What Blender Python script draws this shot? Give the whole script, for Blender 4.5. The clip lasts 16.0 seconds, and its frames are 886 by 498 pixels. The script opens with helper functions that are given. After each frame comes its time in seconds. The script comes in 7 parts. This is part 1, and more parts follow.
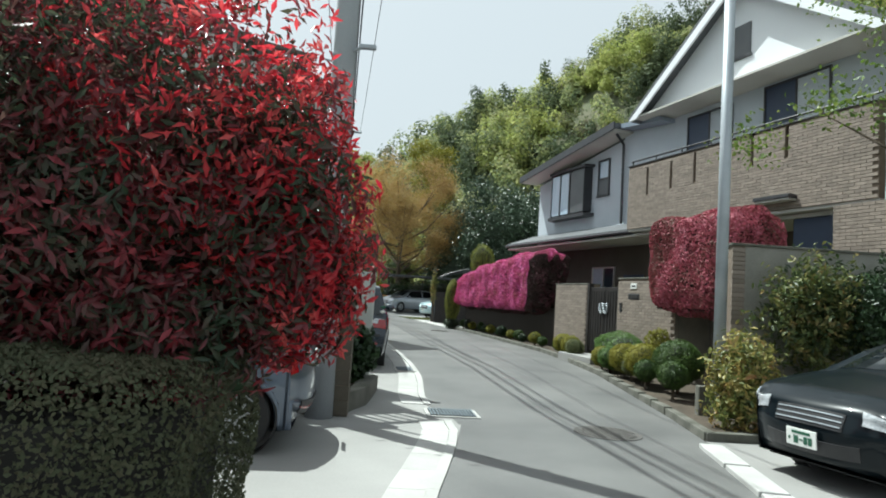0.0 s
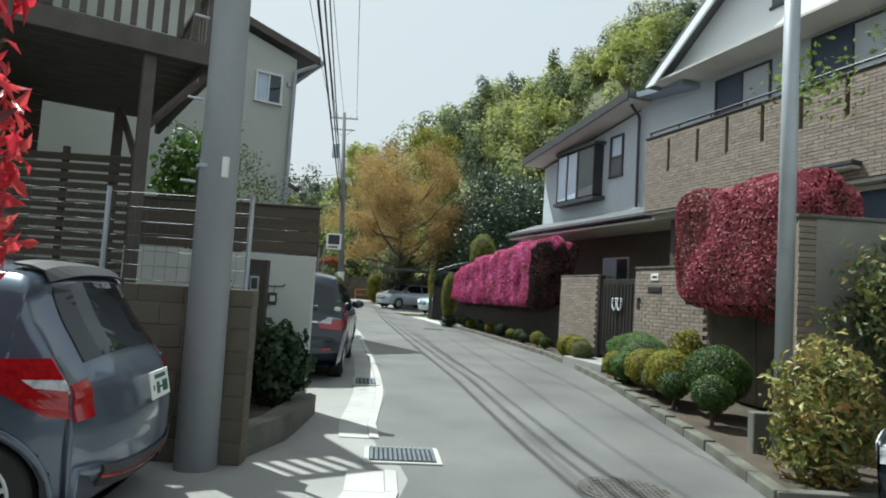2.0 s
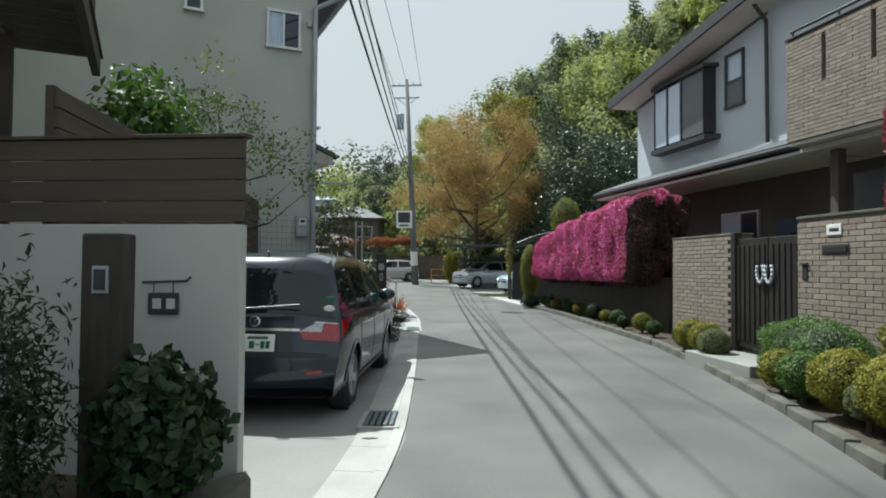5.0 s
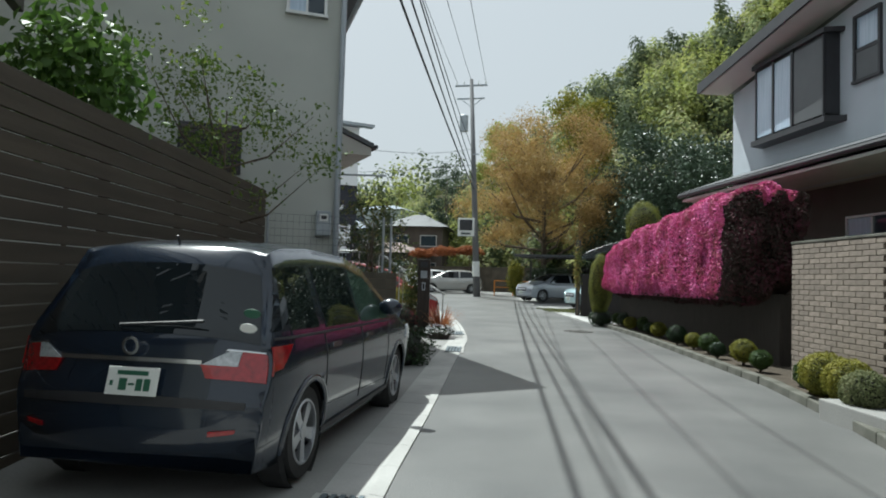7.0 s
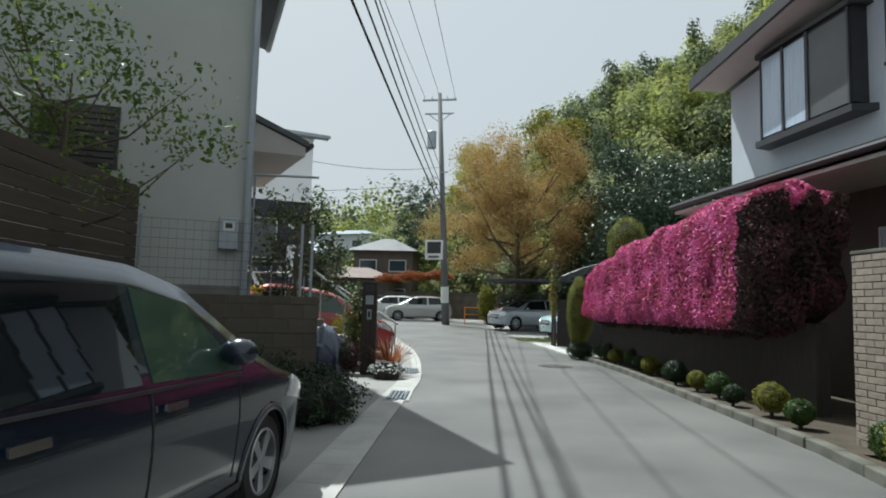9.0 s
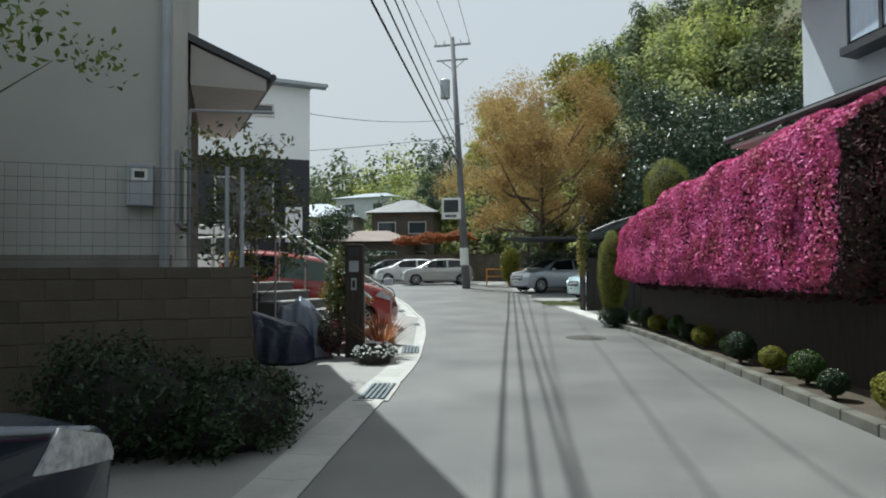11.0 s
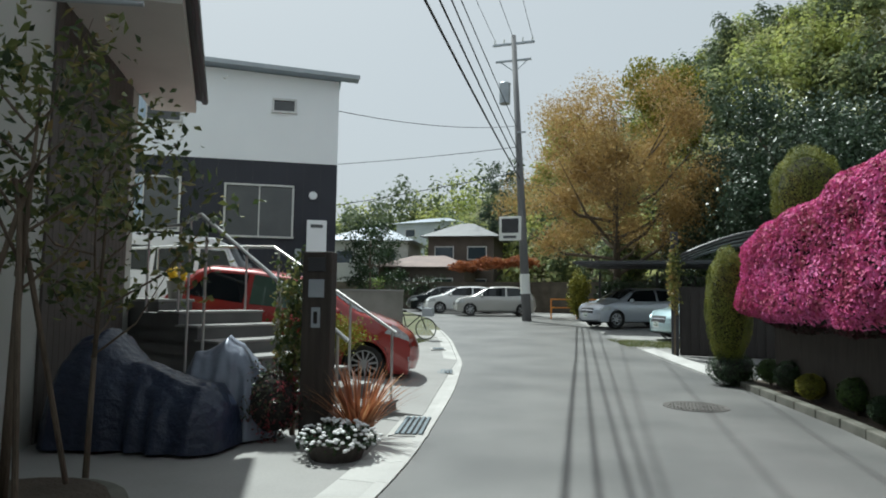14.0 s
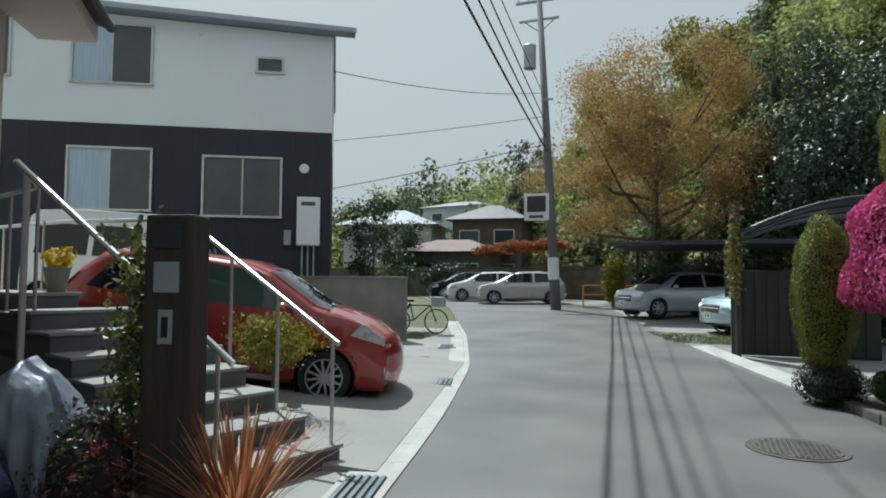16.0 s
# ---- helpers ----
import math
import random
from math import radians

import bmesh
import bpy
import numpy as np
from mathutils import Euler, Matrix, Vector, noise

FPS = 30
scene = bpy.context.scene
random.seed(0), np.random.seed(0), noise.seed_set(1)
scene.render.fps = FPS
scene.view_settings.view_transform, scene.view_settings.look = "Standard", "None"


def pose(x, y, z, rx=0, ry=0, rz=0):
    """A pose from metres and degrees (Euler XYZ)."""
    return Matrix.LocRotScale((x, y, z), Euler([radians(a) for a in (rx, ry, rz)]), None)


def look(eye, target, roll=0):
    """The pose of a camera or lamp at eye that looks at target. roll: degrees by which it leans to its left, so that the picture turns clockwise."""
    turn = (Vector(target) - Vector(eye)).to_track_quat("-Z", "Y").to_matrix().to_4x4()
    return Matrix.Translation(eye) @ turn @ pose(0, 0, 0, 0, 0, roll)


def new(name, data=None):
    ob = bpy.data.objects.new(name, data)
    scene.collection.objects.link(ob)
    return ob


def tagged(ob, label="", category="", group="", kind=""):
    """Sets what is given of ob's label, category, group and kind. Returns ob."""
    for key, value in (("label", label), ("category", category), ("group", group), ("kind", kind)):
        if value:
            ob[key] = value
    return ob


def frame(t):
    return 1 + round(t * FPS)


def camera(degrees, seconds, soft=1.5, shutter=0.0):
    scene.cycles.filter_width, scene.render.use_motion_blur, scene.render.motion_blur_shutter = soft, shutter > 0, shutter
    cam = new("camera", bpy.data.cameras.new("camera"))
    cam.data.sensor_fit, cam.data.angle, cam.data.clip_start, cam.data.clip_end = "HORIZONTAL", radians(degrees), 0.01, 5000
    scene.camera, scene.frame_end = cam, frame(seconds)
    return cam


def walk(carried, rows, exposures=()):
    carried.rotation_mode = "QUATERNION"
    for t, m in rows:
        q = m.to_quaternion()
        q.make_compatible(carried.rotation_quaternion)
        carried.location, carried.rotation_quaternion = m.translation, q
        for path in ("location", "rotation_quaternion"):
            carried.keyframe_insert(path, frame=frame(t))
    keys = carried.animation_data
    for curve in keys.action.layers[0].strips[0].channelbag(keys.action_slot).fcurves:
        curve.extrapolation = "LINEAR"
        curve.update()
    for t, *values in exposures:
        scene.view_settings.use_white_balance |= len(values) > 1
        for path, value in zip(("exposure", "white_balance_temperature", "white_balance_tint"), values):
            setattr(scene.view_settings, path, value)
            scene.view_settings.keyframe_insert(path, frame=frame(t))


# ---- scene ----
cam = camera(68.9, 16.0, 1.9)

PATH = [
    (0, (-0.424, -8.631, 1.397), (-0.342, -6.639, 1.55), 3.7),
    (0.5, (-0.194, -7.928, 1.367), (-0.101, -5.935, 1.505), 3.8),
    (1, (0.013, -7.24, 1.372), (0.113, -5.247, 1.509), 3.8),
    (1.5, (0.174, -6.593, 1.392), (0.259, -4.599, 1.532), 3.0),
    (2, (0.302, -5.979, 1.4), (0.354, -3.985, 1.539), 3.6),
    (2.5, (0.449, -5.346, 1.44), (0.51, -3.349, 1.536), 2.6),
    (3, (0.519, -4.749, 1.449), (0.498, -2.75, 1.522), 4.4),
    (3.5, (0.61, -4.089, 1.448), (0.516, -2.092, 1.507), 1.9),
    (4, (0.617, -3.423, 1.448), (0.48, -1.429, 1.512), 0.4),
    (4.2, (0.639, -3.171, 1.477), (0.489, -1.178, 1.535), 0.2),
    (6.3, (0.971, -0.506, 1.422), (0.697, 1.474, 1.486), 1.5),
    (6.5, (0.985, -0.245, 1.394), (0.707, 1.733, 1.495), 1.7),
    (7, (0.949, 0.467, 1.399), (0.519, 2.418, 1.491), 1.7),
    (7.5, (0.918, 1.197, 1.424), (0.517, 3.151, 1.567), 1.8),
    (8, (0.885, 1.837, 1.411), (0.445, 3.783, 1.549), 1.3),
    (8.5, (0.942, 2.391, 1.43), (0.587, 4.348, 1.633), 1.9),
    (9, (0.887, 3.195, 1.399), (0.53, 5.155, 1.576), 1.5),
    (9.5, (0.881, 3.89, 1.445), (0.52, 5.854, 1.554), 1.6),
    (9.7, (0.904, 4.151, 1.463), (0.535, 6.116, 1.539), 0.9),
    (11.8, (0.806, 6.836, 1.453), (0.309, 8.773, 1.494), 1.2),
    (12, (0.759, 7.125, 1.447), (0.23, 9.054, 1.478), 2.4),
    (12.5, (0.67, 7.798, 1.47), (0.132, 9.722, 1.557), 2.6),
    (13, (0.586, 8.567, 1.455), (-0.016, 10.472, 1.547), 0.7),
    (13.5, (0.497, 9.287, 1.457), (-0.101, 11.19, 1.603), 1.3),
    (14, (0.374, 10.093, 1.426), (-0.265, 11.983, 1.573), 0.8),
    (14.5, (0.24, 10.819, 1.418), (-0.401, 12.711, 1.524), 0.4),
    (15, (0.142, 11.564, 1.435), (-0.553, 13.437, 1.54), 1.8),
    (15.5, (0.09, 12.155, 1.451), (-0.619, 14.02, 1.582), 1.7),
    (16, (-0.005, 12.896, 1.473), (-0.738, 14.754, 1.575), 0.4),
]
walk(cam, [(t, look(eye, target, roll)) for t, eye, target, roll in PATH], [(0.0, 0.61, 5760, -1.0), (4.2, 0.44, 5760, -0.5), (7.5, 0.34, 5760, 1.0), (12.0, 0.28, 5760, 1.0), (15.0, 0.16, 5700, 0.0), (16.0, 0.06, 5640, -1.0)])

# ---- light ----
SUN_AZ, SUN_EL = -47.8, 59.2
world = bpy.data.worlds.new("world")
scene.world = world
world.use_nodes = True
wn = world.node_tree.nodes
sky = wn.new("ShaderNodeTexSky")
sky.sky_type = 'NISHITA'
sky.sun_disc = False
sky.sun_elevation, sky.sun_rotation = radians(SUN_EL), radians(SUN_AZ)
sky.air_density, sky.dust_density, sky.ozone_density = 1.0, 9.0, 0.7
wn["Background"].inputs["Strength"].default_value = 0.125
haze = wn.new("ShaderNodeMix")
haze.data_type = 'RGBA'
haze.inputs[0].default_value = 0.9
haze.inputs[7].default_value = (4.2, 4.16, 4.1, 1)
world.node_tree.links.new(sky.outputs[0], haze.inputs[6])
world.node_tree.links.new(haze.outputs[2], wn["Background"].inputs[0])
sun = new("sun", bpy.data.lights.new("sun", 'SUN'))
sun.data.energy, sun.data.angle, sun.data.color = 5.0, radians(0.5), (1.0, 0.95, 0.86)
sun.matrix_world = pose(0, 0, 40, 90 - SUN_EL, 0, 180 - SUN_AZ)

# ---- materials ----
MATS = {}


def mat(name, col, col2=None, rough=0.8, scale=3.0, fine=60.0, bump=0.15, metal=0.0, spec=0.5, coat=0.0, island=0.0, rand=0.0, stretch=(1, 1, 1), trans=0.0, contrast=0.5, bdist=0.01):
    """Noise-varied surface: col to col2 at a large scale, finer grain and bump; island and rand vary brightness by piece."""
    m = bpy.data.materials.new(name)
    m.use_nodes = True
    nt = m.node_tree
    N, L = nt.nodes, nt.links
    b = N["Principled BSDF"]
    tc = N.new("ShaderNodeTexCoord")
    mp = N.new("ShaderNodeMapping")
    mp.inputs["Scale"].default_value = stretch
    L.new(tc.outputs["Object"], mp.inputs[0])
    n1 = N.new("ShaderNodeTexNoise")
    n1.inputs["Scale"].default_value, n1.inputs["Detail"].default_value = scale, 5
    n2 = N.new("ShaderNodeTexNoise")
    n2.inputs["Scale"].default_value, n2.inputs["Detail"].default_value = fine, 3
    L.new(mp.outputs[0], n1.inputs[0])
    L.new(mp.outputs[0], n2.inputs[0])
    ad = N.new("ShaderNodeMath")
    ad.operation = 'MULTIPLY_ADD'
    ad.inputs[1].default_value = 0.35
    L.new(n2.outputs[0], ad.inputs[0])
    L.new(n1.outputs[0], ad.inputs[2])
    rp = N.new("ShaderNodeMapRange")
    rp.inputs[1].default_value, rp.inputs[2].default_value = 0.67 - contrast * 0.5, 0.67 + contrast * 0.5
    L.new(ad.outputs[0], rp.inputs[0])
    mx = N.new("ShaderNodeMix")
    mx.data_type = 'RGBA'
    col2 = col2 or tuple(c * 0.75 for c in col)
    mx.inputs[6].default_value, mx.inputs[7].default_value = (*col, 1), (*col2, 1)
    L.new(rp.outputs[0], mx.inputs[0])
    out = mx.outputs[2]
    if island or rand:
        if island:
            src = N.new("ShaderNodeNewGeometry").outputs["Random Per Island"]
        else:
            src = N.new("ShaderNodeObjectInfo").outputs["Random"]
        k = island or rand
        mr = N.new("ShaderNodeMapRange")
        mr.inputs[3].default_value, mr.inputs[4].default_value = 1 - k, 1 + k
        L.new(src, mr.inputs[0])
        hs = N.new("ShaderNodeHueSaturation")
        L.new(mr.outputs[0], hs.inputs["Value"])
        L.new(out, hs.inputs["Color"])
        out = hs.outputs[0]
    L.new(out, b.inputs["Base Color"])
    b.inputs["Roughness"].default_value, b.inputs["Metallic"].default_value = rough, metal
    b.inputs["Specular IOR Level"].default_value = spec
    b.inputs["Coat Weight"].default_value = coat
    b.inputs["Coat Roughness"].default_value = 0.04
    if bump:
        bp = N.new("ShaderNodeBump")
        bp.inputs["Strength"].default_value, bp.inputs["Distance"].default_value = bump, bdist
        L.new(n2.outputs[0], bp.inputs["Height"])
        L.new(bp.outputs[0], b.inputs["Normal"])
    if trans:
        tr = N.new("ShaderNodeBsdfTranslucent")
        L.new(out, tr.inputs[0])
        ms = N.new("ShaderNodeMixShader")
        ms.inputs[0].default_value = trans
        L.new(b.outputs[0], ms.inputs[1])
        L.new(tr.outputs[0], ms.inputs[2])
        L.new(ms.outputs[0], N["Material Output"].inputs[0])
    MATS[name] = m
    return m


def leafmat(name, cols, rough=0.5, big=0.35, trans=0.3, spec=0.4):
    """Leaves whose colour wanders between several hues leaf by leaf and clump by clump."""
    m = bpy.data.materials.new(name)
    m.use_nodes = True
    nt = m.node_tree
    N, L = nt.nodes, nt.links
    b = N["Principled BSDF"]
    geo = N.new("ShaderNodeNewGeometry")
    tc = N.new("ShaderNodeTexCoord")
    n1 = N.new("ShaderNodeTexNoise")
    n1.inputs["Scale"].default_value, n1.inputs["Detail"].default_value = big, 2
    L.new(tc.outputs["Object"], n1.inputs[0])
    mr = N.new("ShaderNodeMapRange")
    mr.inputs[1].default_value, mr.inputs[2].default_value = 0.3, 0.7
    L.new(n1.outputs[0], mr.inputs[0])
    ad = N.new("ShaderNodeMath")
    ad.operation = 'MULTIPLY_ADD'
    ad.inputs[1].default_value = 0.5
    L.new(geo.outputs["Random Per Island"], ad.inputs[0])
    ml = N.new("ShaderNodeMath")
    ml.operation = 'MULTIPLY'
    ml.inputs[1].default_value = 0.5
    L.new(mr.outputs[0], ml.inputs[0])
    L.new(ml.outputs[0], ad.inputs[2])
    cr = N.new("ShaderNodeValToRGB")
    els = cr.color_ramp.elements
    while len(els) < len(cols):
        els.new(0.5)
    for k, c in enumerate(cols):
        els[k].position, els[k].color = 0.08 + 0.84 * k / (len(cols) - 1), (*c, 1)
    L.new(ad.outputs[0], cr.inputs[0])
    L.new(cr.outputs[0], b.inputs["Base Color"])
    b.inputs["Roughness"].default_value, b.inputs["Specular IOR Level"].default_value = rough, spec
    tr = N.new("ShaderNodeBsdfTranslucent")
    L.new(cr.outputs[0], tr.inputs[0])
    ms = N.new("ShaderNodeMixShader")
    ms.inputs[0].default_value = trans
    L.new(b.outputs[0], ms.inputs[1])
    L.new(tr.outputs[0], ms.inputs[2])
    L.new(ms.outputs[0], N["Material Output"].inputs[0])
    MATS[name] = m
    return m


def glassmat(name, tint, rough=0.03, alpha=1.0):
    m = bpy.data.materials.new(name)
    m.use_nodes = True
    b = m.node_tree.nodes["Principled BSDF"]
    b.inputs["Base Color"].default_value = (*tint, 1)
    b.inputs["Roughness"].default_value = rough
    b.inputs["Specular IOR Level"].default_value = 0.55
    b.inputs["IOR"].default_value = 1.5
    b.inputs["Alpha"].default_value = alpha
    MATS[name] = m
    return m


ASPHALT = mat("asphalt", (0.165, 0.164, 0.158), (0.088, 0.089, 0.088), 0.5, 0.6, 70, 0.6, contrast=0.42, bdist=0.006)
CONC = mat("concrete", (0.31, 0.306, 0.293), (0.21, 0.207, 0.198), 0.88, 0.8, 45, 0.25, contrast=0.6)
KERB = mat("kerb_concrete", (0.16, 0.155, 0.135), (0.065, 0.066, 0.05), 0.9, 2.5, 60, 0.4, rand=0.07)
SLAB = mat("gutter_concrete", (0.45, 0.445, 0.425), (0.32, 0.316, 0.3), 0.88, 1.6, 60, 0.3, rand=0.04)
LIP = mat("gutter_edge_concrete", (0.46, 0.455, 0.435), (0.34, 0.335, 0.32), 0.88, 1.6, 60, 0.3, rand=0.04)
WALLW = mat("cream_render", (0.52, 0.53, 0.49), (0.42, 0.43, 0.4), 0.9, 0.6, 120, 0.35)
WALLL = mat("pale_render", (0.57, 0.61, 0.66), (0.47, 0.51, 0.56), 0.9, 0.8, 120, 0.3)
WHITE = mat("white_siding", (0.85, 0.87, 0.89), (0.78, 0.8, 0.83), 0.6, 0.5, 60, 0.05)
NAVY = mat("dark_siding", (0.02, 0.022, 0.032), (0.03, 0.032, 0.045), 0.6, 0.8, 60, 0.05)
BRICK = mat("brick_tile", (0.285, 0.24, 0.2), (0.21, 0.172, 0.142), 0.85, 9, 90, 0.3, rand=0.16)
BRICKJ = mat("brick_course", (0.285, 0.24, 0.2), (0.21, 0.172, 0.142), 0.85, 9, 90, 0.3, island=0.16)
MORTAR = mat("mortar", (0.2, 0.16, 0.125), (0.15, 0.12, 0.09), 0.95, 6, 90, 0.3)
BLOCK = mat("grey_block", (0.14, 0.122, 0.093), (0.06, 0.052, 0.04), 0.95, 1.8, 70, 0.5, rand=0.12)
BLOCKW = mat("weathered_concrete", (0.3, 0.29, 0.26), (0.16, 0.155, 0.135), 0.95, 1.2, 50, 0.4)
# Dark grey for steps and landing: the stairs' shade is put into this colour.
STEP_SHADE = mat("shade_toned_step", (0.15, 0.15, 0.145), (0.09, 0.09, 0.088), 0.85, 2.0, 50, 0.4)
STONE = mat("white_stone", (0.46, 0.455, 0.44), (0.33, 0.326, 0.31), 0.85, 2.0, 60, 0.3)
SOIL = mat("soil", (0.09, 0.07, 0.05), (0.05, 0.04, 0.028), 1.0, 3, 40, 0.8, bdist=0.03)
GROUND = mat("ground_earth", (0.16, 0.15, 0.1), (0.08, 0.1, 0.045), 1.0, 0.3, 12, 0.6, bdist=0.03)
WOODD = mat("dark_stained_boards", (0.085, 0.068, 0.048), (0.05, 0.04, 0.028), 0.75, 2.0, 40, 0.4, stretch=(0.35, 0.35, 6), rand=0.15)
POSTW = mat("old_sleeper_wood", (0.06, 0.05, 0.042), (0.028, 0.024, 0.02), 0.85, 4, 40, 0.6, stretch=(5, 5, 0.5))
TIMBER = mat("brown_painted_timber", (0.1, 0.085, 0.075), (0.06, 0.05, 0.045), 0.7, 3, 40, 0.3)
BARK = mat("bark", (0.16, 0.125, 0.09), (0.07, 0.055, 0.04), 0.95, 8, 50, 0.8, stretch=(1, 1, 0.3), bdist=0.02)
ROOFT = mat("dark_roof_tile", (0.11, 0.115, 0.125), (0.07, 0.075, 0.08), 0.55, 1.5, 40, 0.3)
ROOFL = mat("light_roof_sheet", (0.27, 0.31, 0.37), (0.2, 0.24, 0.29), 0.45, 1.0, 30, 0.1)
ROOFR = mat("red_brown_roof", (0.2, 0.14, 0.12), (0.13, 0.09, 0.08), 0.7, 1.2, 30, 0.3)
SOFFIT = mat("soffit_board", (0.55, 0.54, 0.5), (0.45, 0.44, 0.41), 0.8, 1, 60, 0.1)
FASCIA = mat("dark_metal_trim", (0.045, 0.045, 0.05), (0.03, 0.03, 0.034), 0.45, 3, 60, 0.05)
ALU = mat("aluminium_frame", (0.62, 0.62, 0.6), (0.5, 0.5, 0.49), 0.35, 4, 80, 0.05, metal=0.7)
STEEL = mat("galvanised_steel", (0.42, 0.45, 0.48), (0.32, 0.35, 0.38), 0.5, 3, 60, 0.1, metal=0.35)
POLEC = mat("pole_concrete", (0.37, 0.39, 0.41), (0.28, 0.295, 0.31), 0.85, 1.5, 90, 0.3, stretch=(1, 1, 0.4))
# Darker copy of the pole concrete: the far pole's backlit side put into colour.
POLE_BACKLIT = mat("backlit_pole_concrete", (0.2, 0.2, 0.205), (0.13, 0.13, 0.135), 0.85, 1.5, 90, 0.3, stretch=(1, 1, 0.4))
IRON = mat("cast_iron", (0.13, 0.125, 0.115), (0.075, 0.07, 0.066), 0.75, 6, 60, 0.5, metal=0.25)
GRATE = mat("grating_steel", (0.16, 0.2, 0.22), (0.1, 0.12, 0.14), 0.6, 5, 60, 0.3, metal=0.5)
BLACK = mat("black_rubber", (0.018, 0.018, 0.018), (0.03, 0.03, 0.03), 0.8, 6, 60, 0.3)
PLASTIC = mat("black_plastic", (0.025, 0.025, 0.027), (0.035, 0.035, 0.037), 0.5, 6, 60, 0.1)
# Near-black stands in for unlit depth in pits, slots, wheels and foliage.
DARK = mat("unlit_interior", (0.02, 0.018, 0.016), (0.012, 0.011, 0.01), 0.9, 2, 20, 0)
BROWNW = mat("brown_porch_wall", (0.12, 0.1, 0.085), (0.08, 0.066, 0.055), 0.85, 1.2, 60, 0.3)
GATEM = mat("bronze_gate", (0.045, 0.04, 0.038), (0.03, 0.027, 0.026), 0.5, 2, 60, 0.1, metal=0.4)
CHROME = mat("bright_metal", (0.75, 0.75, 0.76), (0.65, 0.65, 0.66), 0.2, 5, 60, 0.0, metal=1.0)
ALLOY = mat("alloy_wheel", (0.55, 0.56, 0.58), (0.45, 0.46, 0.48), 0.35, 5, 60, 0.0, metal=0.8)
REDL = mat("red_lens", (0.4, 0.008, 0.012), (0.2, 0.004, 0.006), 0.12, 26, 60, 0.0, coat=0.8)
CLEARL = mat("clear_lens", (0.66, 0.68, 0.7), (0.28, 0.3, 0.32), 0.12, 26, 60, 0.0, coat=1.0)
PLATE = mat("plate_white", (0.78, 0.79, 0.76), (0.7, 0.71, 0.68), 0.5, 3, 30, 0.0)
PLATEG = mat("plate_green", (0.03, 0.12, 0.07), None, 0.6, 3, 30, 0.0)
NAVYCOV = mat("navy_cover_cloth", (0.022, 0.032, 0.064), (0.013, 0.019, 0.04), 0.36, 2.2, 14, 0.7, bdist=0.03)
SILCOV = mat("silver_cover_cloth", (0.22, 0.25, 0.31), (0.15, 0.17, 0.22), 0.42, 2.2, 14, 0.25, metal=0.2, bdist=0.03)
GLASS = glassmat("window_glass", (0.03, 0.045, 0.06))
CARGL = glassmat("car_glass", (0.008, 0.011, 0.013), 0.02)
GREENGL = glassmat("greenish_glass", (0.05, 0.085, 0.065), 0.03)
# Curtain with a blue cast: sky reflected in the glass is put into it.
CURTAIN = mat("sky_tinted_curtain", (0.52, 0.62, 0.74), (0.36, 0.46, 0.58), 0.25, 3, 40, 0.0, stretch=(8, 8, 0.4), coat=0.8)
SCREEN = mat("insect_screen", (0.1, 0.105, 0.11), (0.075, 0.08, 0.085), 0.45, 2, 200, 0.0, coat=0.2)
BLUE = mat("faded_blue_panel", (0.05, 0.07, 0.12), (0.035, 0.05, 0.09), 0.5, 2, 60, 0.1)
FLOWER_W = mat("white_petals", (0.85, 0.85, 0.84), (0.75, 0.75, 0.76), 0.6, 6, 60, 0.0, island=0.1, trans=0.2)
ORANGE = mat("orange_paint", (0.75, 0.3, 0.05), (0.6, 0.22, 0.03), 0.5, 3, 60, 0.0)


def paint(name, col, metal=0.5, rough=0.35, coat=1.0):
    return mat(name, col, tuple(c * 0.92 for c in col), rough, 2, 400, 0.0, metal=metal, coat=coat, spec=0.5 * coat)


P_GUN = paint("graphite_car_paint", (0.011, 0.019, 0.034), 0.1, 0.24, 0.75)
P_SILV = paint("blue_grey_car_paint", (0.09, 0.115, 0.16))
P_BLACK = paint("black_car_paint", (0.005, 0.009, 0.012), 0.05, 0.3, 0.28)
P_RED = paint("red_car_paint", (0.3, 0.014, 0.01), 0.15, 0.35)
P_WHITE = paint("white_car_paint", (0.72, 0.73, 0.74), 0.0, 0.4)
P_CHAMP = paint("silver_car_paint", (0.5, 0.5, 0.48), 0.6)
P_BENZ = paint("silver_blue_car_paint", (0.5, 0.54, 0.6), 0.4)
P_AQUA = paint("pale_aqua_car_paint", (0.5, 0.66, 0.7), 0.3)

L_PHOT = leafmat("photinia_leaves", [(0.035, 0.06, 0.032), (0.055, 0.08, 0.045), (0.085, 0.075, 0.05), (0.15, 0.05, 0.055), (0.27, 0.045, 0.06), (0.38, 0.055, 0.07)], 0.3, 2.2, 0.5)
L_RED2 = leafmat("photinia_tips", [(0.46, 0.02, 0.04), (0.6, 0.045, 0.06), (0.7, 0.15, 0.14)], 0.3, 2.0, 0.5)
L_UNDER = leafmat("dull_hedge_leaves", [(0.07, 0.08, 0.045), (0.09, 0.1, 0.055), (0.11, 0.1, 0.06)], 0.8, 1.5, 0.4)
L_AZPINK = leafmat("azalea_pink", [(0.26, 0.085, 0.09), (0.42, 0.08, 0.15), (0.56, 0.095, 0.25), (0.7, 0.14, 0.4), (0.82, 0.3, 0.56)], 0.65, 2.0, 0.25)
L_AZRED = leafmat("loropetalum_crimson", [(0.12, 0.08, 0.06), (0.22, 0.075, 0.07), (0.34, 0.075, 0.1), (0.44, 0.1, 0.15), (0.52, 0.19, 0.24)], 0.6, 1.1, 0.25)
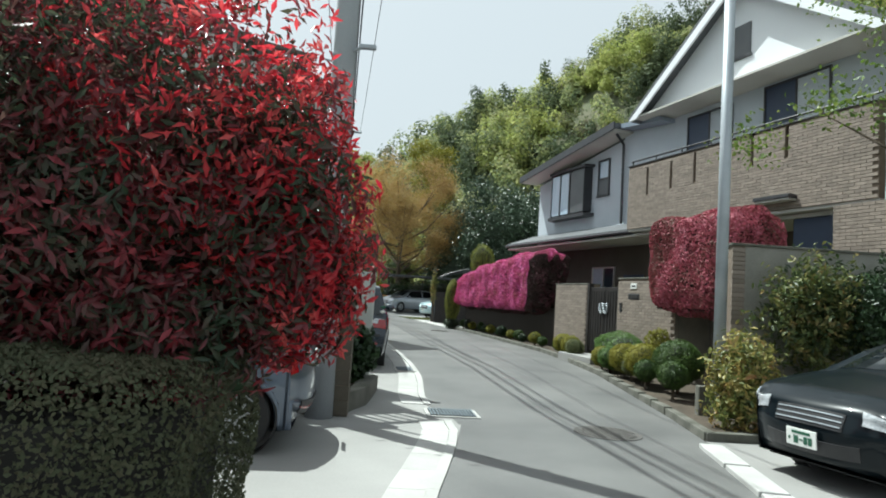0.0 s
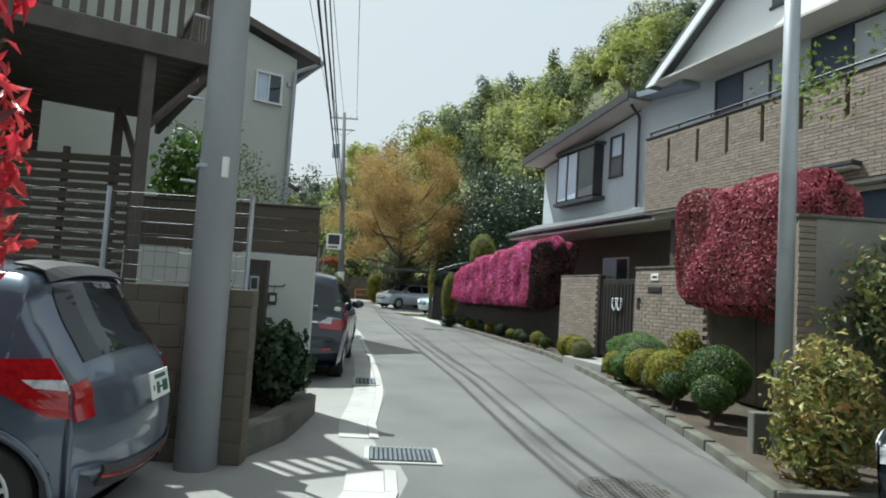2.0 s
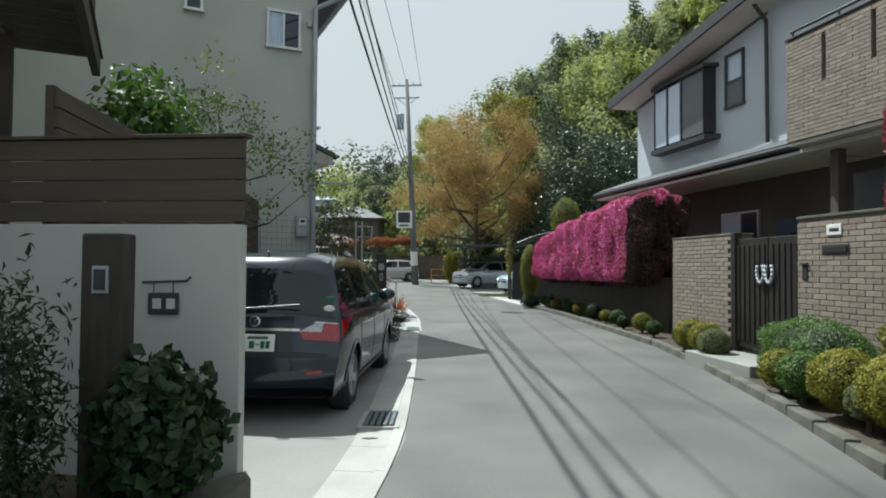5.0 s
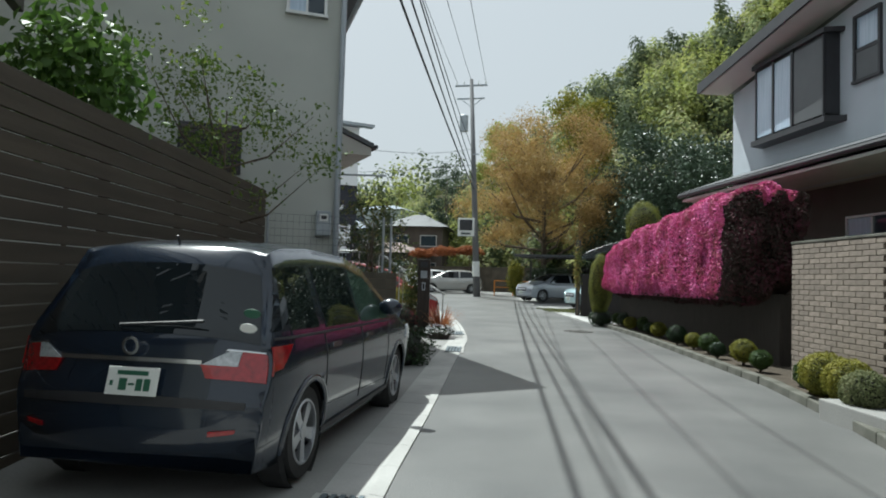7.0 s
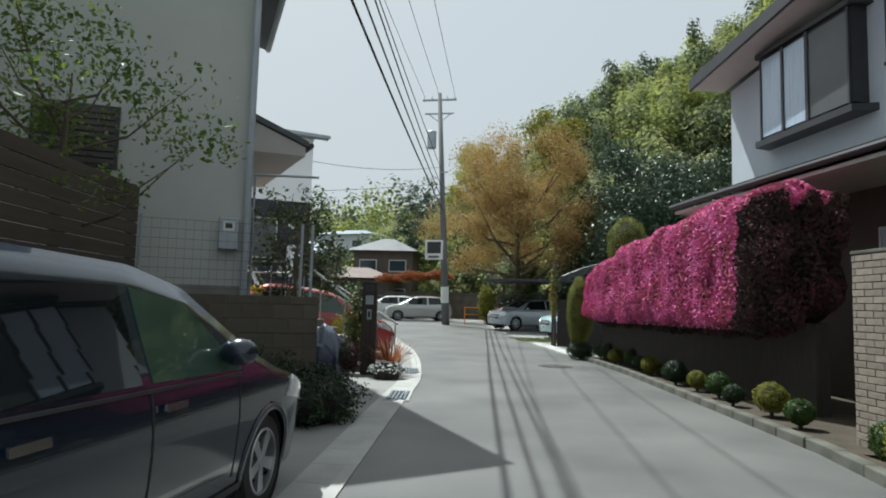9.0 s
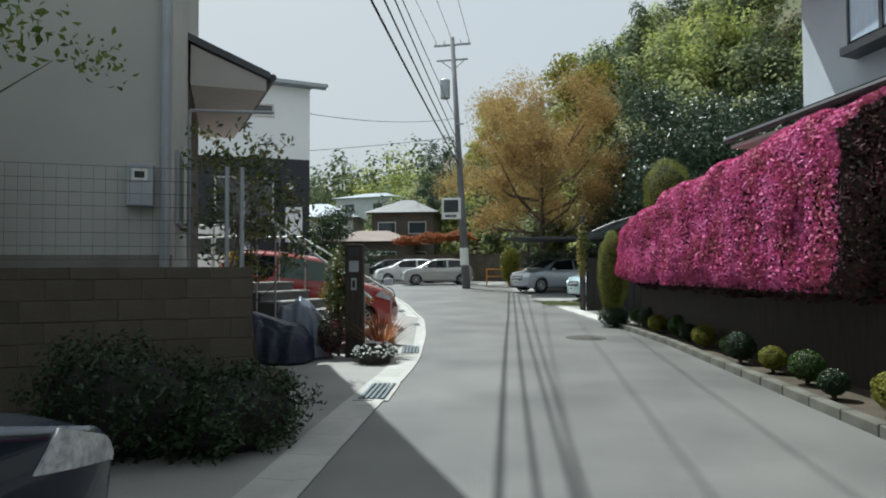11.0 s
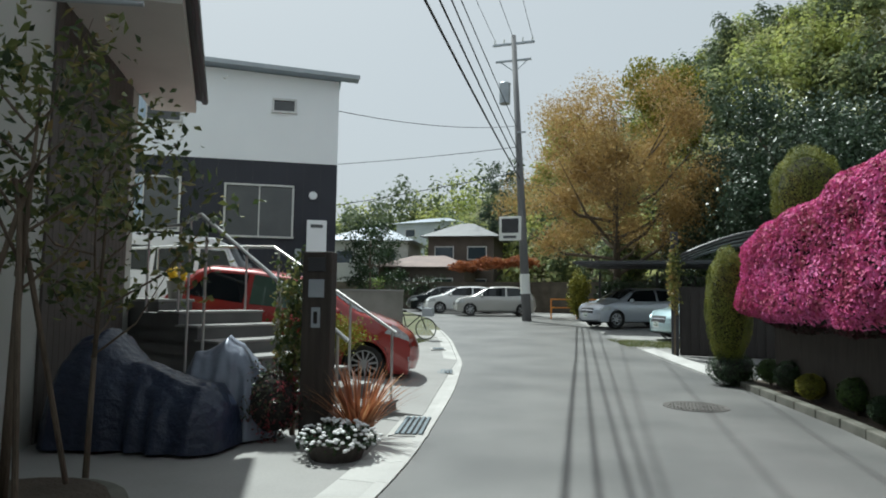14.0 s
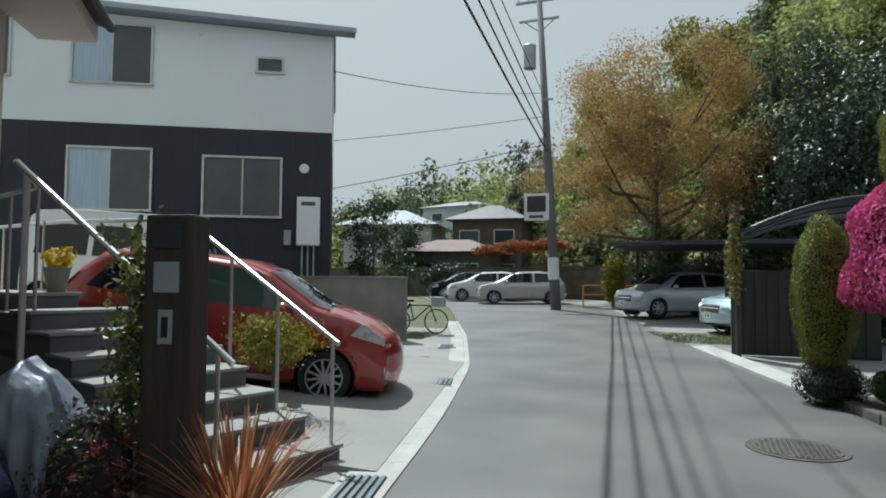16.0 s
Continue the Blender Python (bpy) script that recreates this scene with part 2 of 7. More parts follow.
# Flowerless leaves, darkened further: the hedge end's shade is put into the colour.
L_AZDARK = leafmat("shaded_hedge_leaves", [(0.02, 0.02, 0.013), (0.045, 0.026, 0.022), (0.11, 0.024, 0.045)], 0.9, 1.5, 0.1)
L_BOX = leafmat("boxwood_leaves", [(0.03, 0.06, 0.015), (0.06, 0.11, 0.02), (0.1, 0.15, 0.03)], 0.5, 3, 0.25)
L_LIME = leafmat("bright_green_leaves", [(0.05, 0.1, 0.02), (0.09, 0.17, 0.03), (0.14, 0.22, 0.05)], 0.5, 3, 0.3)
L_GOLD = leafmat("golden_conifer", [(0.11, 0.125, 0.018), (0.23, 0.225, 0.026), (0.34, 0.3, 0.04)], 0.6, 3, 0.25)
L_TOPI = leafmat("clipped_conifer", [(0.08, 0.1, 0.017), (0.17, 0.19, 0.028), (0.27, 0.27, 0.045)], 0.6, 3, 0.2)
L_DKG = leafmat("dark_green_leaves", [(0.012, 0.028, 0.012), (0.025, 0.05, 0.018), (0.045, 0.08, 0.025)], 0.4, 2.5, 0.2)
L_MIX = leafmat("nandina_leaves", [(0.055, 0.09, 0.03), (0.16, 0.185, 0.05), (0.35, 0.3, 0.09), (0.33, 0.18, 0.075)], 0.45, 3, 0.3)
L_FRESH = leafmat("fresh_leaves", [(0.06, 0.11, 0.02), (0.13, 0.2, 0.035), (0.25, 0.28, 0.08)], 0.5, 2, 0.4)
L_SPARSE = leafmat("olive_leaves", [(0.09, 0.11, 0.045), (0.17, 0.19, 0.085), (0.29, 0.28, 0.15)], 0.8, 2, 0.35)
L_BRONZE = leafmat("bronze_spring_leaves", [(0.2, 0.135, 0.055), (0.36, 0.235, 0.085), (0.44, 0.31, 0.12), (0.34, 0.3, 0.11)], 0.6, 0.4, 0.4)
L_CAM = leafmat("glossy_dark_leaves", [(0.025, 0.045, 0.024), (0.045, 0.075, 0.04), (0.085, 0.12, 0.075)], 0.4, 0.6, 0.12, 0.45)
L_WOOD = leafmat("woodland_leaves", [(0.1, 0.125, 0.08), (0.14, 0.18, 0.085), (0.27, 0.31, 0.13), (0.4, 0.41, 0.17), (0.33, 0.31, 0.21)], 0.75, 0.16, 0.45)
L_WOODD = leafmat("dark_woodland_leaves", [(0.06, 0.085, 0.05), (0.1, 0.13, 0.065), (0.16, 0.19, 0.09)], 0.75, 0.2, 0.3)
L_WOODY = leafmat("yellow_woodland_leaves", [(0.2, 0.25, 0.07), (0.34, 0.38, 0.11), (0.48, 0.48, 0.17)], 0.75, 0.2, 0.45)
L_WOODB = leafmat("bare_woodland_twigs", [(0.15, 0.13, 0.09), (0.23, 0.2, 0.13), (0.3, 0.28, 0.18)], 0.85, 0.2, 0.3)
L_IVY = leafmat("ivy_leaves", [(0.02, 0.035, 0.015), (0.055, 0.085, 0.028), (0.16, 0.18, 0.055), (0.3, 0.21, 0.08)], 0.45, 4, 0.3)
L_MAPLE = leafmat("orange_red_leaves", [(0.16, 0.05, 0.022), (0.28, 0.09, 0.035), (0.36, 0.15, 0.05)], 0.6, 1.5, 0.4)
L_GRASSR = leafmat("bronze_blades", [(0.16, 0.05, 0.03), (0.35, 0.14, 0.06), (0.5, 0.3, 0.14)], 0.5, 3, 0.3)
L_YEL = leafmat("yellow_petals", [(0.5, 0.35, 0.02), (0.7, 0.5, 0.03)], 0.6, 3, 0.3)
L_LAWN = leafmat("lawn_blades", [(0.06, 0.1, 0.02), (0.14, 0.17, 0.05), (0.25, 0.22, 0.1)], 0.7, 2, 0.3)

# ---- mesh helpers ----
RNG = np.random.default_rng(7)


def thing(name, m=None, label="", category="", group="", kind=""):
    ob = new(name)
    ob.empty_display_size = 0.2
    if m is not None:
        ob.matrix_basis = m
    return tagged(ob, label, category, group, kind)


def part(name, bm, material, parent=None, label="", smooth=False):
    if isinstance(bm, bmesh.types.BMesh):
        me = bpy.data.meshes.new(name)
        bm.to_mesh(me)
        bm.free()
    else:
        me = bm
    mats = material if isinstance(material, (list, tuple)) else [material]
    for k in mats:
        me.materials.append(k)
    if smooth:
        me.polygons.foreach_set("use_smooth", [True] * len(me.polygons))
    ob = new(name, me)
    ob.parent = parent
    if label:
        ob["label"] = label
    return ob


def shared(name, me, parent, m):
    """One more object on a mesh that alike pieces share."""
    ob = new(name, me)
    ob.parent = parent
    ob.matrix_basis = m
    return ob


def mesh_of(name, bm, material):
    me = bpy.data.meshes.new(name)
    bm.to_mesh(me)
    bm.free()
    me.materials.append(material)
    return me


def box(x0, x1, y0, y1, z0, z1, bevel=0.0, bm=None, m=None):
    bm = bm or bmesh.new()
    t = Matrix.Translation(((x0 + x1) / 2, (y0 + y1) / 2, (z0 + z1) / 2)) @ Matrix.Diagonal((abs(x1 - x0), abs(y1 - y0), abs(z1 - z0), 1))
    r = bmesh.ops.create_cube(bm, size=1, matrix=(m @ t) if m else t)
    if bevel:
        es = {e for v in r["verts"] for e in v.link_edges}
        bmesh.ops.bevel(bm, geom=list(es), offset=bevel, segments=2, affect='EDGES', profile=0.5)
    return bm


def rod(p, q, r0, r1=None, seg=10, bm=None, caps=True):
    bm = bm or bmesh.new()
    p, q = Vector(p), Vector(q)
    r1 = r0 if r1 is None else r1
    d = q - p
    m = Matrix.Translation((p + q) / 2) @ d.to_track_quat('Z', 'Y').to_matrix().to_4x4()
    bmesh.ops.create_cone(bm, cap_ends=caps, segments=seg, radius1=r0, radius2=r1, depth=d.length, matrix=m)
    return bm


def tube(pts, r, seg=6, bm=None):
    bm = bm or bmesh.new()
    for a, b in zip(pts[:-1], pts[1:]):
        rod(a, b, r, r, seg, bm)
    return bm


def prism(poly, axis, a, b, bm=None):
    """A flat outline pushed along an axis from a to b."""
    bm = bm or bmesh.new()

    def at(p, k):
        return (k, p[0], p[1]) if axis == 'x' else (p[0], k, p[1]) if axis == 'y' else (p[0], p[1], k)
    lo = [bm.verts.new(at(p, a)) for p in poly]
    hi = [bm.verts.new(at(p, b)) for p in poly]
    n = len(poly)
    bm.faces.new(lo)
    bm.faces.new(hi[::-1])
    for k in range(n):
        bm.faces.new((lo[k], hi[k], hi[(k + 1) % n], lo[(k + 1) % n]))
    bmesh.ops.recalc_face_normals(bm, faces=bm.faces)
    return bm


def leaf_mesh(name, pts, nrm, size, material, aspect=2.0, up=0.0):
    """Small folded leaves at points, facing roughly along nrm: two triangles to a side of the midrib."""
    n = len(pts)
    nrm = nrm / (np.linalg.norm(nrm, axis=1, keepdims=True) + 1e-9)
    rnd = RNG.normal(size=(n, 3))
    rnd[:, 2] += up
    t = rnd - (rnd * nrm).sum(1, keepdims=True) * nrm
    t /= np.linalg.norm(t, axis=1, keepdims=True) + 1e-9
    s = np.cross(nrm, t)
    size = np.asarray(size) * RNG.uniform(0.6, 1.35, n)
    ln, wd = size[:, None] * t, (size / aspect)[:, None] * s
    fold = nrm * (size * 0.12)[:, None]
    v = np.stack([pts - ln * 0.5, pts + wd * 0.5 + fold, pts + ln * 0.5, pts - wd * 0.5 + fold], 1).reshape(-1, 3)
    idx = np.arange(n) * 4
    loops = np.stack([idx, idx + 1, idx + 2, idx, idx + 2, idx + 3], 1).reshape(-1)
    me = bpy.data.meshes.new(name)
    me.vertices.add(len(v))
    me.vertices.foreach_set("co", v.astype(np.float32).ravel())
    me.loops.add(len(loops))
    me.loops.foreach_set("vertex_index", loops.astype(np.int32))
    me.polygons.add(len(loops) // 3)
    me.polygons.foreach_set("loop_start", np.arange(0, len(loops), 3, dtype=np.int32))
    me.update()
    me.validate()
    me.materials.append(material)
    return me


def ball_points(n, c, r, inner=0.75, lump=0.12, freq=2.0):
    """Points near the skin of a lumpy ellipsoid, and the outward way at each."""
    d = RNG.normal(size=(n, 3))
    d /= np.linalg.norm(d, axis=1, keepdims=True)
    k = np.array([noise.noise(Vector(x * freq) + Vector(c)) for x in d]) if n < 60000 else np.zeros(n)
    rad = (RNG.uniform(inner, 1.0, n) + k * lump)[:, None]
    r = np.asarray(r, float)
    nr = d / r
    nr /= np.linalg.norm(nr, axis=1, keepdims=True)
    return np.asarray(c) + d * rad * r, nr


def clump_crown(name, blobs, per, size, material, inner=0.5, lump=0.25, jitter=0.6, aspect=2.0):
    P_, N_ = [], []
    for c, r in blobs:
        p, nn = ball_points(per, c, r, inner, lump)
        P_.append(p)
        N_.append(nn + RNG.normal(size=nn.shape) * jitter)
    return leaf_mesh(name, np.concatenate(P_), np.concatenate(N_), size, material, aspect)


def ground_z(y):
    return float(np.interp(y, [-60, 1, 5, 26, 42, 80, 700], [-0.15, -0.15, 0, 0, 0.45, 0.9, 0.9]))


def edge(table, y):
    return float(np.interp(y, [p[1] for p in table], [p[0] for p in table]))


LEFT = [(-0.6, -30), (-0.25, -4.2), (0.1, -2.0), (0.3, -0.3), (-0.15, 0.8), (-0.15, 3.4), (-0.58, 7), (-0.95, 9.7), (-1.2, 11.5), (-1.66, 15.3), (-2.3, 18.2), (-2.62, 19.6), (-3.7, 23.6), (-5.6, 28.8), (-10, 39), (-22, 60)]
RIGHT = [(2.4, -30), (2.55, -5), (3.25, -1), (3.5, 1), (3.55, 4), (3.6, 8), (3.5, 10.5), (3.1, 13.2), (2.3, 18.5), (1.4, 22.7), (-0.14, 28.4), (-1.7, 34), (-3.3, 40), (-14, 62)]


def strip(lo, hi, ys, dz, bm=None):
    """A sheet between two side lines over the stations ys, on the ground's height plus dz."""
    bm = bm or bmesh.new()
    prev = None
    for y in ys:
        a, b = lo(y), hi(y)
        row = [bm.verts.new((a + (b - a) * k / 6, y, ground_z(y) + dz)) for k in range(7)]
        if prev:
            for k in range(6):
                bm.faces.new((prev[k], prev[k + 1], row[k + 1], row[k]))
        prev = row
    return bm

# ---- ground, road, edges ----
bm = bmesh.new()
gx = [-500, -120, -40, -10, 0, 10, 40, 120, 500]
gy = [-60, -30, -10, 1, 3, 5, 15, 26, 34, 42, 60, 80, 200, 700]
rows_ = [[bm.verts.new((x, y, ground_z(y) - 0.03)) for x in gx] for y in gy]
for a, b in zip(rows_[:-1], rows_[1:]):
    for k in range(len(gx) - 1):
        bm.faces.new((a[k], a[k + 1], b[k + 1], b[k]))
tagged(part("ground", bm, GROUND), "bare earth ground with grass running to the hills", "ground", kind="structure")
YS = list(np.arange(-30, 62.1, 0.5))
tagged(part("road", strip(lambda y: edge(LEFT, y), lambda y: edge(RIGHT, y), YS, 0.0), ASPHALT), "narrow grey asphalt lane, worn and patched", "road", kind="structure")
tagged(part("pavement", strip(lambda y: edge(LEFT, y) - (9 if y < 24 else 4), lambda y: edge(LEFT, y) + 0.12, [y for y in YS if y < 31], -0.004), CONC), "pale concrete driveway apron beside the lane", "pavement", kind="structure")
bm = strip(lambda y: edge(RIGHT, y) + 0.02, lambda y: edge(RIGHT, y) + 9, [y for y in YS if y < -0.4], -0.006)
tagged(part("parking_floor", bm, CONC), "worn concrete parking floor beside the lane", "pavement", kind="structure")
bm = strip(lambda y: edge(RIGHT, y) + 0.02, lambda y: edge(RIGHT, y) + 9, [y for y in YS if y > 22.4], -0.006)
tagged(part("car_park_floor", bm, CONC), "pale concrete car park beside the lane", "pavement", kind="structure")

# gutter slabs along the left edge, one by one
gut = thing("gutter", label="row of pale concrete gutter slabs along the lane", category="gutter", kind="structure")


def soft_edge(table, y):
    return sum(edge(table, y + d) for d in (-0.9, -0.6, -0.3, 0, 0.3, 0.6, 0.9)) / 7


def gutter_piece(name, y0, y1, o0, o1, z0, z1, material):
    """A slab between two offsets from the lane's edge, its ends square to the run."""
    bm = bmesh.new()
    vs = [[bm.verts.new((soft_edge(LEFT, y) + o, y, ground_z(y) + z)) for o, z in ((o0, -0.02), (o0, z0), (o1, z1), (o1, -0.02))] for y in (y0, y1)]
    for k in range(4):
        j = (k + 1) % 4
        bm.faces.new((vs[0][k], vs[0][j], vs[1][j], vs[1][k]))
    bm.faces.new(vs[0])
    bm.faces.new(vs[1][::-1])
    bmesh.ops.recalc_face_normals(bm, faces=bm.faces)
    return part(name, bm, material, gut)


y = -9.0
while y < 33:
    if not -0.6 < y < 0.9:
        gutter_piece("gutter_slab", y - 0.297, y + 0.297, -0.42, -0.105, 0.006, 0.006, SLAB)
        gutter_piece("gutter_lip", y - 0.298, y + 0.298, -0.1, 0.0, 0.02, 0.014, LIP)
    y += 0.6

# kerb stones along the right edge, with planted bed behind
kerb = thing("kerb", label="low weathered concrete kerb along the lane", category="kerb", kind="structure")
kerb_me = mesh_of("kerb_stone", box(0.0, 0.14, -0.297, 0.297, -0.05, 0.11, 0.015), KERB)
y = -0.3
while y < 22.4:
    x = edge(RIGHT, y)
    a = math.degrees(math.atan2(-(edge(RIGHT, y + 0.3) - edge(RIGHT, y - 0.3)), 0.6))
    shared("kerb_stone", kerb_me, kerb, pose(x, y, ground_z(y), 0, 0, a + random.uniform(-0.6, 0.6)))
    y += 0.6
tagged(part("planting_bed", strip(lambda y: edge(RIGHT, y) + 0.12, lambda y: edge(RIGHT, y) + 2.6, [y for y in YS if -0.6 < y < 22.6], 0.07), SOIL), "dark soil bed behind the kerb", "planting bed", kind="structure")

kx = edge(RIGHT, -0.55)
part("kerb_stone", box(kx + 0.02, kx + 2.6, -0.62, -0.49, -0.3, -0.05, 0.012), KERB, kerb)

# white stone strips at the drive crossings
bm = bmesh.new()
for (x0, y0), (x1, y1) in (((1.35, 22.75), (-0.14, 28.3)),):
    d = Vector((x1 - x0, y1 - y0, 0))
    n = Vector((d.y, -d.x, 0)).normalized() * 0.34
    z0, z1 = ground_z(y0) + 0.025, ground_z(y1) + 0.02
    f = [bm.verts.new(v) for v in ((x0, y0, z0), (x1, y1, z1), (x1 + n.x, y1 + n.y, z1 + 0.04), (x0 + n.x, y0 + n.y, z0 + 0.05))]
    r = bmesh.ops.extrude_face_region(bm, geom=[bm.faces.new(f)])
    bmesh.ops.translate(bm, verts=[v for v in r["geom"] if isinstance(v, bmesh.types.BMVert)], vec=(0, 0, -0.08))
    bmesh.ops.recalc_face_normals(bm, faces=bm.faces)
tagged(part("ramp_strip", bm, STONE), "white concrete ramp strip at a driveway", "ramp", kind="structure")
for k in range(3):
    y = -3.5 + k * 1.0
    x = edge(RIGHT, y)
    tagged(part("ramp_block", box(0, 0.27, -0.48, 0.48, -0.05, 0.05, 0.012, m=pose(x - 0.2, y, ground_z(y), 0, 0, -10)), STONE), "white concrete ramp block at a parking bay", "ramp block", "ramp blocks")

# drain grates and manhole covers
def drain(name, x, y, w, l, a, bars, label):
    t = thing(name, pose(x, y, ground_z(y) + 0.012, 0, 0, a), label, "drain grate", "drain grates")
    part("frame", box(-w / 2 - 0.05, w / 2 + 0.05, -l / 2 - 0.05, l / 2 + 0.05, -0.03, 0.004, 0.004), SLAB, t)
    # Thin black sheet under the bars paints the darkness of the drain.
    part("pit", box(-w / 2, w / 2, -l / 2, l / 2, 0.005, 0.007), DARK, t)
    for k in range(bars):
        u = -w / 2 + (k + 0.5) * w / bars
        part("bar", box(u - w / bars * 0.3, u + w / bars * 0.3, -l / 2, l / 2, 0.007, 0.02, 0.003), GRATE, t)
    return t


drain("drain_grate", 0.2, 0.25, 0.62, 0.5, 4, 14, "steel bar drain grate in a white concrete frame")
for gx_, gy_, ga in ((-0.5, 4.15, 6), (-1.55, 13.05, 9), (-2.2, 16.8, 14), (-3.5, 21.75, 17), (-5.3, 26.6, 20)):
    drain("drain_grate", gx_, gy_, 0.3, 0.95 if 5 < gy_ < 17.2 else 0.6, ga, 5, "blue-grey steel drain grate in the gutter")


def manhole(x, y, r):
    t = thing("manhole_cover", pose(x, y, ground_z(y) + 0.004), "round dark cast-iron manhole cover set in asphalt", "manhole cover", "manhole covers")
    part("ring", rod((0, 0, -0.03), (0, 0, 0.006), r, r, 40), IRON, t)
    part("lid", rod((0, 0, -0.02), (0, 0, 0.012), r * 0.88, r * 0.87, 40), IRON, t)
    bm = bmesh.new()
    for i in range(-7, 8):
        for j in range(-7, 8):
            px, py = i * r * 0.11, j * r * 0.11
            if math.hypot(px, py) < r * 0.8:
                box(px - r * 0.035, px + r * 0.035, py - r * 0.035, py + r * 0.035, 0.012, 0.018, bm=bm)
    part("studs", bm, IRON, t)


manhole(0.8, 19.5, 0.42)
manhole(2.12, -0.5, 0.42)

# ---- hills with woods ----
RIDGE = [(-260, 16), (-120, 18), (-47, 11), (-23, 10), (-5, 15.5), (5, 24.5), (20, 31), (30, 39.5), (60, 50), (140, 58), (260, 50)]


def hill_z(x, y):
    k = min(max((y - 47 - max(0, -x) * 1.1) / 45, 0), 1)
    k = k * k * (3 - 2 * k)
    return np.interp(x, [p[0] for p in RIDGE], [p[1] for p in RIDGE]) * k + ground_z(y) - 0.1 + 1.2 * noise.noise(Vector((x * 0.06, y * 0.06, 0))) * k


bm = bmesh.new()
xs, ys = np.linspace(-240, 240, 81), np.linspace(44, 300, 44)
grid = [[bm.verts.new((x, y, hill_z(x, y))) for x in xs] for y in ys]
for a, b in zip(grid[:-1], grid[1:]):
    for k in range(len(xs) - 1):
        bm.faces.new((a[k], a[k + 1], b[k + 1], b[k]))
tagged(part("hill", bm, GROUND, smooth=True), "wooded hillside rising behind the houses", "hill", kind="structure")

SPECIES = ((L_WOOD, "mixed spring woodland in soft greens on a hillside"), (L_WOODD, "dark evergreen woodland patches on a hillside"), (L_WOODY, "yellow-green young-leaved woodland on a hillside"), (L_WOODB, "grey-brown barely leafed trees on a hillside"))
woods = [([], [], []) for _ in SPECIES]
tr = np.random.default_rng(3)
spots = []
for _ in range(1150):
    y = 50 + 55 * tr.random() ** 1.1
    x = tr.uniform(-30, 75)
    if y < 56 and x < 2:
        continue
    if hill_z(x, y) < 1.2:
        continue
    spots.append((x, y, tr.uniform(1.6, 3.4), 800, 0.42))
for _ in range(330):
    y = tr.uniform(120, 210)
    x = tr.uniform(-150, 20)
    spots.append((x, y, tr.uniform(4.0, 7.0), 420, 0.9))
for x, y, r, n, s in spots:
    g = noise.noise(Vector((x * 0.11, y * 0.09, 4.0))) + tr.normal() * 0.22 - (0.3 if x > 17 and y < 80 else 0)
    kind = 1 if g < -0.32 or (y > 110 and g < 0.1) else 2 if g > 0.22 else 3 if tr.random() < 0.12 else 0
    zt = tr.uniform(1.3, 2.0) if kind == 1 else tr.uniform(0.85, 1.4)
    r *= 0.8 if kind == 1 else 1.0
    c = (x, y, hill_z(x, y) + r * zt * 0.8)
    P_, N_, S_ = woods[kind]
    for _ in range(5):
        o = tr.normal(size=3) * r * 0.45
        q = r * tr.uniform(0.4, 0.65)
        p, nn = ball_points(n // 5, (c[0] + o[0], c[1] + o[1], c[2] + o[2] * zt), (q, q, q * zt), 0.6, 0.35)
        keep = p[:, 1] < c[1] + r * 0.7
        P_.append(p[keep])
        N_.append(nn[keep] + tr.normal(size=nn[keep].shape) * 0.35 + np.array((0, 0, 0.5)))
        S_.append(np.full(keep.sum(), s * (0.8 if kind == 3 else 1.0)))
for (P_, N_, S_), (lm, lab) in zip(woods, SPECIES):
    me = leaf_mesh("far_woods", np.concatenate(P_), np.concatenate(N_), np.concatenate(S_), lm, 1.5)
    tagged(part("far_woods", me, []), lab, "woodland", kind="stuff")
trk = bmesh.new()
for x, y, r, n, s in spots[:240]:
    z = hill_z(x, y)
    rod((x, y, z), (x + tr.normal() * 0.3, y, z + r * 1.4), 0.16, 0.06, 5, trk, False)
tagged(part("far_trunks", trk, BARK), "pale tree trunks showing between hillside leaves", "woodland", kind="stuff")

# ---- brick house on the right ----
def window(parent, x, y0, y1, z0, z1, face=-1, frame=FASCIA, panes=("g", "g"), fw=0.05, depth=0.1, name="window"):
    """A framed window in the plane x, from y0 to y1; face tells on which side of x the outside lies."""
    w = part(name, bmesh.new(), frame, parent)
    a, b = (x + face * depth * 0.5, x - face * depth * 0.5)
    lo, hi = min(a, b), max(a, b)
    for nm, q in (("head", (y0, y1, z1 - fw, z1)), ("sill", (y0 - 0.02, y1 + 0.02, z0, z0 + fw)), ("jamb", (y0, y0 + fw, z0 + fw, z1 - fw)), ("jamb", (y1 - fw, y1, z0 + fw, z1 - fw))):
        part(nm, box(lo - (0.02 if nm == "sill" else 0), hi + (0.02 if nm == "sill" else 0), *q, 0.006), frame, w)
    n = len(panes)
    wd = (y1 - y0 - 2 * fw) / n
    for k, p in enumerate(panes):
        ya = y0 + fw + k * wd
        xs_ = x + face * (0.012 if k % 2 else -0.008)
        part("pane", box(xs_ - 0.004, xs_ + 0.004, ya, ya + wd, z0 + fw, z1 - fw), {"g": GLASS, "c": CURTAIN, "s": SCREEN, "d": DARK, "b": BLUE}[p], w)
        if k:
            part("mullion", box(xs_ - 0.02, xs_ + 0.02, ya - 0.02, ya + 0.02, z0 + fw, z1 - fw, 0.004), frame, w)
    return w


def turned(parent, a, x, y):
    """Moves the parts under a thing made in its own frame."""
    parent.matrix_basis = pose(x, y, 0, 0, 0, a)


BR_L, BR_H, BR_J = 0.227, 0.06, 0.009


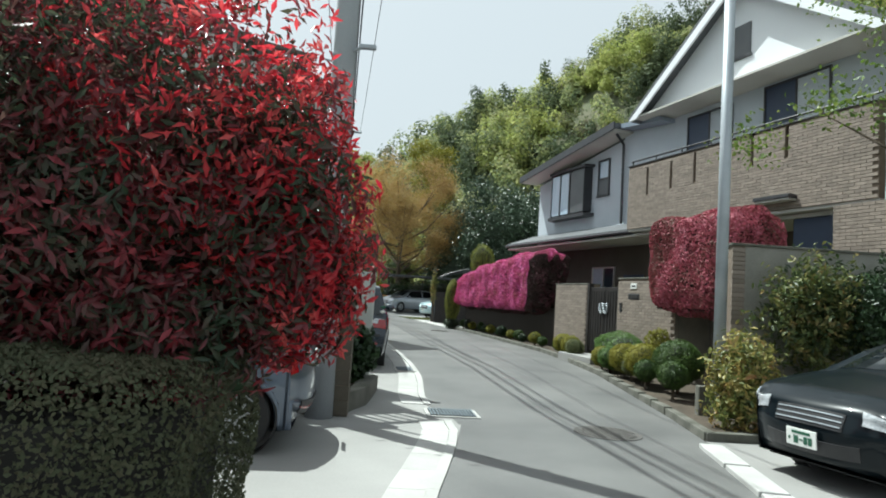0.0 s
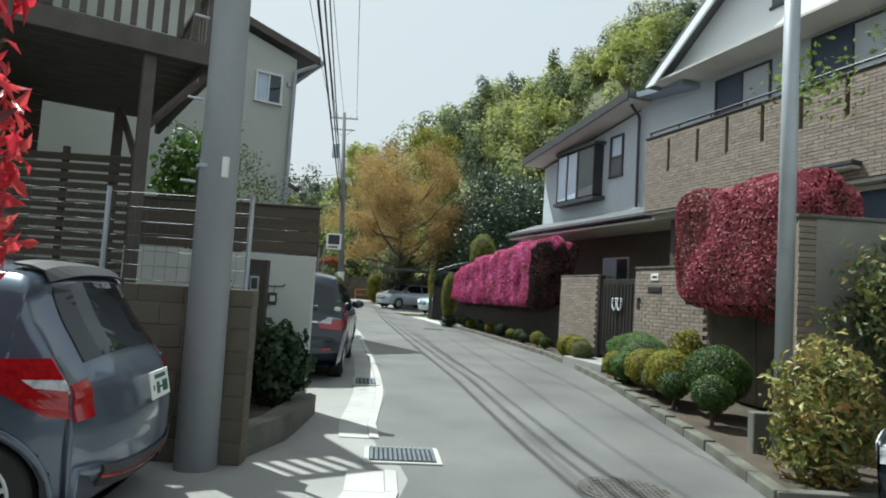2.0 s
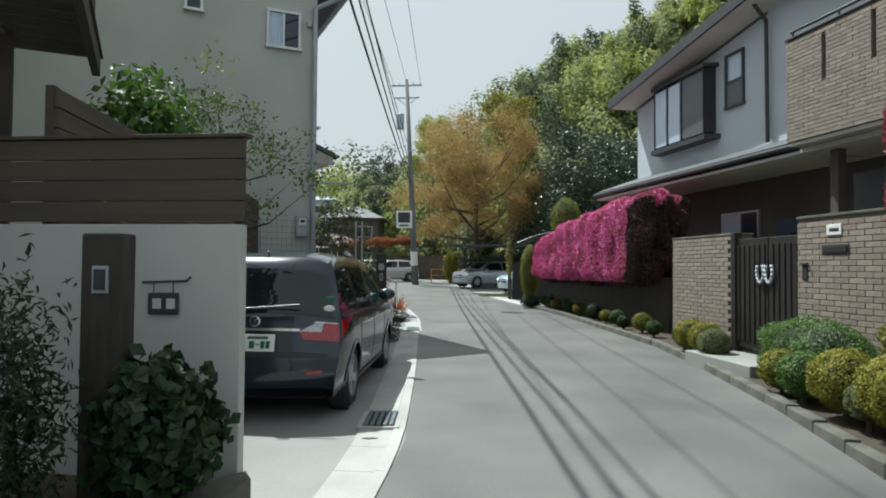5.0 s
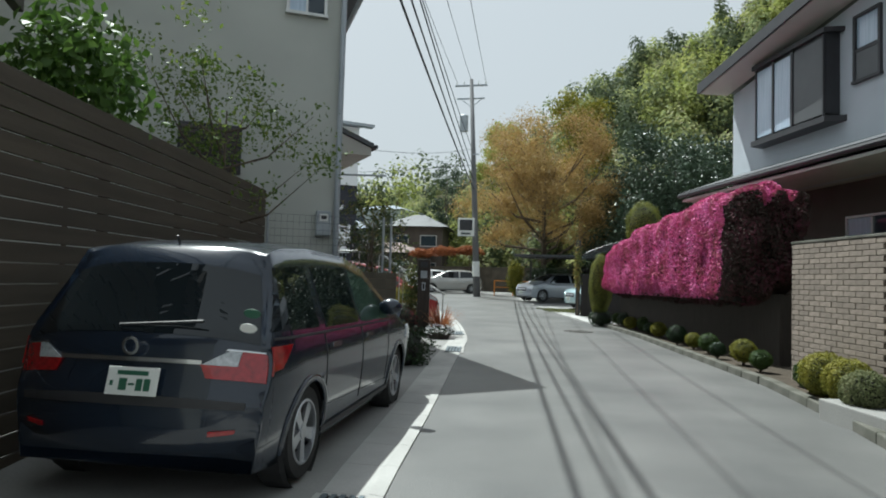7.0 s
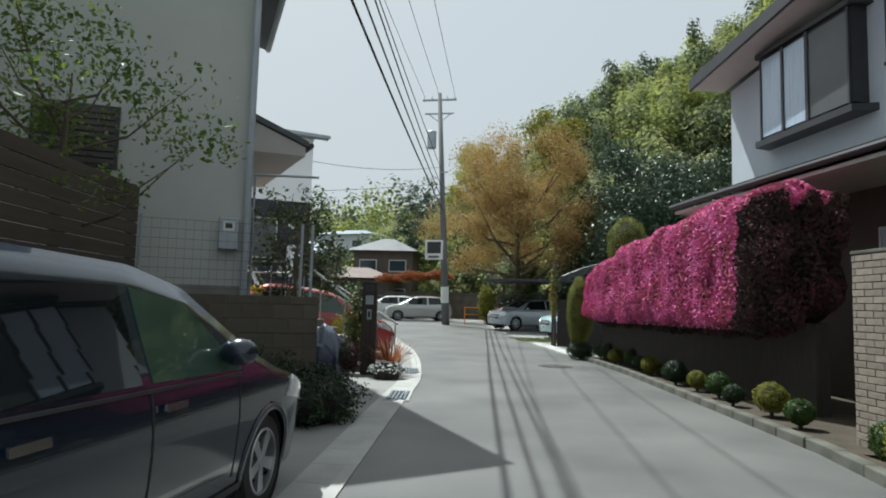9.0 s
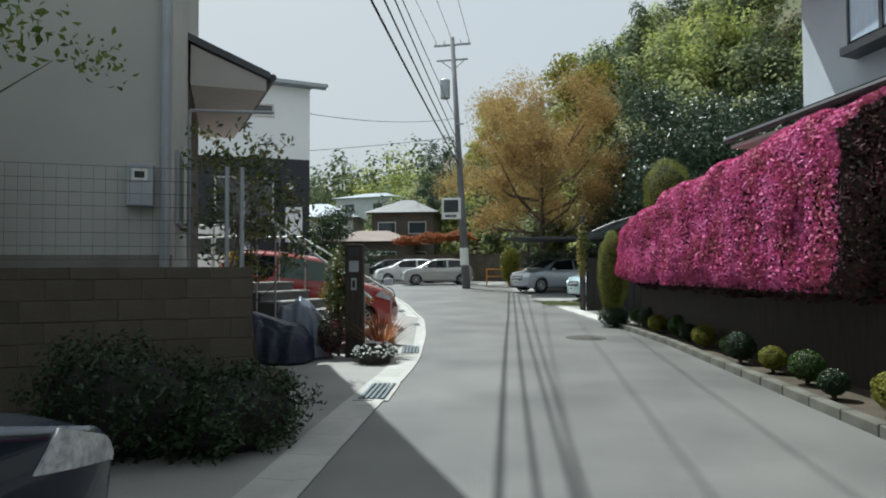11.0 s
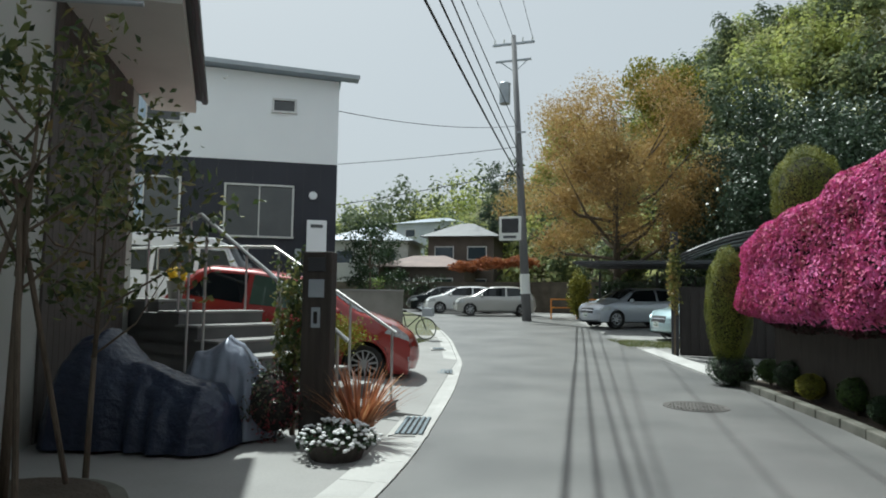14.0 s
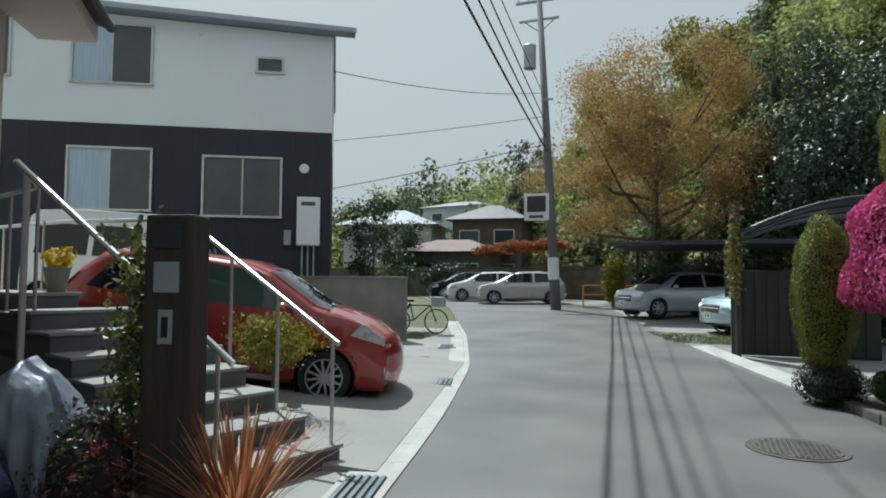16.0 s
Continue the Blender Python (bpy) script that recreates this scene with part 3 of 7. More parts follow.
def brick_skin(parent, x, y0, y1, z0, z1, holes=(), single=False, name="brick", flip=-1):
    """Courses of long thin brick tiles on the face x of a wall; single makes each brick an object of its own."""
    me = mesh_of(name, box(-0.012, 0.012, -BR_L / 2, BR_L / 2, -BR_H / 2, BR_H / 2, 0.003), BRICK) if single else None
    vs, fs = [], []
    z, row = z0 + BR_H / 2, 0
    while z + BR_H / 2 <= z1 + 0.01:
        y = y0 + (BR_L / 2 if row % 2 == 0 else BR_L)
        while y - BR_L / 2 < y1 - 0.02:
            a, b = max(y - BR_L / 2, y0), min(y + BR_L / 2, y1)
            cut = [h for h in holes if h[0] < b and h[1] > a and h[2] < z + BR_H / 2 and h[3] > z - BR_H / 2]
            spans = [(a, b)]
            for h in cut:
                spans = [q for s in spans for q in ((s[0], min(s[1], h[0])), (max(s[0], h[1]), s[1])) if q[1] - q[0] > 0.02]
            for a, b in spans:
                o = random.uniform(-0.002, 0.003)
                if single:
                    shared(name, me, parent, pose(x + o, (a + b) / 2, z) @ Matrix.Diagonal((1, (b - a) / BR_L, 1, 1)))
                else:
                    n = len(vs)
                    xo, xi = x + flip * (0.012 + o), x - flip * 0.012
                    vs += [(xo, a, z - BR_H / 2), (xo, b, z - BR_H / 2), (xo, b, z + BR_H / 2), (xo, a, z + BR_H / 2), (xi, a - 0.003, z - BR_H / 2 - 0.003), (xi, b + 0.003, z - BR_H / 2 - 0.003), (xi, b + 0.003, z + BR_H / 2 + 0.003), (xi, a - 0.003, z + BR_H / 2 + 0.003)]
                    fs += [(n, n + 3, n + 2, n + 1), (n, n + 1, n + 5, n + 4), (n + 1, n + 2, n + 6, n + 5), (n + 2, n + 3, n + 7, n + 6), (n + 3, n, n + 4, n + 7)]
            y += BR_L + BR_J
        z += BR_H + BR_J
        row += 1
    if not single:
        me = bpy.data.meshes.new("brickwork")
        me.from_pydata(vs, [], fs)
        ob = part("brickwork", me, BRICKJ, parent, "long thin brown brick tiles with dark joints")
        ob["kind"] = "stuff"


H = thing("brick_house", pose(5.73, 10.06, 0, 0, 0, 17.5), "two-storey house, brown brick balcony and pale rendered walls", "house")
SL = [(-0.87, 4.72), (-1.86, 4.76), (-2.76, 4.8), (-3.71, 4.84), (-4.62, 4.88), (-5.56, 4.92)]
holes = [(u - 0.05, u + 0.05, z, z + 0.74) for u, z in SL]
bm = bmesh.new()
ue = [-7.6] + [v for u, z in reversed(SL) for v in (u - 0.05, u + 0.05)] + [0.0]
for a, b in zip(ue[:-1], ue[1:]):
    slot = [z for u, z in SL if abs((a + b) / 2 - u) < 0.01]
    if slot:
        box(0.012, 0.18, a, b, 3.77, slot[0], bm=bm)
        box(0.012, 0.18, a, b, slot[0] + 0.74, 5.62, bm=bm)
        box(0.14, 0.18, a, b, slot[0], slot[0] + 0.74, bm=bm)
    else:
        box(0.012, 0.18, a, b, 3.77, 5.62, bm=bm)
part("balcony_wall", bm, MORTAR, H, "brown mortar balcony parapet")
brick_skin(H, 0.0, -7.6, 0.0, 3.78, 5.6, holes)
part("balcony_end", box(0.18, 1.5, -0.17, 0.0, 3.77, 5.62, 0.006), MORTAR, H)
part("balcony_coping", box(-0.03, 0.22, -7.64, 0.03, 5.622, 5.66, 0.008), FASCIA, H, "dark metal coping")
part("balcony_floor", box(0.03, 1.6, -7.6, -0.02, 3.7, 3.768, 0.005), SOFFIT, H)
rail = part("balcony_rail", tube([(0.09, -7.6, 5.8), (0.09, 0.0, 5.8)], 0.028, 8), FASCIA, H, "dark metal handrail")
for k in range(8):
    part("rail_post", rod((0.09, -7.4 + k * 1.05, 5.66), (0.09, -7.4 + k * 1.05, 5.8), 0.018), FASCIA, rail)
# right-hand brick return and ground floor
part("brick_pier", box(0.012, 3.5, -9.2, -6.7, 0, 3.69), MORTAR, H)
brick_skin(H, 0.0, -9.2, -6.7, 2.0, 3.76)
part("upper_flank_wall", box(0.2, 3.5, -9.2, -7.62, 3.77, 7.3), MORTAR, H)
# The recessed porch's shade is put into this wall's dark brown.
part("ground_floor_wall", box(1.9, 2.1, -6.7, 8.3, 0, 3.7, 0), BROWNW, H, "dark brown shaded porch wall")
part("porch_ceiling", box(0.25, 1.9, -6.7, -0.02, 3.6, 3.69), SOFFIT, H)
bp_ = part("dark_panel", box(0.3, 0.36, -6.69, -5.5, 2.0, 3.62, 0.01), BLUE, H, "dark blue shutter panel")
cn = part("canopy", box(-0.25, 0.6, -5.85, -4.9, 3.98, 4.06, 0.01), FASCIA, H, "small grey canopy")
part("canopy_soffit", box(-0.22, 0.58, -5.82, -4.93, 3.93, 3.978, 0.006), SOFFIT, cn)
# upper floor behind the balcony
part("upper_wall", box(1.5, 1.7, -7.6, 2.4, 3.7, 7.4), WALLL, H, "pale render upper wall")
# Blue and pale blue panes paint the sky mirrored in these windows.
window(H, 1.5, -2.45, -0.7, 5.5, 7.2, -1, FASCIA, ("c", "b"))
window(H, 1.5, -5.4, -3.5, 5.5, 7.3, -1, FASCIA, ("c", "b"))
# gable roof over the balcony
AP = (-3.3, 10.1)
part("gable_wall", prism([(0.62, 7.42), (-7.2, 7.42), AP], 'x', 0.95, 1.1), WHITE, H, "white gable face")
for s, e in (((0.86, 7.3), AP), ((-7.45, 7.3), AP)):
    d = Vector((e[0] - s[0], e[1] - s[1]))
    n = Vector((-d.y, d.x)).normalized() * (0.16 if d.x < 0 else -0.16)
    n = -n if n.y < 0 else n
    rf = part("roof_slope", prism([s, e, (e[0] + n.x * 0.2, e[1] + abs(n.y) * 1.2), (s[0] + n.x, s[1] + n.y)], 'x', 0.55, 6.5), ROOFT, H, "dark tiled roof slope")
    part("barge_board", prism([s, e, (e[0], e[1] - 0.28), (s[0] - 0.35 * (1 if d.x < 0 else -1), s[1] - 0.0)], 'x', 0.5, 0.56), WHITE, rf, "white barge board")
part("gable_soffit", box(0.56, 1.5, -7.3, 0.7, 7.36, 7.415), SOFFIT, H)
gv = part("gable_vent", box(0.92, 0.96, -3.55, -2.95, 8.1, 8.95, 0.01), SCREEN, H, "louvred gable vent")
part("vent_frame", box(0.9, 0.95, -3.6, -2.9, 8.03, 8.1, 0.01), FASCIA, gv)
# wing with the bay window
part("wing_wall", prism([(2.4, 3.6), (8.28, 3.6), (8.28, 6.42), (2.4, 7.2)], 'x', 1.5, 1.7), WALLL, H, "pale blue-white render wall")
part("wing_end_wall", prism([(1.7, 3.6), (8, 3.6), (8, 6.6), (1.7, 6.42)], 'y', 8.08, 8.28), WALLL, H)
part("wing_front_return", box(1.7, 7, 2.4, 2.6, 3.6, 7.1), WALLL, H)
wr = part("wing_roof", prism([(8.6, 6.56), (1.9, 7.4), (1.9, 7.56), (8.6, 6.72)], 'x', 0.72, 8), ROOFT, H, "low dark roof slab with deep eaves")
part("wing_roof_front", prism([(1.9, 7.4), (-0.1, 7.2), (-0.1, 7.32), (1.9, 7.56)], 'x', 0.95, 8), ROOFL, wr)
part("eave_fascia", prism([(8.62, 6.5), (1.9, 7.34), (1.9, 7.6), (8.62, 6.76)], 'x', 0.67, 0.718), FASCIA, wr, "dark eaves gutter")
part("wing_soffit", prism([(8.58, 6.5), (1.95, 7.33), (1.95, 7.39), (8.58, 6.555)], 'x', 0.74, 1.5), SOFFIT, wr)
part("downpipe", tube([(1.0, 2.2, 7.3), (1.38, 2.3, 7.0), (1.42, 2.33, 4.3)], 0.045, 8), FASCIA, H, "dark downpipe")
window(H, 1.49, 3.18, 3.88, 5.38, 6.72, -1, FASCIA, ("c",), 0.06)
part("window_bar", box(1.45, 1.49, 3.2, 3.86, 5.98, 6.05), FASCIA, H)
part("lower_sash", box(1.465, 1.479, 3.25, 3.82, 5.44, 5.98), SCREEN, H)
bay = part("bay_window", prism([(4.3, 4.92), (6.75, 4.82), (6.75, 6.5), (4.3, 6.58)], 'x', 1.2, 1.5), FASCIA, H, "dark-framed bay window with shutter")
part("bay_sill", prism([(1.12, 4.24), (1.5, 4.1), (1.5, 6.95), (1.12, 6.82)], 'z', 4.74, 4.86), FASCIA, bay)
part("bay_head", prism([(1.12, 4.26), (1.5, 4.15), (1.5, 6.9), (1.12, 6.8)], 'z', 6.56, 6.66), FASCIA, bay)
for a, b, k in ((6.05, 6.66, CURTAIN), (5.38, 5.98, CURTAIN), (4.36, 5.3, SCREEN)):
    part("pane", box(1.175, 1.199, a, b, 4.92, 6.48), k, bay)
    part("stile", box(1.15, 1.2, a - 0.05, a, 4.88, 6.54, 0.006), FASCIA, bay)
    part("stile", box(1.15, 1.2, b, b + 0.04, 4.88, 6.54, 0.006), FASCIA, bay)
# lower lean-to roof
lr = part("lean_to_roof", prism([(0.3, 3.74), (1.5, 4.2), (1.5, 4.28), (0.26, 3.84)], 'y', 0.05, 8.7), ROOFT, H, "narrow dark lean-to roof")
part("lean_to_gutter", tube([(0.26, 0.05, 3.76), (0.26, 8.7, 3.76)], 0.06, 8), FASCIA, lr)
part("lean_to_soffit", box(0.3, 1.9, 0.05, 8.6, 3.6, 3.66), SOFFIT, lr)
dr = part("front_door", box(1.8, 1.88, 1.6, 2.6, 0.4, 2.6, 0.01), BLUE, H, "dark blue front door")
part("door_glass", box(1.785, 1.8, 1.75, 2.1, 0.9, 2.3, 0.01), GLASS, dr)
window(H, 1.89, 3.2, 4.6, 1.5, 2.9, -1, ALU, ("g", "c"))
part("porch_post", box(0.5, 0.68, -0.6, -0.42, 0.2, 3.6, 0.01), TIMBER, H)
part("porch_window", box(1.0, 1.06, -1.9, -0.4, 2.1, 3.2, 0.01), SCREEN, H)
part("porch_ledge", box(0.6, 1.1, -2.0, -0.3, 2.0, 2.08, 0.01), ALU, H)

# ---- brick garden walls and gate ----
def brick_wall(name, x, y, a, l, z0, z1, th, label, single=True, cut=()):
    w = thing(name, pose(x, y, 0, 0, 0, a), label, "wall", kind="structure")
    part("core", box(0.012, th, 0, l, z0, z1, 0.004), MORTAR, w)
    brick_skin(w, 0.0, 0.0, l, z0 + 0.005, z1 - 0.01, cut, single)
    part("coping", box(-0.02, th + 0.02, -0.01, l + 0.01, z1, z1 + 0.035, 0.006), KERB, w)
    return w


W1 = brick_wall("garden_wall", 4.22, 8.4, 13.4, 1.93, 0.15, 2.02, 0.34, "brown thin-brick garden wall beside the gate")
W2 = brick_wall("garden_wall_2", 5.0, 4.55, 14.5, 2.15, 0.15, 2.13, 0.3, "brown thin-brick wall with letterbox and name sign")
# Plain dark blockwork here carries the shade cast by the crimson hedge.
W3 = thing("planter_wall", pose(5.85, 1.25, 0, 0, 0, 14.5), "planter wall under a crimson hedge, darkened for its shade", "wall", kind="structure")
part("core", box(0.0, 0.3, 0.0, 3.4, 0.05, 1.45, 0.006), BLOCK, W3)
part("coping", box(-0.02, 0.32, -0.01, 3.41, 1.45, 1.49, 0.006), KERB, W3)
# letterbox, intercom and sign on the wall
lb = thing("letterbox", pose(4.64, 6.0, 0, 0, 0, 14.5), "dark slot letterbox set in a brick wall", "letterbox")
part("frame", box(-0.035, 0.0, -0.22, 0.22, 1.66, 1.79, 0.008), FASCIA, lb)
part("flap", box(-0.045, -0.034, -0.19, 0.19, 1.69, 1.76, 0.004), DARK, lb)
ns = thing("name_sign", pose(4.64, 6.0, 0, 0, 0, 14.5), "small white name sign with dark bars on brick", "sign")
part("panel", box(-0.04, 0.0, -0.11, 0.13, 1.9, 2.03, 0.006), PLATE, ns)
part("writing_bar", box(-0.043, -0.04, -0.07, 0.08, 1.945, 1.985), FASCIA, ns)
ic = thing("intercom", pose(4.52, 6.5, 0, 0, 0, 14.5), "small black intercom box on a brick wall", "intercom")
part("body", box(-0.05, 0.0, -0.05, 0.05, 1.35, 1.55, 0.012), PLASTIC, ic)
part("hood", box(-0.07, 0.0, -0.06, 0.06, 1.55, 1.57, 0.005), FASCIA, ic)
gt = thing("gate", pose(4.62, 6.72, 0, 0, 0, 13.4), "dark bronze double garden gate, shut", "gate")
for k in range(2):
    lf = part("leaf", box(0.0, 0.05, 0.02 + k * 0.82, 0.82 + k * 0.82, 0.3, 1.95, 0.008), GATEM, gt)
    for j in range(6):
        part("slat", box(-0.015, 0.0, 0.08 + k * 0.82 + j * 0.125, 0.15 + k * 0.82 + j * 0.125, 0.4, 1.85, 0.004), GATEM, lf)
    part("post", box(-0.04, 0.09, -0.06 + k * 1.66, 0.02 + k * 1.7, 0.1, 2.05, 0.008), GATEM, gt)
ge = thing("gate_emblem", gt.matrix_basis.copy(), "pale metal twin-curl ornament on a dark gate", "ornament")
for dy in (-0.1, 0.1):
    bm = bmesh.new()
    for k in range(11):
        a0, a1 = radians(50 + k * 24), radians(50 + (k + 1) * 24)
        rod((-0.04, 0.86 + dy + 0.08 * math.sin(a0), 1.44 + 0.15 * math.cos(a0)), (-0.04, 0.86 + dy + 0.08 * math.sin(a1), 1.44 + 0.15 * math.cos(a1)), 0.024, 0.024, 8, bm)
    part("curl", bm, STEEL, ge, smooth=True)
stp = thing("entrance_step", pose(4.1, 6.7, 0, 0, 0, 13.4), "grey concrete entrance step before the gate", "step", kind="structure")
part("slab", box(-0.25, 0.9, 0.0, 1.7, -0.05, 0.22, 0.015), CONC, stp)

# grey concrete wall facing down the lane, with a brick end
W4 = thing("boundary_wall", label="weathered grey concrete boundary wall with brick end", category="wall", kind="structure")
part("core", box(4.62, 9.5, 1.05, 1.23, -0.1, 2.5, 0.006), BLOCKW, W4)
part("coping", box(4.4, 9.5, 1.02, 1.26, 2.5, 2.54, 0.008), KERB, W4)
part("end_core", box(4.43, 4.62, 1.06, 1.22, -0.1, 2.5), MORTAR, W4)
em = mesh_of("brick", box(-0.1, 0.1, -0.012, 0.012, -BR_H / 2, BR_H / 2, 0.003), BRICK)
for k in range(37):
    shared("brick", em, W4, pose(4.52 + (0.004 if k % 2 else -0.004), 1.05, -0.05 + k * (BR_H + BR_J)))
part("soil_step", box(3.9, 4.62, 0.9, 1.04, -0.15, 0.35, 0.02), KERB, W4)

# ---- cream house on the left ----
C = thing("cream_house", pose(-3.72, 12.2, 0, 0, 0, 31), "tall cream rendered house with dark roof", "house")
# local x runs along the front, y into the house
part("front_wall", prism([(-11, -0.1), (0, -0.1), (0, 7.8), (-5.5, 9.5), (-11, 7.8)], 'y', 0, 0.2), WALLW, C, "cream render wall")
part("side_wall", box(-0.2, 0.0, 0.2, 6.2, -0.1, 7.8), WALLW, C)
part("back_return", box(-11, -0.2, 6.0, 6.2, -0.1, 7.8), WALLW, C)
part("plinth", box(-11, 0.015, -0.02, -0.001, -0.1, 1.62, 0.004), BLOCKW, C)
for s, e in (((0.62, 7.78), (-5.5, 9.62)), ((-11.6, 7.78), (-5.5, 9.62))):
    r_ = part("roof_slope", prism([s, e, (e[0], e[1] + 0.16), (s[0], s[1] + 0.14)], 'y', -0.2, 6.5), ROOFT, C, "dark roof slope")
    part("verge", prism([(s[0], s[1] - 0.05), (e[0], e[1] - 0.05), (e[0], e[1] + 0.18), (s[0], s[1] + 0.16)], 'y', -0.25, -0.202), TIMBER, r_)
part("eave_gutter", tube([(0.66, -0.28, 7.8), (0.66, 6.5, 7.8)], 0.07, 8), STEEL, C)


def face_window(parent, x0, x1, z0, z1, panes, frame=ALU):
    w_ = window(parent, 0.0, x0, x1, z0, z1, -1, frame, panes, 0.06)
    w_.matrix_basis = pose(0, -0.03, 0, 0, 0, 90) @ Matrix.Diagonal((1, -1, 1, 1))


face_window(C, -1.15, -0.38, 6.36, 7.24, ("c", "g"))
face_window(C, -2.86, -2.48, 6.9, 7.3, ("g",))
part("downpipe", tube([(0.55, -0.15, 7.75), (-0.06, -0.09, 7.4), (-0.06, -0.09, 0.4)], 0.055, 10), STEEL, C, "pale grey downpipe")
part("wall_vent", box(-0.25, -0.13, -0.08, -0.001, 6.95, 7.1, 0.02), STEEL, C)
sv = part("side_window", box(0.0, 0.05, 0.5, 1.25, 2.0, 2.9, 0.01), STEEL, C)
part("pane", box(0.045, 0.056, 0.54, 1.21, 2.04, 2.86), SCREEN, sv)
for k in range(17):
    part("wall_board", box(0.002, 0.03, 2.9 + k * 0.17, 3.062 + k * 0.17, -0.1, 4.4, 0.004), TIMBER, C)
def loft(lo, hi, ya, yb):
    """A solid between two outlines (x, z) of as many corners, at ya and yb."""
    bm = bmesh.new()
    p = [bm.verts.new((x, ya, z)) for x, z in lo]
    q = [bm.verts.new((x, yb, z)) for x, z in hi]
    bm.faces.new(p)
    bm.faces.new(q[::-1])
    for k in range(len(p)):
        j = (k + 1) % len(p)
        bm.faces.new((p[k], q[k], q[j], p[j]))
    bmesh.ops.recalc_face_normals(bm, faces=bm.faces)
    return bm


pr = part("porch_roof", loft([(-1.0, 5.42), (1.24, 4.5), (1.24, 4.61), (-1.0, 5.54)], [(-1.0, 5.12), (0.76, 4.5), (0.76, 4.61), (-1.0, 5.24)], 2.75, 6.9), ROOFT, C, "sloping porch roof")
part("porch_roof_soffit", loft([(0.04, 4.32), (1.18, 4.32), (1.18, 4.5), (0.04, 4.96)], [(0.04, 4.3), (0.7, 4.3), (0.7, 4.49), (0.04, 4.74)], 2.8, 6.85), SOFFIT, pr, "beige boxed soffit")
part("porch_gutter", tube([(1.28, 2.7, 4.52), (0.81, 6.95, 4.52)], 0.055, 8), FASCIA, pr)
part("porch_frame", tube([(0.12, 1.2, 0.2), (0.12, 1.2, 3.55), (1.2, 1.2, 3.6)], 0.022, 8), STEEL, C)
ls = part("louvred_shutter", box(-2.95, -1.85, -0.06, -0.001, 3.2, 4.1, 0.01), FASCIA, C, "dark louvred window shutter")
for k in range(9):
    part("slat", box(-2.9, -1.9, -0.085, -0.06, 3.26 + k * 0.09, 3.32 + k * 0.09, 0.004), TIMBER, ls)
mb = thing("meter_box", pose(-3.72, 12.2, 0, 0, 0, 31), "grey electric meter box on a cream wall", "meter box")
part("case", box(-0.45, -0.17, -0.16, -0.021, 2.15, 2.62, 0.015), STEEL, mb)
part("window", box(-0.39, -0.23, -0.172, -0.16, 2.42, 2.56, 0.004), PLATE, mb)
part("dial", box(-0.36, -0.26, -0.175, -0.172, 2.46, 2.53), PLASTIC, mb)

# ---- white and black house ----
K = thing("white_and_black_house", pose(-9.09, 27.75, 0, 0, 0, 31), "two-tone house, white siding above dark navy siding", "house")
# local x runs along the front to the left (negative), y into the house
part("lower_front_wall", box(-12, 0, 0.0, 0.2, -0.2, 5.44), NAVY, K, "dark navy siding")
part("upper_front_wall", prism([(-12, 5.44), (0, 5.44), (0, 8.06), (-12, 8.5)], 'y', -0.02, 0.2), WHITE, K, "white siding")
part("side_wall_low", box(-0.2, 0.0, 0.2, 8, -0.2, 5.44), NAVY, K)
part("side_wall_high", box(-0.2, 0.0, 0.2, 8, 5.44, 8.0), WHITE, K)
for k in range(1, 24):
    part("siding_joint", box(-k * 0.5 - 0.006, -k * 0.5 + 0.006, -0.003, 0.0, -0.1, 5.42), FASCIA, K)
kr = part("roof", prism([(-12.4, 8.56), (0.06, 8.1), (0.06, 8.17), (-12.4, 8.64)], 'y', -0.02, 8.2), ROOFL, K, "thin pale metal mono-pitch roof")
part("eave", prism([(-12.4, 8.55), (0.58, 8.06), (0.58, 8.15), (-12.4, 8.65)], 'y', -0.5, -0.021), ROOFL, kr)
part("roof_fascia", prism([(-12.4, 8.51), (0.6, 8.03), (0.6, 8.15), (-12.4, 8.66)], 'y', -0.54, -0.502), STEEL, kr)


def kwin(x0, x1, z0, z1, panes):
    face_window(K, x0, x1, z0, z1, panes)


kwin(-3.3, -1.27, 3.1, 4.72, ("s", "s"))
kwin(-6.55, -4.5, 3.2, 4.84, ("c", "s"))
kwin(-6.53, -4.56, 6.44, 8.04, ("c", "s"))
kwin(-2.0, -1.28, 6.94, 7.39, ("s",))
kwin(-10.0, -8.1, 3.3, 4.9, ("s", "s"))
kwin(-10.0, -7.9, 6.5, 8.1, ("c", "s"))
part("vent_cap", rod((-0.71, -0.08, 4.45), (-0.71, 0.0, 4.45), 0.12, 0.13, 20), WHITE, K, "white round vent cap")
part("vent_cap", rod((-3.4, -0.1, 7.95), (-3.4, -0.02, 7.95), 0.07, 0.08, 16), WHITE, K)
ub = part("utility_box", box(-0.87, -0.28, -0.28, -0.001, 2.4, 3.67, 0.02), WHITE, K, "white wall-hung water heater")
part("grille", box(-0.76, -0.4, -0.292, -0.28, 3.44, 3.54, 0.004), SCREEN, ub)
for k in range(3):
    part("pipe", rod((-0.73 + k * 0.15, -0.12, 1.3), (-0.73 + k * 0.15, -0.12, 2.4), 0.025), STEEL, ub)
part("meter", box(-1.2, -1.02, -0.15, -0.001, 2.4, 2.8, 0.02), STEEL, K)
gw = thing("grey_wall", pose(-9.3, 26.3, 0, 0, 0, 20), "plain grey rendered wall beside a parking bay", "wall", kind="structure")
part("core", box(0.0, 2.85, 0.0, 0.2, -0.1, 1.56, 0.008), BLOCKW, gw)
part("coping", box(-0.02, 2.87, -0.02, 0.22, 1.56, 1.6, 0.008), CONC, gw)
part("core", box(-4.0, -0.05, 1.0, 1.15, -0.1, 1.5, 0.008), BLOCKW, gw)

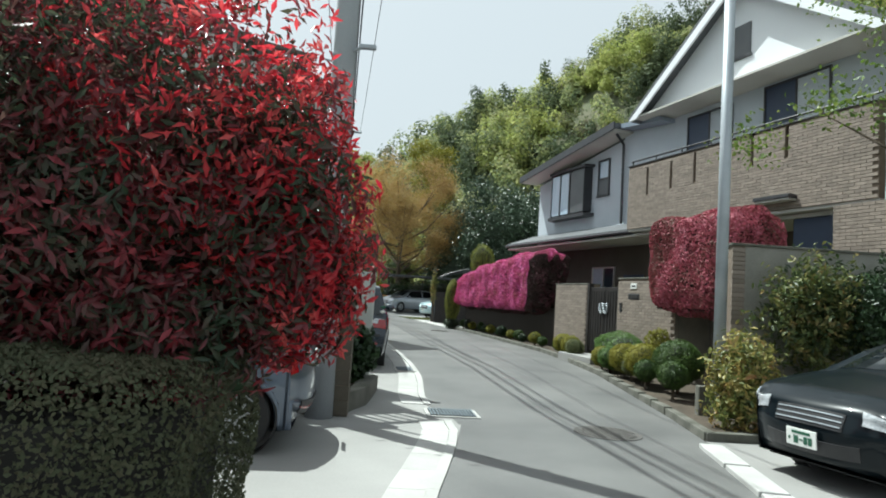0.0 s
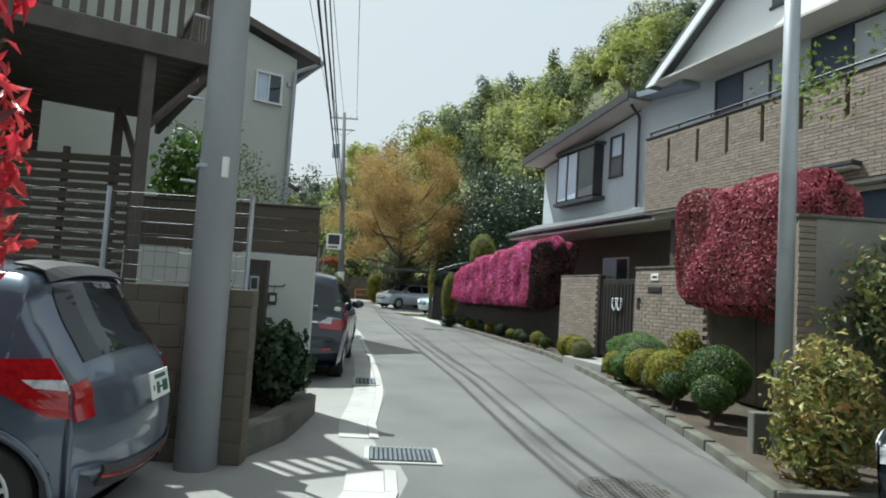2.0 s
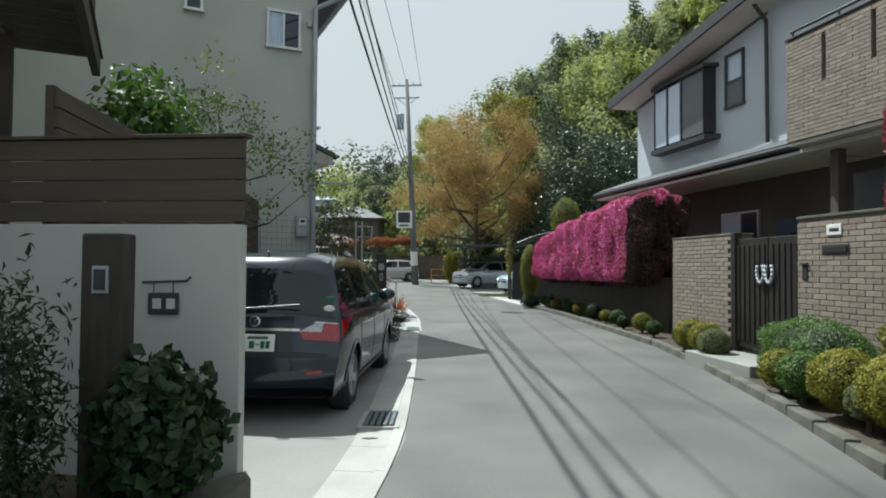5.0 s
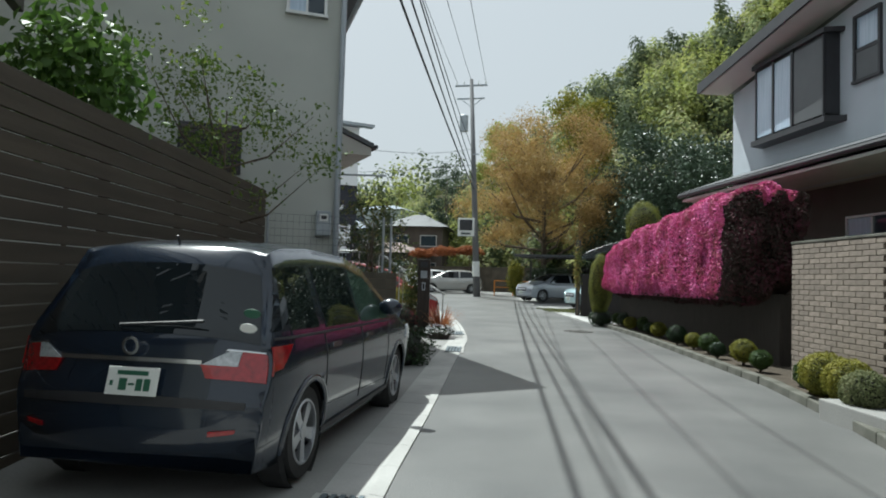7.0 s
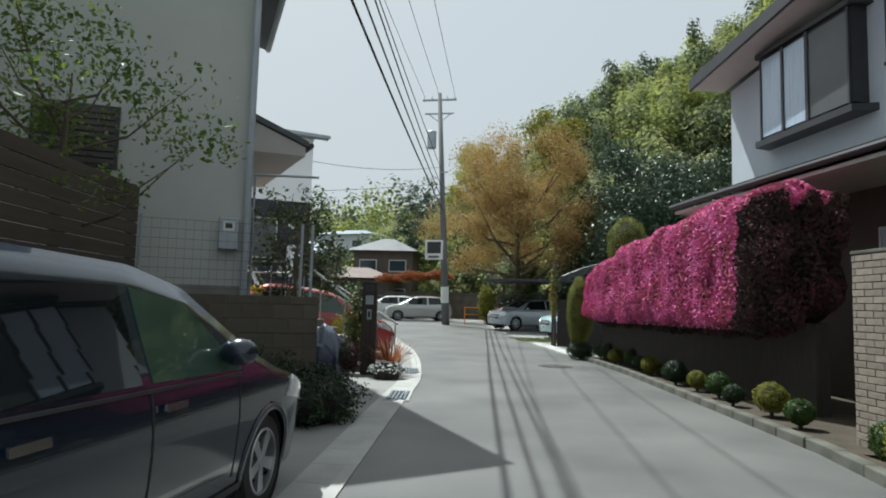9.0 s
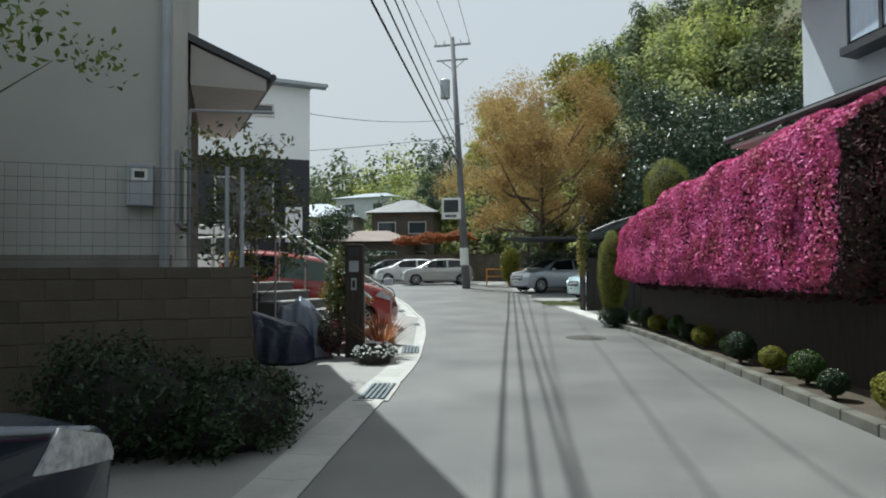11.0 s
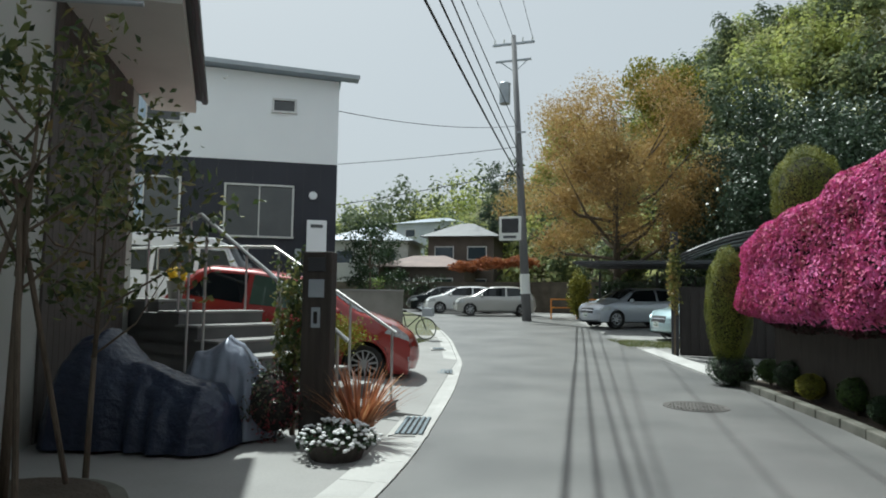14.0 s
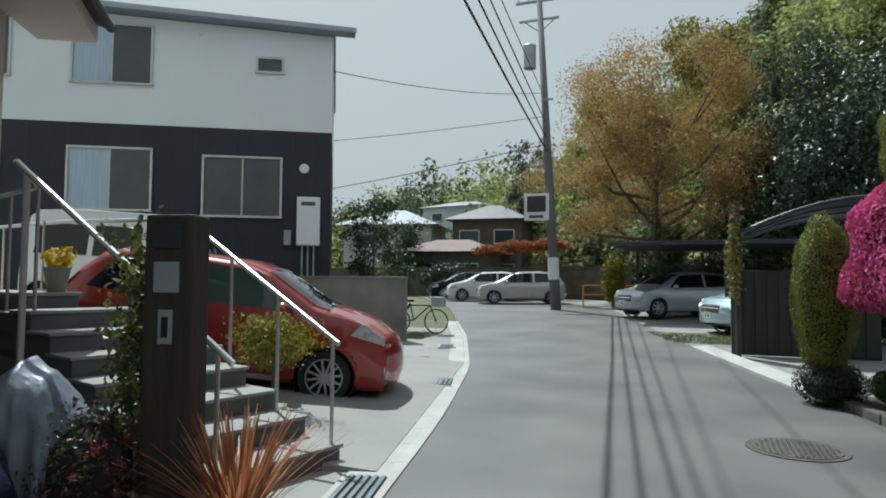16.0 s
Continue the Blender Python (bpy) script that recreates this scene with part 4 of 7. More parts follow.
# ---- left-hand walls and fences ----
def block_wall(name, x, y, a, l, z1, label, th=0.15, face=1, z0=-0.15):
    """A hollow-block wall: 0.39 x 0.19 m blocks with joints, along local x from 0 to l."""
    w = thing(name, pose(x, y, 0, 0, 0, a), label, "wall", kind="structure")
    part("core", box(0.005, l - 0.005, 0.012, th - 0.012, z0, z1 - 0.01), MORTAR, w)
    me = mesh_of("block", box(0.004, 0.386, 0, th, 0.004, 0.186, 0.006), BLOCK)
    z, row = z0, 0
    while z < z1 - 0.02:
        xx = 0.0 if row % 2 == 0 else -0.195
        while xx < l - 0.02:
            a0, b0 = max(xx, 0), min(xx + 0.39, l)
            shared("block", me, w, pose(a0, random.uniform(-0.002, 0.002), z) @ Matrix.Diagonal(((b0 - a0) / 0.39, 1, min(1.0, (z1 - z) / 0.19), 1)))
            xx += 0.39
        z += 0.19
        row += 1
    return w


block_wall("block_wall", -7.0, -0.38, 0, 5.85, 1.33, "weathered brown-grey block wall behind a utility pole", 0.2)
wf = thing("render_wall", label="cream rendered garden wall with dark board fence on top", category="wall", kind="structure")
part("core", box(-3.42, -1.06, 2.06, 2.16, -0.2, 1.76, 0.01), WALLW, wf)
bf = thing("board_fence", label="dark stained horizontal board fence on a cream wall", category="fence")
for k in range(4):
    part("board", box(-3.42, -1.05, 2.07, 2.1, 1.78 + k * 0.145, 1.78 + k * 0.145 + 0.138, 0.004), WOODD, bf)
for x in (-3.38, -2.2, -1.13):
    part("post", box(x, x + 0.06, 2.102, 2.15, 1.7, 2.36, 0.005), WOODD, bf)
part("capping", box(-3.44, -1.03, 2.05, 2.16, 2.36, 2.385, 0.004), WOODD, bf)
# fence along the car space
sf = thing("side_fence", pose(-2.6, 2.3, 0, 0, 0, 12.0), "tall dark board fence beside a parking space", "fence")
for k in range(19):
    part("board", box(-0.03, 0.0, 0.0, 8.3, -0.1 + k * 0.153, 0.042 + k * 0.153, 0.004), WOODD, sf)
for k in range(6):
    part("post", box(-0.1, -0.031, k * 1.64, 0.08 + k * 1.64, -0.1, 2.82, 0.005), WOODD, sf)
# Slats use the dark boards so their colour holds the deck's shade.
lv = thing("louvre_fence", label="dark brown louvred screen fence under a timber deck", category="fence")
for k in range(19):
    part("slat", box(-7.0, -3.46, 2.24, 2.27, 0.6 + k * 0.122, 0.69 + k * 0.122, 0.004), WOODD, lv)
for k in range(5):
    part("post", box(-7.0 + k * 0.87, -6.93 + k * 0.87, 2.272, 2.33, -0.1, 2.98, 0.005), WOODD, lv)
# wire mesh panel fences
def mesh_fence(name, p, q, z0, z1, label, post=True):
    t = thing(name, label=label, category="fence")
    p, q = Vector(p), Vector(q)
    l = (q - p).length
    n = int(l / 0.1)
    wm = mesh_of("upright_wire", rod((0, 0, z0), (0, 0, z1), 0.002, 0.002, 4, None, False), SCREEN)
    for k in range(n + 1):
        c = p.lerp(q, k / n)
        shared("upright_wire", wm, t, pose(c.x, c.y, 0))
    m_ = int((z1 - z0) / 0.12)
    for k in range(m_ + 1):
        z = z0 + (z1 - z0) * k / m_
        part("rail_wire", rod((p.x, p.y, z), (q.x, q.y, z), 0.0028, 0.0028, 4), SCREEN, t)
    for k in range(int(l / 2) + 2):
        c = p.lerp(q, min(1, k * 2 / l))
        part("post", rod((c.x, c.y, z0 - 0.25), (c.x, c.y, z1 + 0.04), 0.022, 0.022, 8), STEEL, t)
    return t


mesh_fence("mesh_fence", (-6.5, -0.28, 0), (-1.25, -0.28, 0), 1.36, 2.12, "silver wire mesh fence on a block wall")
mesh_fence("mesh_fence", (-6.0, 9.4, 0), (-2.45, 11.53, 0), 1.55, 2.42, "grey wire mesh fence before a cream house")
block_wall("block_wall_2", -2.37, 11.58, 211, 4.2, 1.48, "brown stained block wall beside the lane", 0.15)
block_wall("block_wall_3", -2.42, 11.7, 121, 1.0, 1.48, "short brown block wall return before a porch", 0.15)
# gate post with sign, nameplate, bracket, planting bed
gp = thing("sleeper_post", label="dark old timber post with a small framed sign", category="post")
part("post", box(-1.73, -1.47, 1.36, 1.5, 0.05, 1.66, 0.015), POSTW, gp)
sg = part("sign", box(-1.65, -1.55, 1.345, 1.36, 1.31, 1.47, 0.004), STEEL, gp, "small grey framed sign")
part("sign_face", box(-1.635, -1.565, 1.34, 1.345, 1.33, 1.45), FASCIA, sg)
npl = thing("nameplate", label="dark nameplate hanging from a twisted bracket", category="nameplate")
part("plate", box(-1.71, -1.49, 2.03, 2.05, 1.14, 1.29, 0.01), FASCIA, npl)
for k in range(2):
    part("writing_bar", box(-1.67 + k * 0.1, -1.61 + k * 0.1, 2.024, 2.03, 1.18, 1.25), SOFFIT, npl)
part("bracket", tube([(-1.76, 2.05, 1.36), (-1.43, 2.03, 1.37), (-1.4, 2.03, 1.4)], 0.008, 6), FASCIA, npl)
for k in range(2):
    part("hanger", rod((-1.67 + k * 0.14, 2.04, 1.28), (-1.67 + k * 0.14, 2.04, 1.36), 0.004), FASCIA, npl)
bed = thing("raised_bed", label="low stone-edged raised bed with dark soil", category="planting bed", kind="structure")
part("edge", prism([(-1.2, -0.15), (-0.98, 0.6), (-0.9, 1.9), (-1.0, 2.05), (-1.12, 1.9), (-1.2, 0.6), (-1.4, -0.1)], 'z', -0.2, 0.1), KERB, bed)
part("soil", prism([(-3.4, -0.15), (-1.38, -0.15), (-1.18, 0.6), (-1.1, 1.95), (-3.4, 2.05)], 'z', -0.2, 0.04), SOIL, bed)

# ---- balcony deck of the house above ----
D = thing("timber_deck", Matrix.Translation((-2.35, 1.9, 0.02)) @ pose(0, 0, 0, 0, 0, 31) @ Matrix.Translation((2.35, -1.35, 0)), label="raised brown timber deck with slatted balustrade", category="balcony")
part("joist_front", box(-8, -2.35, 1.35, 1.45, 3.98, 4.22, 0.01), TIMBER, D)
part("joist_side", box(-2.43, -2.33, 1.45, 6.0, 3.98, 4.22, 0.01), TIMBER, D)
for k in range(14):
    part("deck_board", box(-8, -2.3, 1.4 + k * 0.33, 1.71 + k * 0.33, 4.22, 4.25, 0.004), TIMBER, D)
for k in range(34):
    part("baluster", box(-8 + k * 0.17, -7.93 + k * 0.17, 1.38, 1.41, 4.26, 5.2, 0.003), TIMBER, D)
for k in range(20):
    part("baluster", box(-2.42, -2.39, 1.5 + k * 0.22, 1.57 + k * 0.22, 4.26, 5.2, 0.003), TIMBER, D)
part("handrail", box(-8, -2.33, 1.33, 1.45, 5.2, 5.27, 0.008), TIMBER, D)
part("handrail", box(-2.46, -2.33, 1.45, 6.0, 5.2, 5.27, 0.008), TIMBER, D)
for x, y in ((-3.15, 1.5), (-3.15, 4.5), (-6.0, 1.5), (-6.0, 4.5)):
    part("post", box(x - 0.07, x + 0.07, y - 0.07, y + 0.07, -0.1, 3.98, 0.01), TIMBER, D)
part("brace", rod((-3.15, 1.5, 3.1), (-2.45, 1.5, 3.95), 0.05, 0.05, 4), TIMBER, D)
part("brace", rod((-3.15, 1.5, 2.6), (-3.15, 4.4, 3.95), 0.05, 0.05, 4), TIMBER, D)
DH = thing("sided_house", Matrix.Translation((-2.35, 1.9, 0)) @ pose(0, 0, 0, 0, 0, 31) @ Matrix.Translation((2.35, -1.35, 0)), label="house with pale horizontal boards behind a deck", category="house")
part("wall", box(-12, -4.2, 5.2, 5.4, -0.1, 7.4), WALLW, DH)
for k in range(17):
    part("board", box(-12, -4.19, 5.15, 5.199, 3.15 + k * 0.25, 3.385 + k * 0.25, 0.01), WOODD, DH)
part("roof", prism([(4.4, 7.2), (9.8, 9.3), (9.8, 9.45), (4.3, 7.35)], 'x', -12.4, -3.9), ROOFT, DH)
part("wall", box(-4.4, -4.2, 5.4, 9.0, -0.1, 7.4), WALLW, DH)

# ---- entrance with stairs, posts and rails ----
SM = pose(-2.7, 17.5, 0, 0, 0, -16)
st = thing("entrance_stairs", SM, "grey stone-topped entrance stairs rising from the lane", "stairs")
for k in range(7):
    s_ = part("step", box(-3.4, -0.42 * k, -1.35, 0.0, 0.17 * k - 0.1, 0.17 * (k + 1) - 0.03, 0.006), STEP_SHADE, st)
    part("tread", box(-0.42 * k - 0.46, -0.42 * k + 0.02, -1.37, 0.02, 0.17 * (k + 1) - 0.03, 0.17 * (k + 1), 0.006), CONC, s_)
part("landing", box(-7.5, -3.3, -1.15, -0.62, -0.1, 1.3, 0.01), STEP_SHADE, st)
part("landing_top", box(-7.5, -3.28, -1.17, -0.6, 1.3, 1.34, 0.008), CONC, st)
rl = thing("stair_rail", SM, "silver metal stair handrail with slim posts", "handrail", "stair rails")
part("handrail", tube([(0.02, -0.05, 0.97), (-2.25, -0.05, 2.1), (-4.2, -0.45, 2.14), (-6.8, -0.65, 2.14)], 0.022, 8), ALU, rl)
for k in range(5):
    xx = -0.05 - k * 0.7
    part("post", rod((xx, -0.05, 0.17 * int(-xx / 0.42 + 1) - 0.02), (xx, -0.05, min(0.99 - xx * 0.498, 2.1)), 0.016, 0.016, 8), ALU, rl)
for xx in (-4.2, -5.4, -6.7):
    part("post", rod((xx, -0.64, 1.3), (xx, -0.64, 2.13), 0.014, 0.014, 8), ALU, rl)
rl = thing("stair_rail", None, "silver metal stair handrail bent level at the landing", "handrail", "stair rails")
part("handrail", tube([(-2.73, 16.22, 0.95), (-4.47, 16.0, 2.3), (-5.6, 17.0, 2.32), (-7.3, 17.6, 2.32)], 0.024, 8), ALU, rl)
for xx, yy, za, zb_ in ((-2.85, 16.22, -0.05, 1.04), (-3.5, 16.13, -0.05, 1.55), (-4.4, 16.02, -0.05, 2.25), (-5.0, 16.47, -0.05, 2.3), (-5.6, 17.0, -0.05, 2.3), (-6.4, 17.3, -0.05, 2.3)):
    part("post", rod((xx, yy, za), (xx, yy, zb_), 0.016, 0.016, 8), ALU, rl)
ds = thing("drive_slope", label="pale concrete drive sloping up to a house", category="driveway", kind="structure")
part("slab", prism([(-3.9, -0.02), (-3.9, 0.012), (-8.0, 0.42), (-14.0, 0.95), (-14.0, -0.02)], 'y', -2.3, 4.6), CONC, ds).matrix_basis = pose(0.9, 20.6, 0, 0, 0, 14)
yp = thing("yellow_flower_pot", pose(-6.3, 17.75, 1.34), "grey pot of yellow flowers on the landing", "flower pot")
part("pot", rod((0, 0, 0), (0, 0, 0.26), 0.09, 0.13, 20), BLOCKW, yp)
p, nn = ball_points(150, (0, 0, 0.36), (0.16, 0.16, 0.12), 0.5, 0.3)
part("blossom", leaf_mesh("blossom", p, nn + RNG.normal(size=nn.shape), 0.07, L_YEL, 1.3), [], yp)
gq = thing("gate_pillar", pose(-2.92, 15.95, 0, 0, 0, 12), "dark timber gate pillar with sign and intercom", "pillar")
part("pillar", box(-0.15, 0.15, -0.13, 0.08, -0.05, 1.86, 0.015), POSTW, gq)
for z0, z1, w, k in ((1.66, 1.8, 0.09, FASCIA), (1.4, 1.58, 0.08, STEEL), (1.1, 1.3, 0.045, STEEL)):
    part("plate", box(0.0 - w, 0.0 + w, -0.145, -0.13, z0, z1, 0.004), k, gq)
part("intercom_slot", box(-0.02, 0.02, -0.15, -0.145, 1.14, 1.26), DARK, gq)
tp = thing("tree_planter", pose(-3.3, 12.95, 0), "low kidney-shaped planter with concrete rim", "planter")
part("rim", rod((0, 0, -0.05), (0, 0, 0.15), 0.7, 0.67, 24), KERB, tp)
part("soil", rod((0, 0, 0.1), (0, 0, 0.18), 0.6, 0.56, 24), SOIL, tp)
for x, y in ((-3.55, 12.6), (-3.0, 12.8), (-3.3, 13.4)):
    tagged(part("stake", rod((x, y, 0.12), (x + (-3.3 - x) * 1.1, y + (12.95 - y) * 1.1, 2.1), 0.018, 0.016, 8), BARK), "slim wooden tree stake in a planter", "stake", "tree stakes")

# covered motor scooter and bicycle
def cover(name, prof, l, material, label, seed):
    """Cloth thrown over a two-wheeler: prof lists (along, height, half width); folds run down to the hem."""
    rows_c, U, V = [], 60, 44
    bm = bmesh.new()
    for i in range(U + 1):
        u = i / U
        h = np.interp(u, [p[0] for p in prof], [p[1] for p in prof])
        w = np.interp(u, [p[0] for p in prof], [p[2] for p in prof])
        row = []
        for j in range(V + 1):
            a = math.pi * j / V
            c, s_ = math.cos(a), math.sin(a)
            hem = 1 - s_ ** 0.7
            fold = 0.035 * hem * math.sin(u * 34 + 2.2 * math.sin(u * 9 + seed)) + 0.05 * noise.noise(Vector((u * 5, c * 2.5, seed))) + 0.028 * abs(noise.noise(Vector((u * 11, c * 6, seed + 4))))
            y_ = c * (w * (1.0 + 0.28 * hem)) * (abs(c) ** -0.25 if abs(c) > 0.05 else 1) + fold * c
            z_ = max(0.03, h * s_ ** 0.62 + fold * s_ - 0.06 * abs(math.sin(u * 7 + seed)) * s_)
            row.append(bm.verts.new(((u - 0.5) * l, y_, z_)))
        rows_c.append(row)
    for a, b in zip(rows_c[:-1], rows_c[1:]):
        for j in range(V):
            bm.faces.new((a[j], a[j + 1], b[j + 1], b[j]))
    bm.faces.new(rows_c[0][::-1])
    bm.faces.new(rows_c[-1])
    bmesh.ops.recalc_face_normals(bm, faces=bm.faces)
    t = thing(name, None, label, "cover")
    part("cloth", bm, material, t, smooth=True)
    return t


cv = cover("scooter_cover", [(0, 0.4, 0.16), (0.1, 0.62, 0.26), (0.25, 0.72, 0.3), (0.5, 0.78, 0.3), (0.68, 1.12, 0.4), (0.78, 1.05, 0.42), (0.9, 0.7, 0.3), (1, 0.35, 0.14)], 1.9, NAVYCOV, "parked scooter under a crumpled navy cloth cover", 3.0)
cv.matrix_basis = pose(-4.3, 15.05, 0, 0, 0, 186)
cw = cover("bicycle_cover", [(0, 0.5, 0.14), (0.2, 0.84, 0.26), (0.5, 1.04, 0.26), (0.85, 0.74, 0.24), (1, 0.5, 0.14)], 1.0, SILCOV, "parked bicycle under a crumpled silver cover", 8.0)
cw.matrix_basis = pose(-3.74, 15.6, 0, 0, 0, 28)

# ---- vehicles ----
class Shell:
    """A car's skin: a side outline with widths by height and by place along the car; x runs from tail (0) to nose (l)."""

    def __init__(self, top, l, w, z_belt, w_roof, z_low=0.2, plan=0.16, end=0.5):
        self.top, self.l, self.w, self.zb, self.wr, self.zl, self.plan, self.end = top, l, w, z_belt, w_roof, z_low, plan, end
        pts = np.array(top, float)
        seg = np.r_[0, np.cumsum(np.linalg.norm(np.diff(pts, axis=0), axis=1))]
        s = np.linspace(0, seg[-1], 400)
        x, z = np.interp(s, seg, pts[:, 0]), np.interp(s, seg, pts[:, 1])
        ker = np.hanning(17)
        ker /= ker.sum()
        pad = lambda a: np.convolve(np.r_[np.full(8, a[0]), a, np.full(8, a[-1])], ker, "valid")
        self.s, self.x, self.z = s / seg[-1], pad(x), pad(z)
        self.zmax = self.z.max()

    def half(self, x, z):
        """Half the width at a place along the car and a height."""
        e = self.end
        t = 1.0
        if x < e:
            t -= self.plan * ((e - x) / e) ** 2.2
        if x > self.l - e:
            t -= self.plan * 1.25 * ((x - self.l + e) / e) ** 2.0
        if z <= self.zb:
            k = (z - self.zl) / (self.zb - self.zl)
            w = self.w * (0.93 + 0.07 * math.sin(min(max(k, 0), 1) * 2.3) / math.sin(1.57) if k < 0.68 else 1.0 - 0.035 * ((k - 0.68) / 0.32) ** 2)
        else:
            k = (z - self.zb) / (self.zmax - self.zb)
            w = self.w * 0.965 + (self.wr - self.w * 0.965) * k ** 0.95
        return w * t / 2

    def cap(self, s, f, off=0.0):
        """A point on the outline's top skin at s along it and f (-1 to 1) across."""
        k = np.interp(s, self.s, np.arange(400))
        x, z = np.interp(k, np.arange(400), self.x), np.interp(k, np.arange(400), self.z)
        i = int(min(max(k, 1), 398))
        d = Vector((self.x[i + 1] - self.x[i - 1], self.z[i + 1] - self.z[i - 1])).normalized()
        n = Vector((-d.y, d.x))
        flat = min(1.0, abs(n.x) ** 2)
        h = self.half(x - n.x * (0.05 + 0.13 * flat), z)
        sag = (0.05 + 0.13 * flat) * abs(f) ** (3.5 - flat)
        return Vector((x + n.x * (off - sag), f * (h - 0.015), z + n.y * (off - sag)))

    def side(self, x, z, sgn, off=0.0):
        return Vector((x, sgn * (self.half(x, z) + off), z))

    def ends(self, z):
        """How far back and forward the side skin reaches at a height."""
        top = int(np.argmax(self.z))
        a = float(np.interp(z + 0.045, np.maximum.accumulate(self.z[:top + 1]), np.arange(top + 1)))
        b = float(np.interp(z + 0.045, np.maximum.accumulate(self.z[top:][::-1]), np.arange(399, top - 1, -1)))
        return self.cap(a / 399, 1).x, self.cap(b / 399, 1).x

    def mesh(self, wheels, arch):
        bm = bmesh.new()
        idx = np.unique(np.round(np.linspace(0, 399, 150)).astype(int))
        rows = []
        for i in idx:
            x, z = self.x[i], self.z[i]
            row = []
            for sgn in (-1,):
                for k in range(13):
                    zz = self.zl + (z - 0.045 - self.zl) * k / 12
                    zz = max(zz, self.zl)
                    row.append(self.side(self.cap(i / 399, -1).x, zz, -1))
            for k in range(13):
                row.append(self.cap(i / 399, -1 + 2 * k / 12))
            for k in range(12, -1, -1):
                zz = max(self.zl + (z - 0.045 - self.zl) * k / 12, self.zl)
                row.append(self.side(self.cap(i / 399, 1).x, zz, 1))
            rows.append([bm.verts.new(p) for p in row])
        for a, b in zip(rows[:-1], rows[1:]):
            for k in range(len(a)):
                j = (k + 1) % len(a)
                vs = (a[k], a[j], b[j], b[k])
                c = sum((v.co for v in vs), Vector()) / 4
                if abs(c.y) > 0.3 and any(math.hypot(c.x - wx, c.z - 0.31) < arch for wx in wheels):
                    continue
                bm.faces.new(vs)
        bm.faces.new(rows[0][::-1])
        bm.faces.new(rows[-1])
        bmesh.ops.recalc_face_normals(bm, faces=bm.faces)
        return bm

    def patch(self, kind, q, off=0.006, n=8, m=5):
        """A thin plate laid on the skin. kind 'L'/'R': q four corners (x, z); 'T': q = s0, s1, f0, f1 or four (s, f) corners."""
        bm = bmesh.new()
        if kind == 'T' and not isinstance(q[0], tuple):
            q = ((q[0], q[2]), (q[1], q[2]), (q[1], q[3]), (q[0], q[3]))
        g = []
        for layer in (off, off - 0.012):
            r = []
            for i in range(n + 1):
                row = []
                for j in range(m + 1):
                    u, v = i / n, j / m
                    a = [(1 - u) * ((1 - v) * q[0][t] + v * q[3][t]) + u * ((1 - v) * q[1][t] + v * q[2][t]) for t in (0, 1)]
                    if kind != 'T':
                        e0, e1 = self.ends(a[1])
                        a[0] = min(max(a[0], e0 + 0.002), e1 - 0.002)
                    p = self.cap(a[0], a[1], layer) if kind == 'T' else self.side(a[0], a[1], 1 if kind == 'L' else -1, layer)
                    row.append(bm.verts.new(p))
                r.append(row)
            g.append(r)
        top, low = g
        for i in range(n):
            for j in range(m):
                bm.faces.new((top[i][j], top[i + 1][j], top[i + 1][j + 1], top[i][j + 1]))
        ring = [(i, 0) for i in range(n + 1)] + [(n, j) for j in range(1, m + 1)] + [(i, m) for i in range(n - 1, -1, -1)] + [(0, j) for j in range(m - 1, 0, -1)]
        for (a, b), (c, d) in zip(ring, ring[1:] + ring[:1]):
            bm.faces.new((top[a][b], top[c][d], low[c][d], low[a][b]))
        bmesh.ops.recalc_face_normals(bm, faces=bm.faces)
        return bm


def ring_mesh(r0, r1, y0, y1, seg=36, bm=None):
    """A ring about the y axis with inner radius r0, outer r1."""
    bm = bm or bmesh.new()
    rows = []
    for k in range(seg):
        a = 2 * math.pi * k / seg
        rows.append([bm.verts.new((r * math.cos(a), y, r * math.sin(a))) for r, y in ((r0, y0), (r1 - 0.012, y0), (r1, y0 + (y1 - y0) * 0.15), (r1, y1 - (y1 - y0) * 0.15), (r1 - 0.012, y1), (r0, y1))])
    for k in range(seg):
        a, b = rows[k], rows[(k + 1) % seg]
        for j in range(6):
            bm.faces.new((a[j], b[j], b[(j + 1) % 6], a[(j + 1) % 6]))
    bmesh.ops.recalc_face_normals(bm, faces=bm.faces)
    return bm


def wheel(parent, x, y, r, spokes, sgn, wide=0.19):
    """Tyre, rim with flat tapered spokes, hub; sgn tells which side faces out."""
    w = part("wheel", ring_mesh(r * 0.68, r, -wide / 2, wide / 2), BLACK, parent, smooth=False)
    w.matrix_basis = pose(x, y, r)
    o = sgn * wide / 2
    lo, hi = sorted((o - sgn * 0.1, o + sgn * 0.006))
    part("rim", ring_mesh(r * 0.655, r * 0.73, lo, hi), ALLOY, w)
    part("brake_disc", rod((0, o - sgn * 0.12, 0), (0, o - sgn * 0.1, 0), r * 0.66, r * 0.66, 24), DARK, w)
    w0, w1 = (r * 0.1, r * 0.145) if spokes < 7 else (r * 0.07, r * 0.075) if spokes < 10 else (r * 0.05, r * 0.035)
    for k in range(spokes):
        a = 2 * math.pi * k / spokes + 0.3
        bm = prism([(r * 0.1, -w0), (r * 0.67, -w1), (r * 0.67, w1), (r * 0.1, w0)], 'y', o - sgn * 0.045, o - sgn * 0.012)
        part("spoke", bm, ALLOY, w).matrix_basis = pose(0, 0, 0, 0, math.degrees(a), 0)
    part("hub", rod((0, o - sgn * 0.06, 0), (0, o - sgn * 0.004, 0), r * 0.2, r * 0.16, 16), ALLOY, w)
    return w


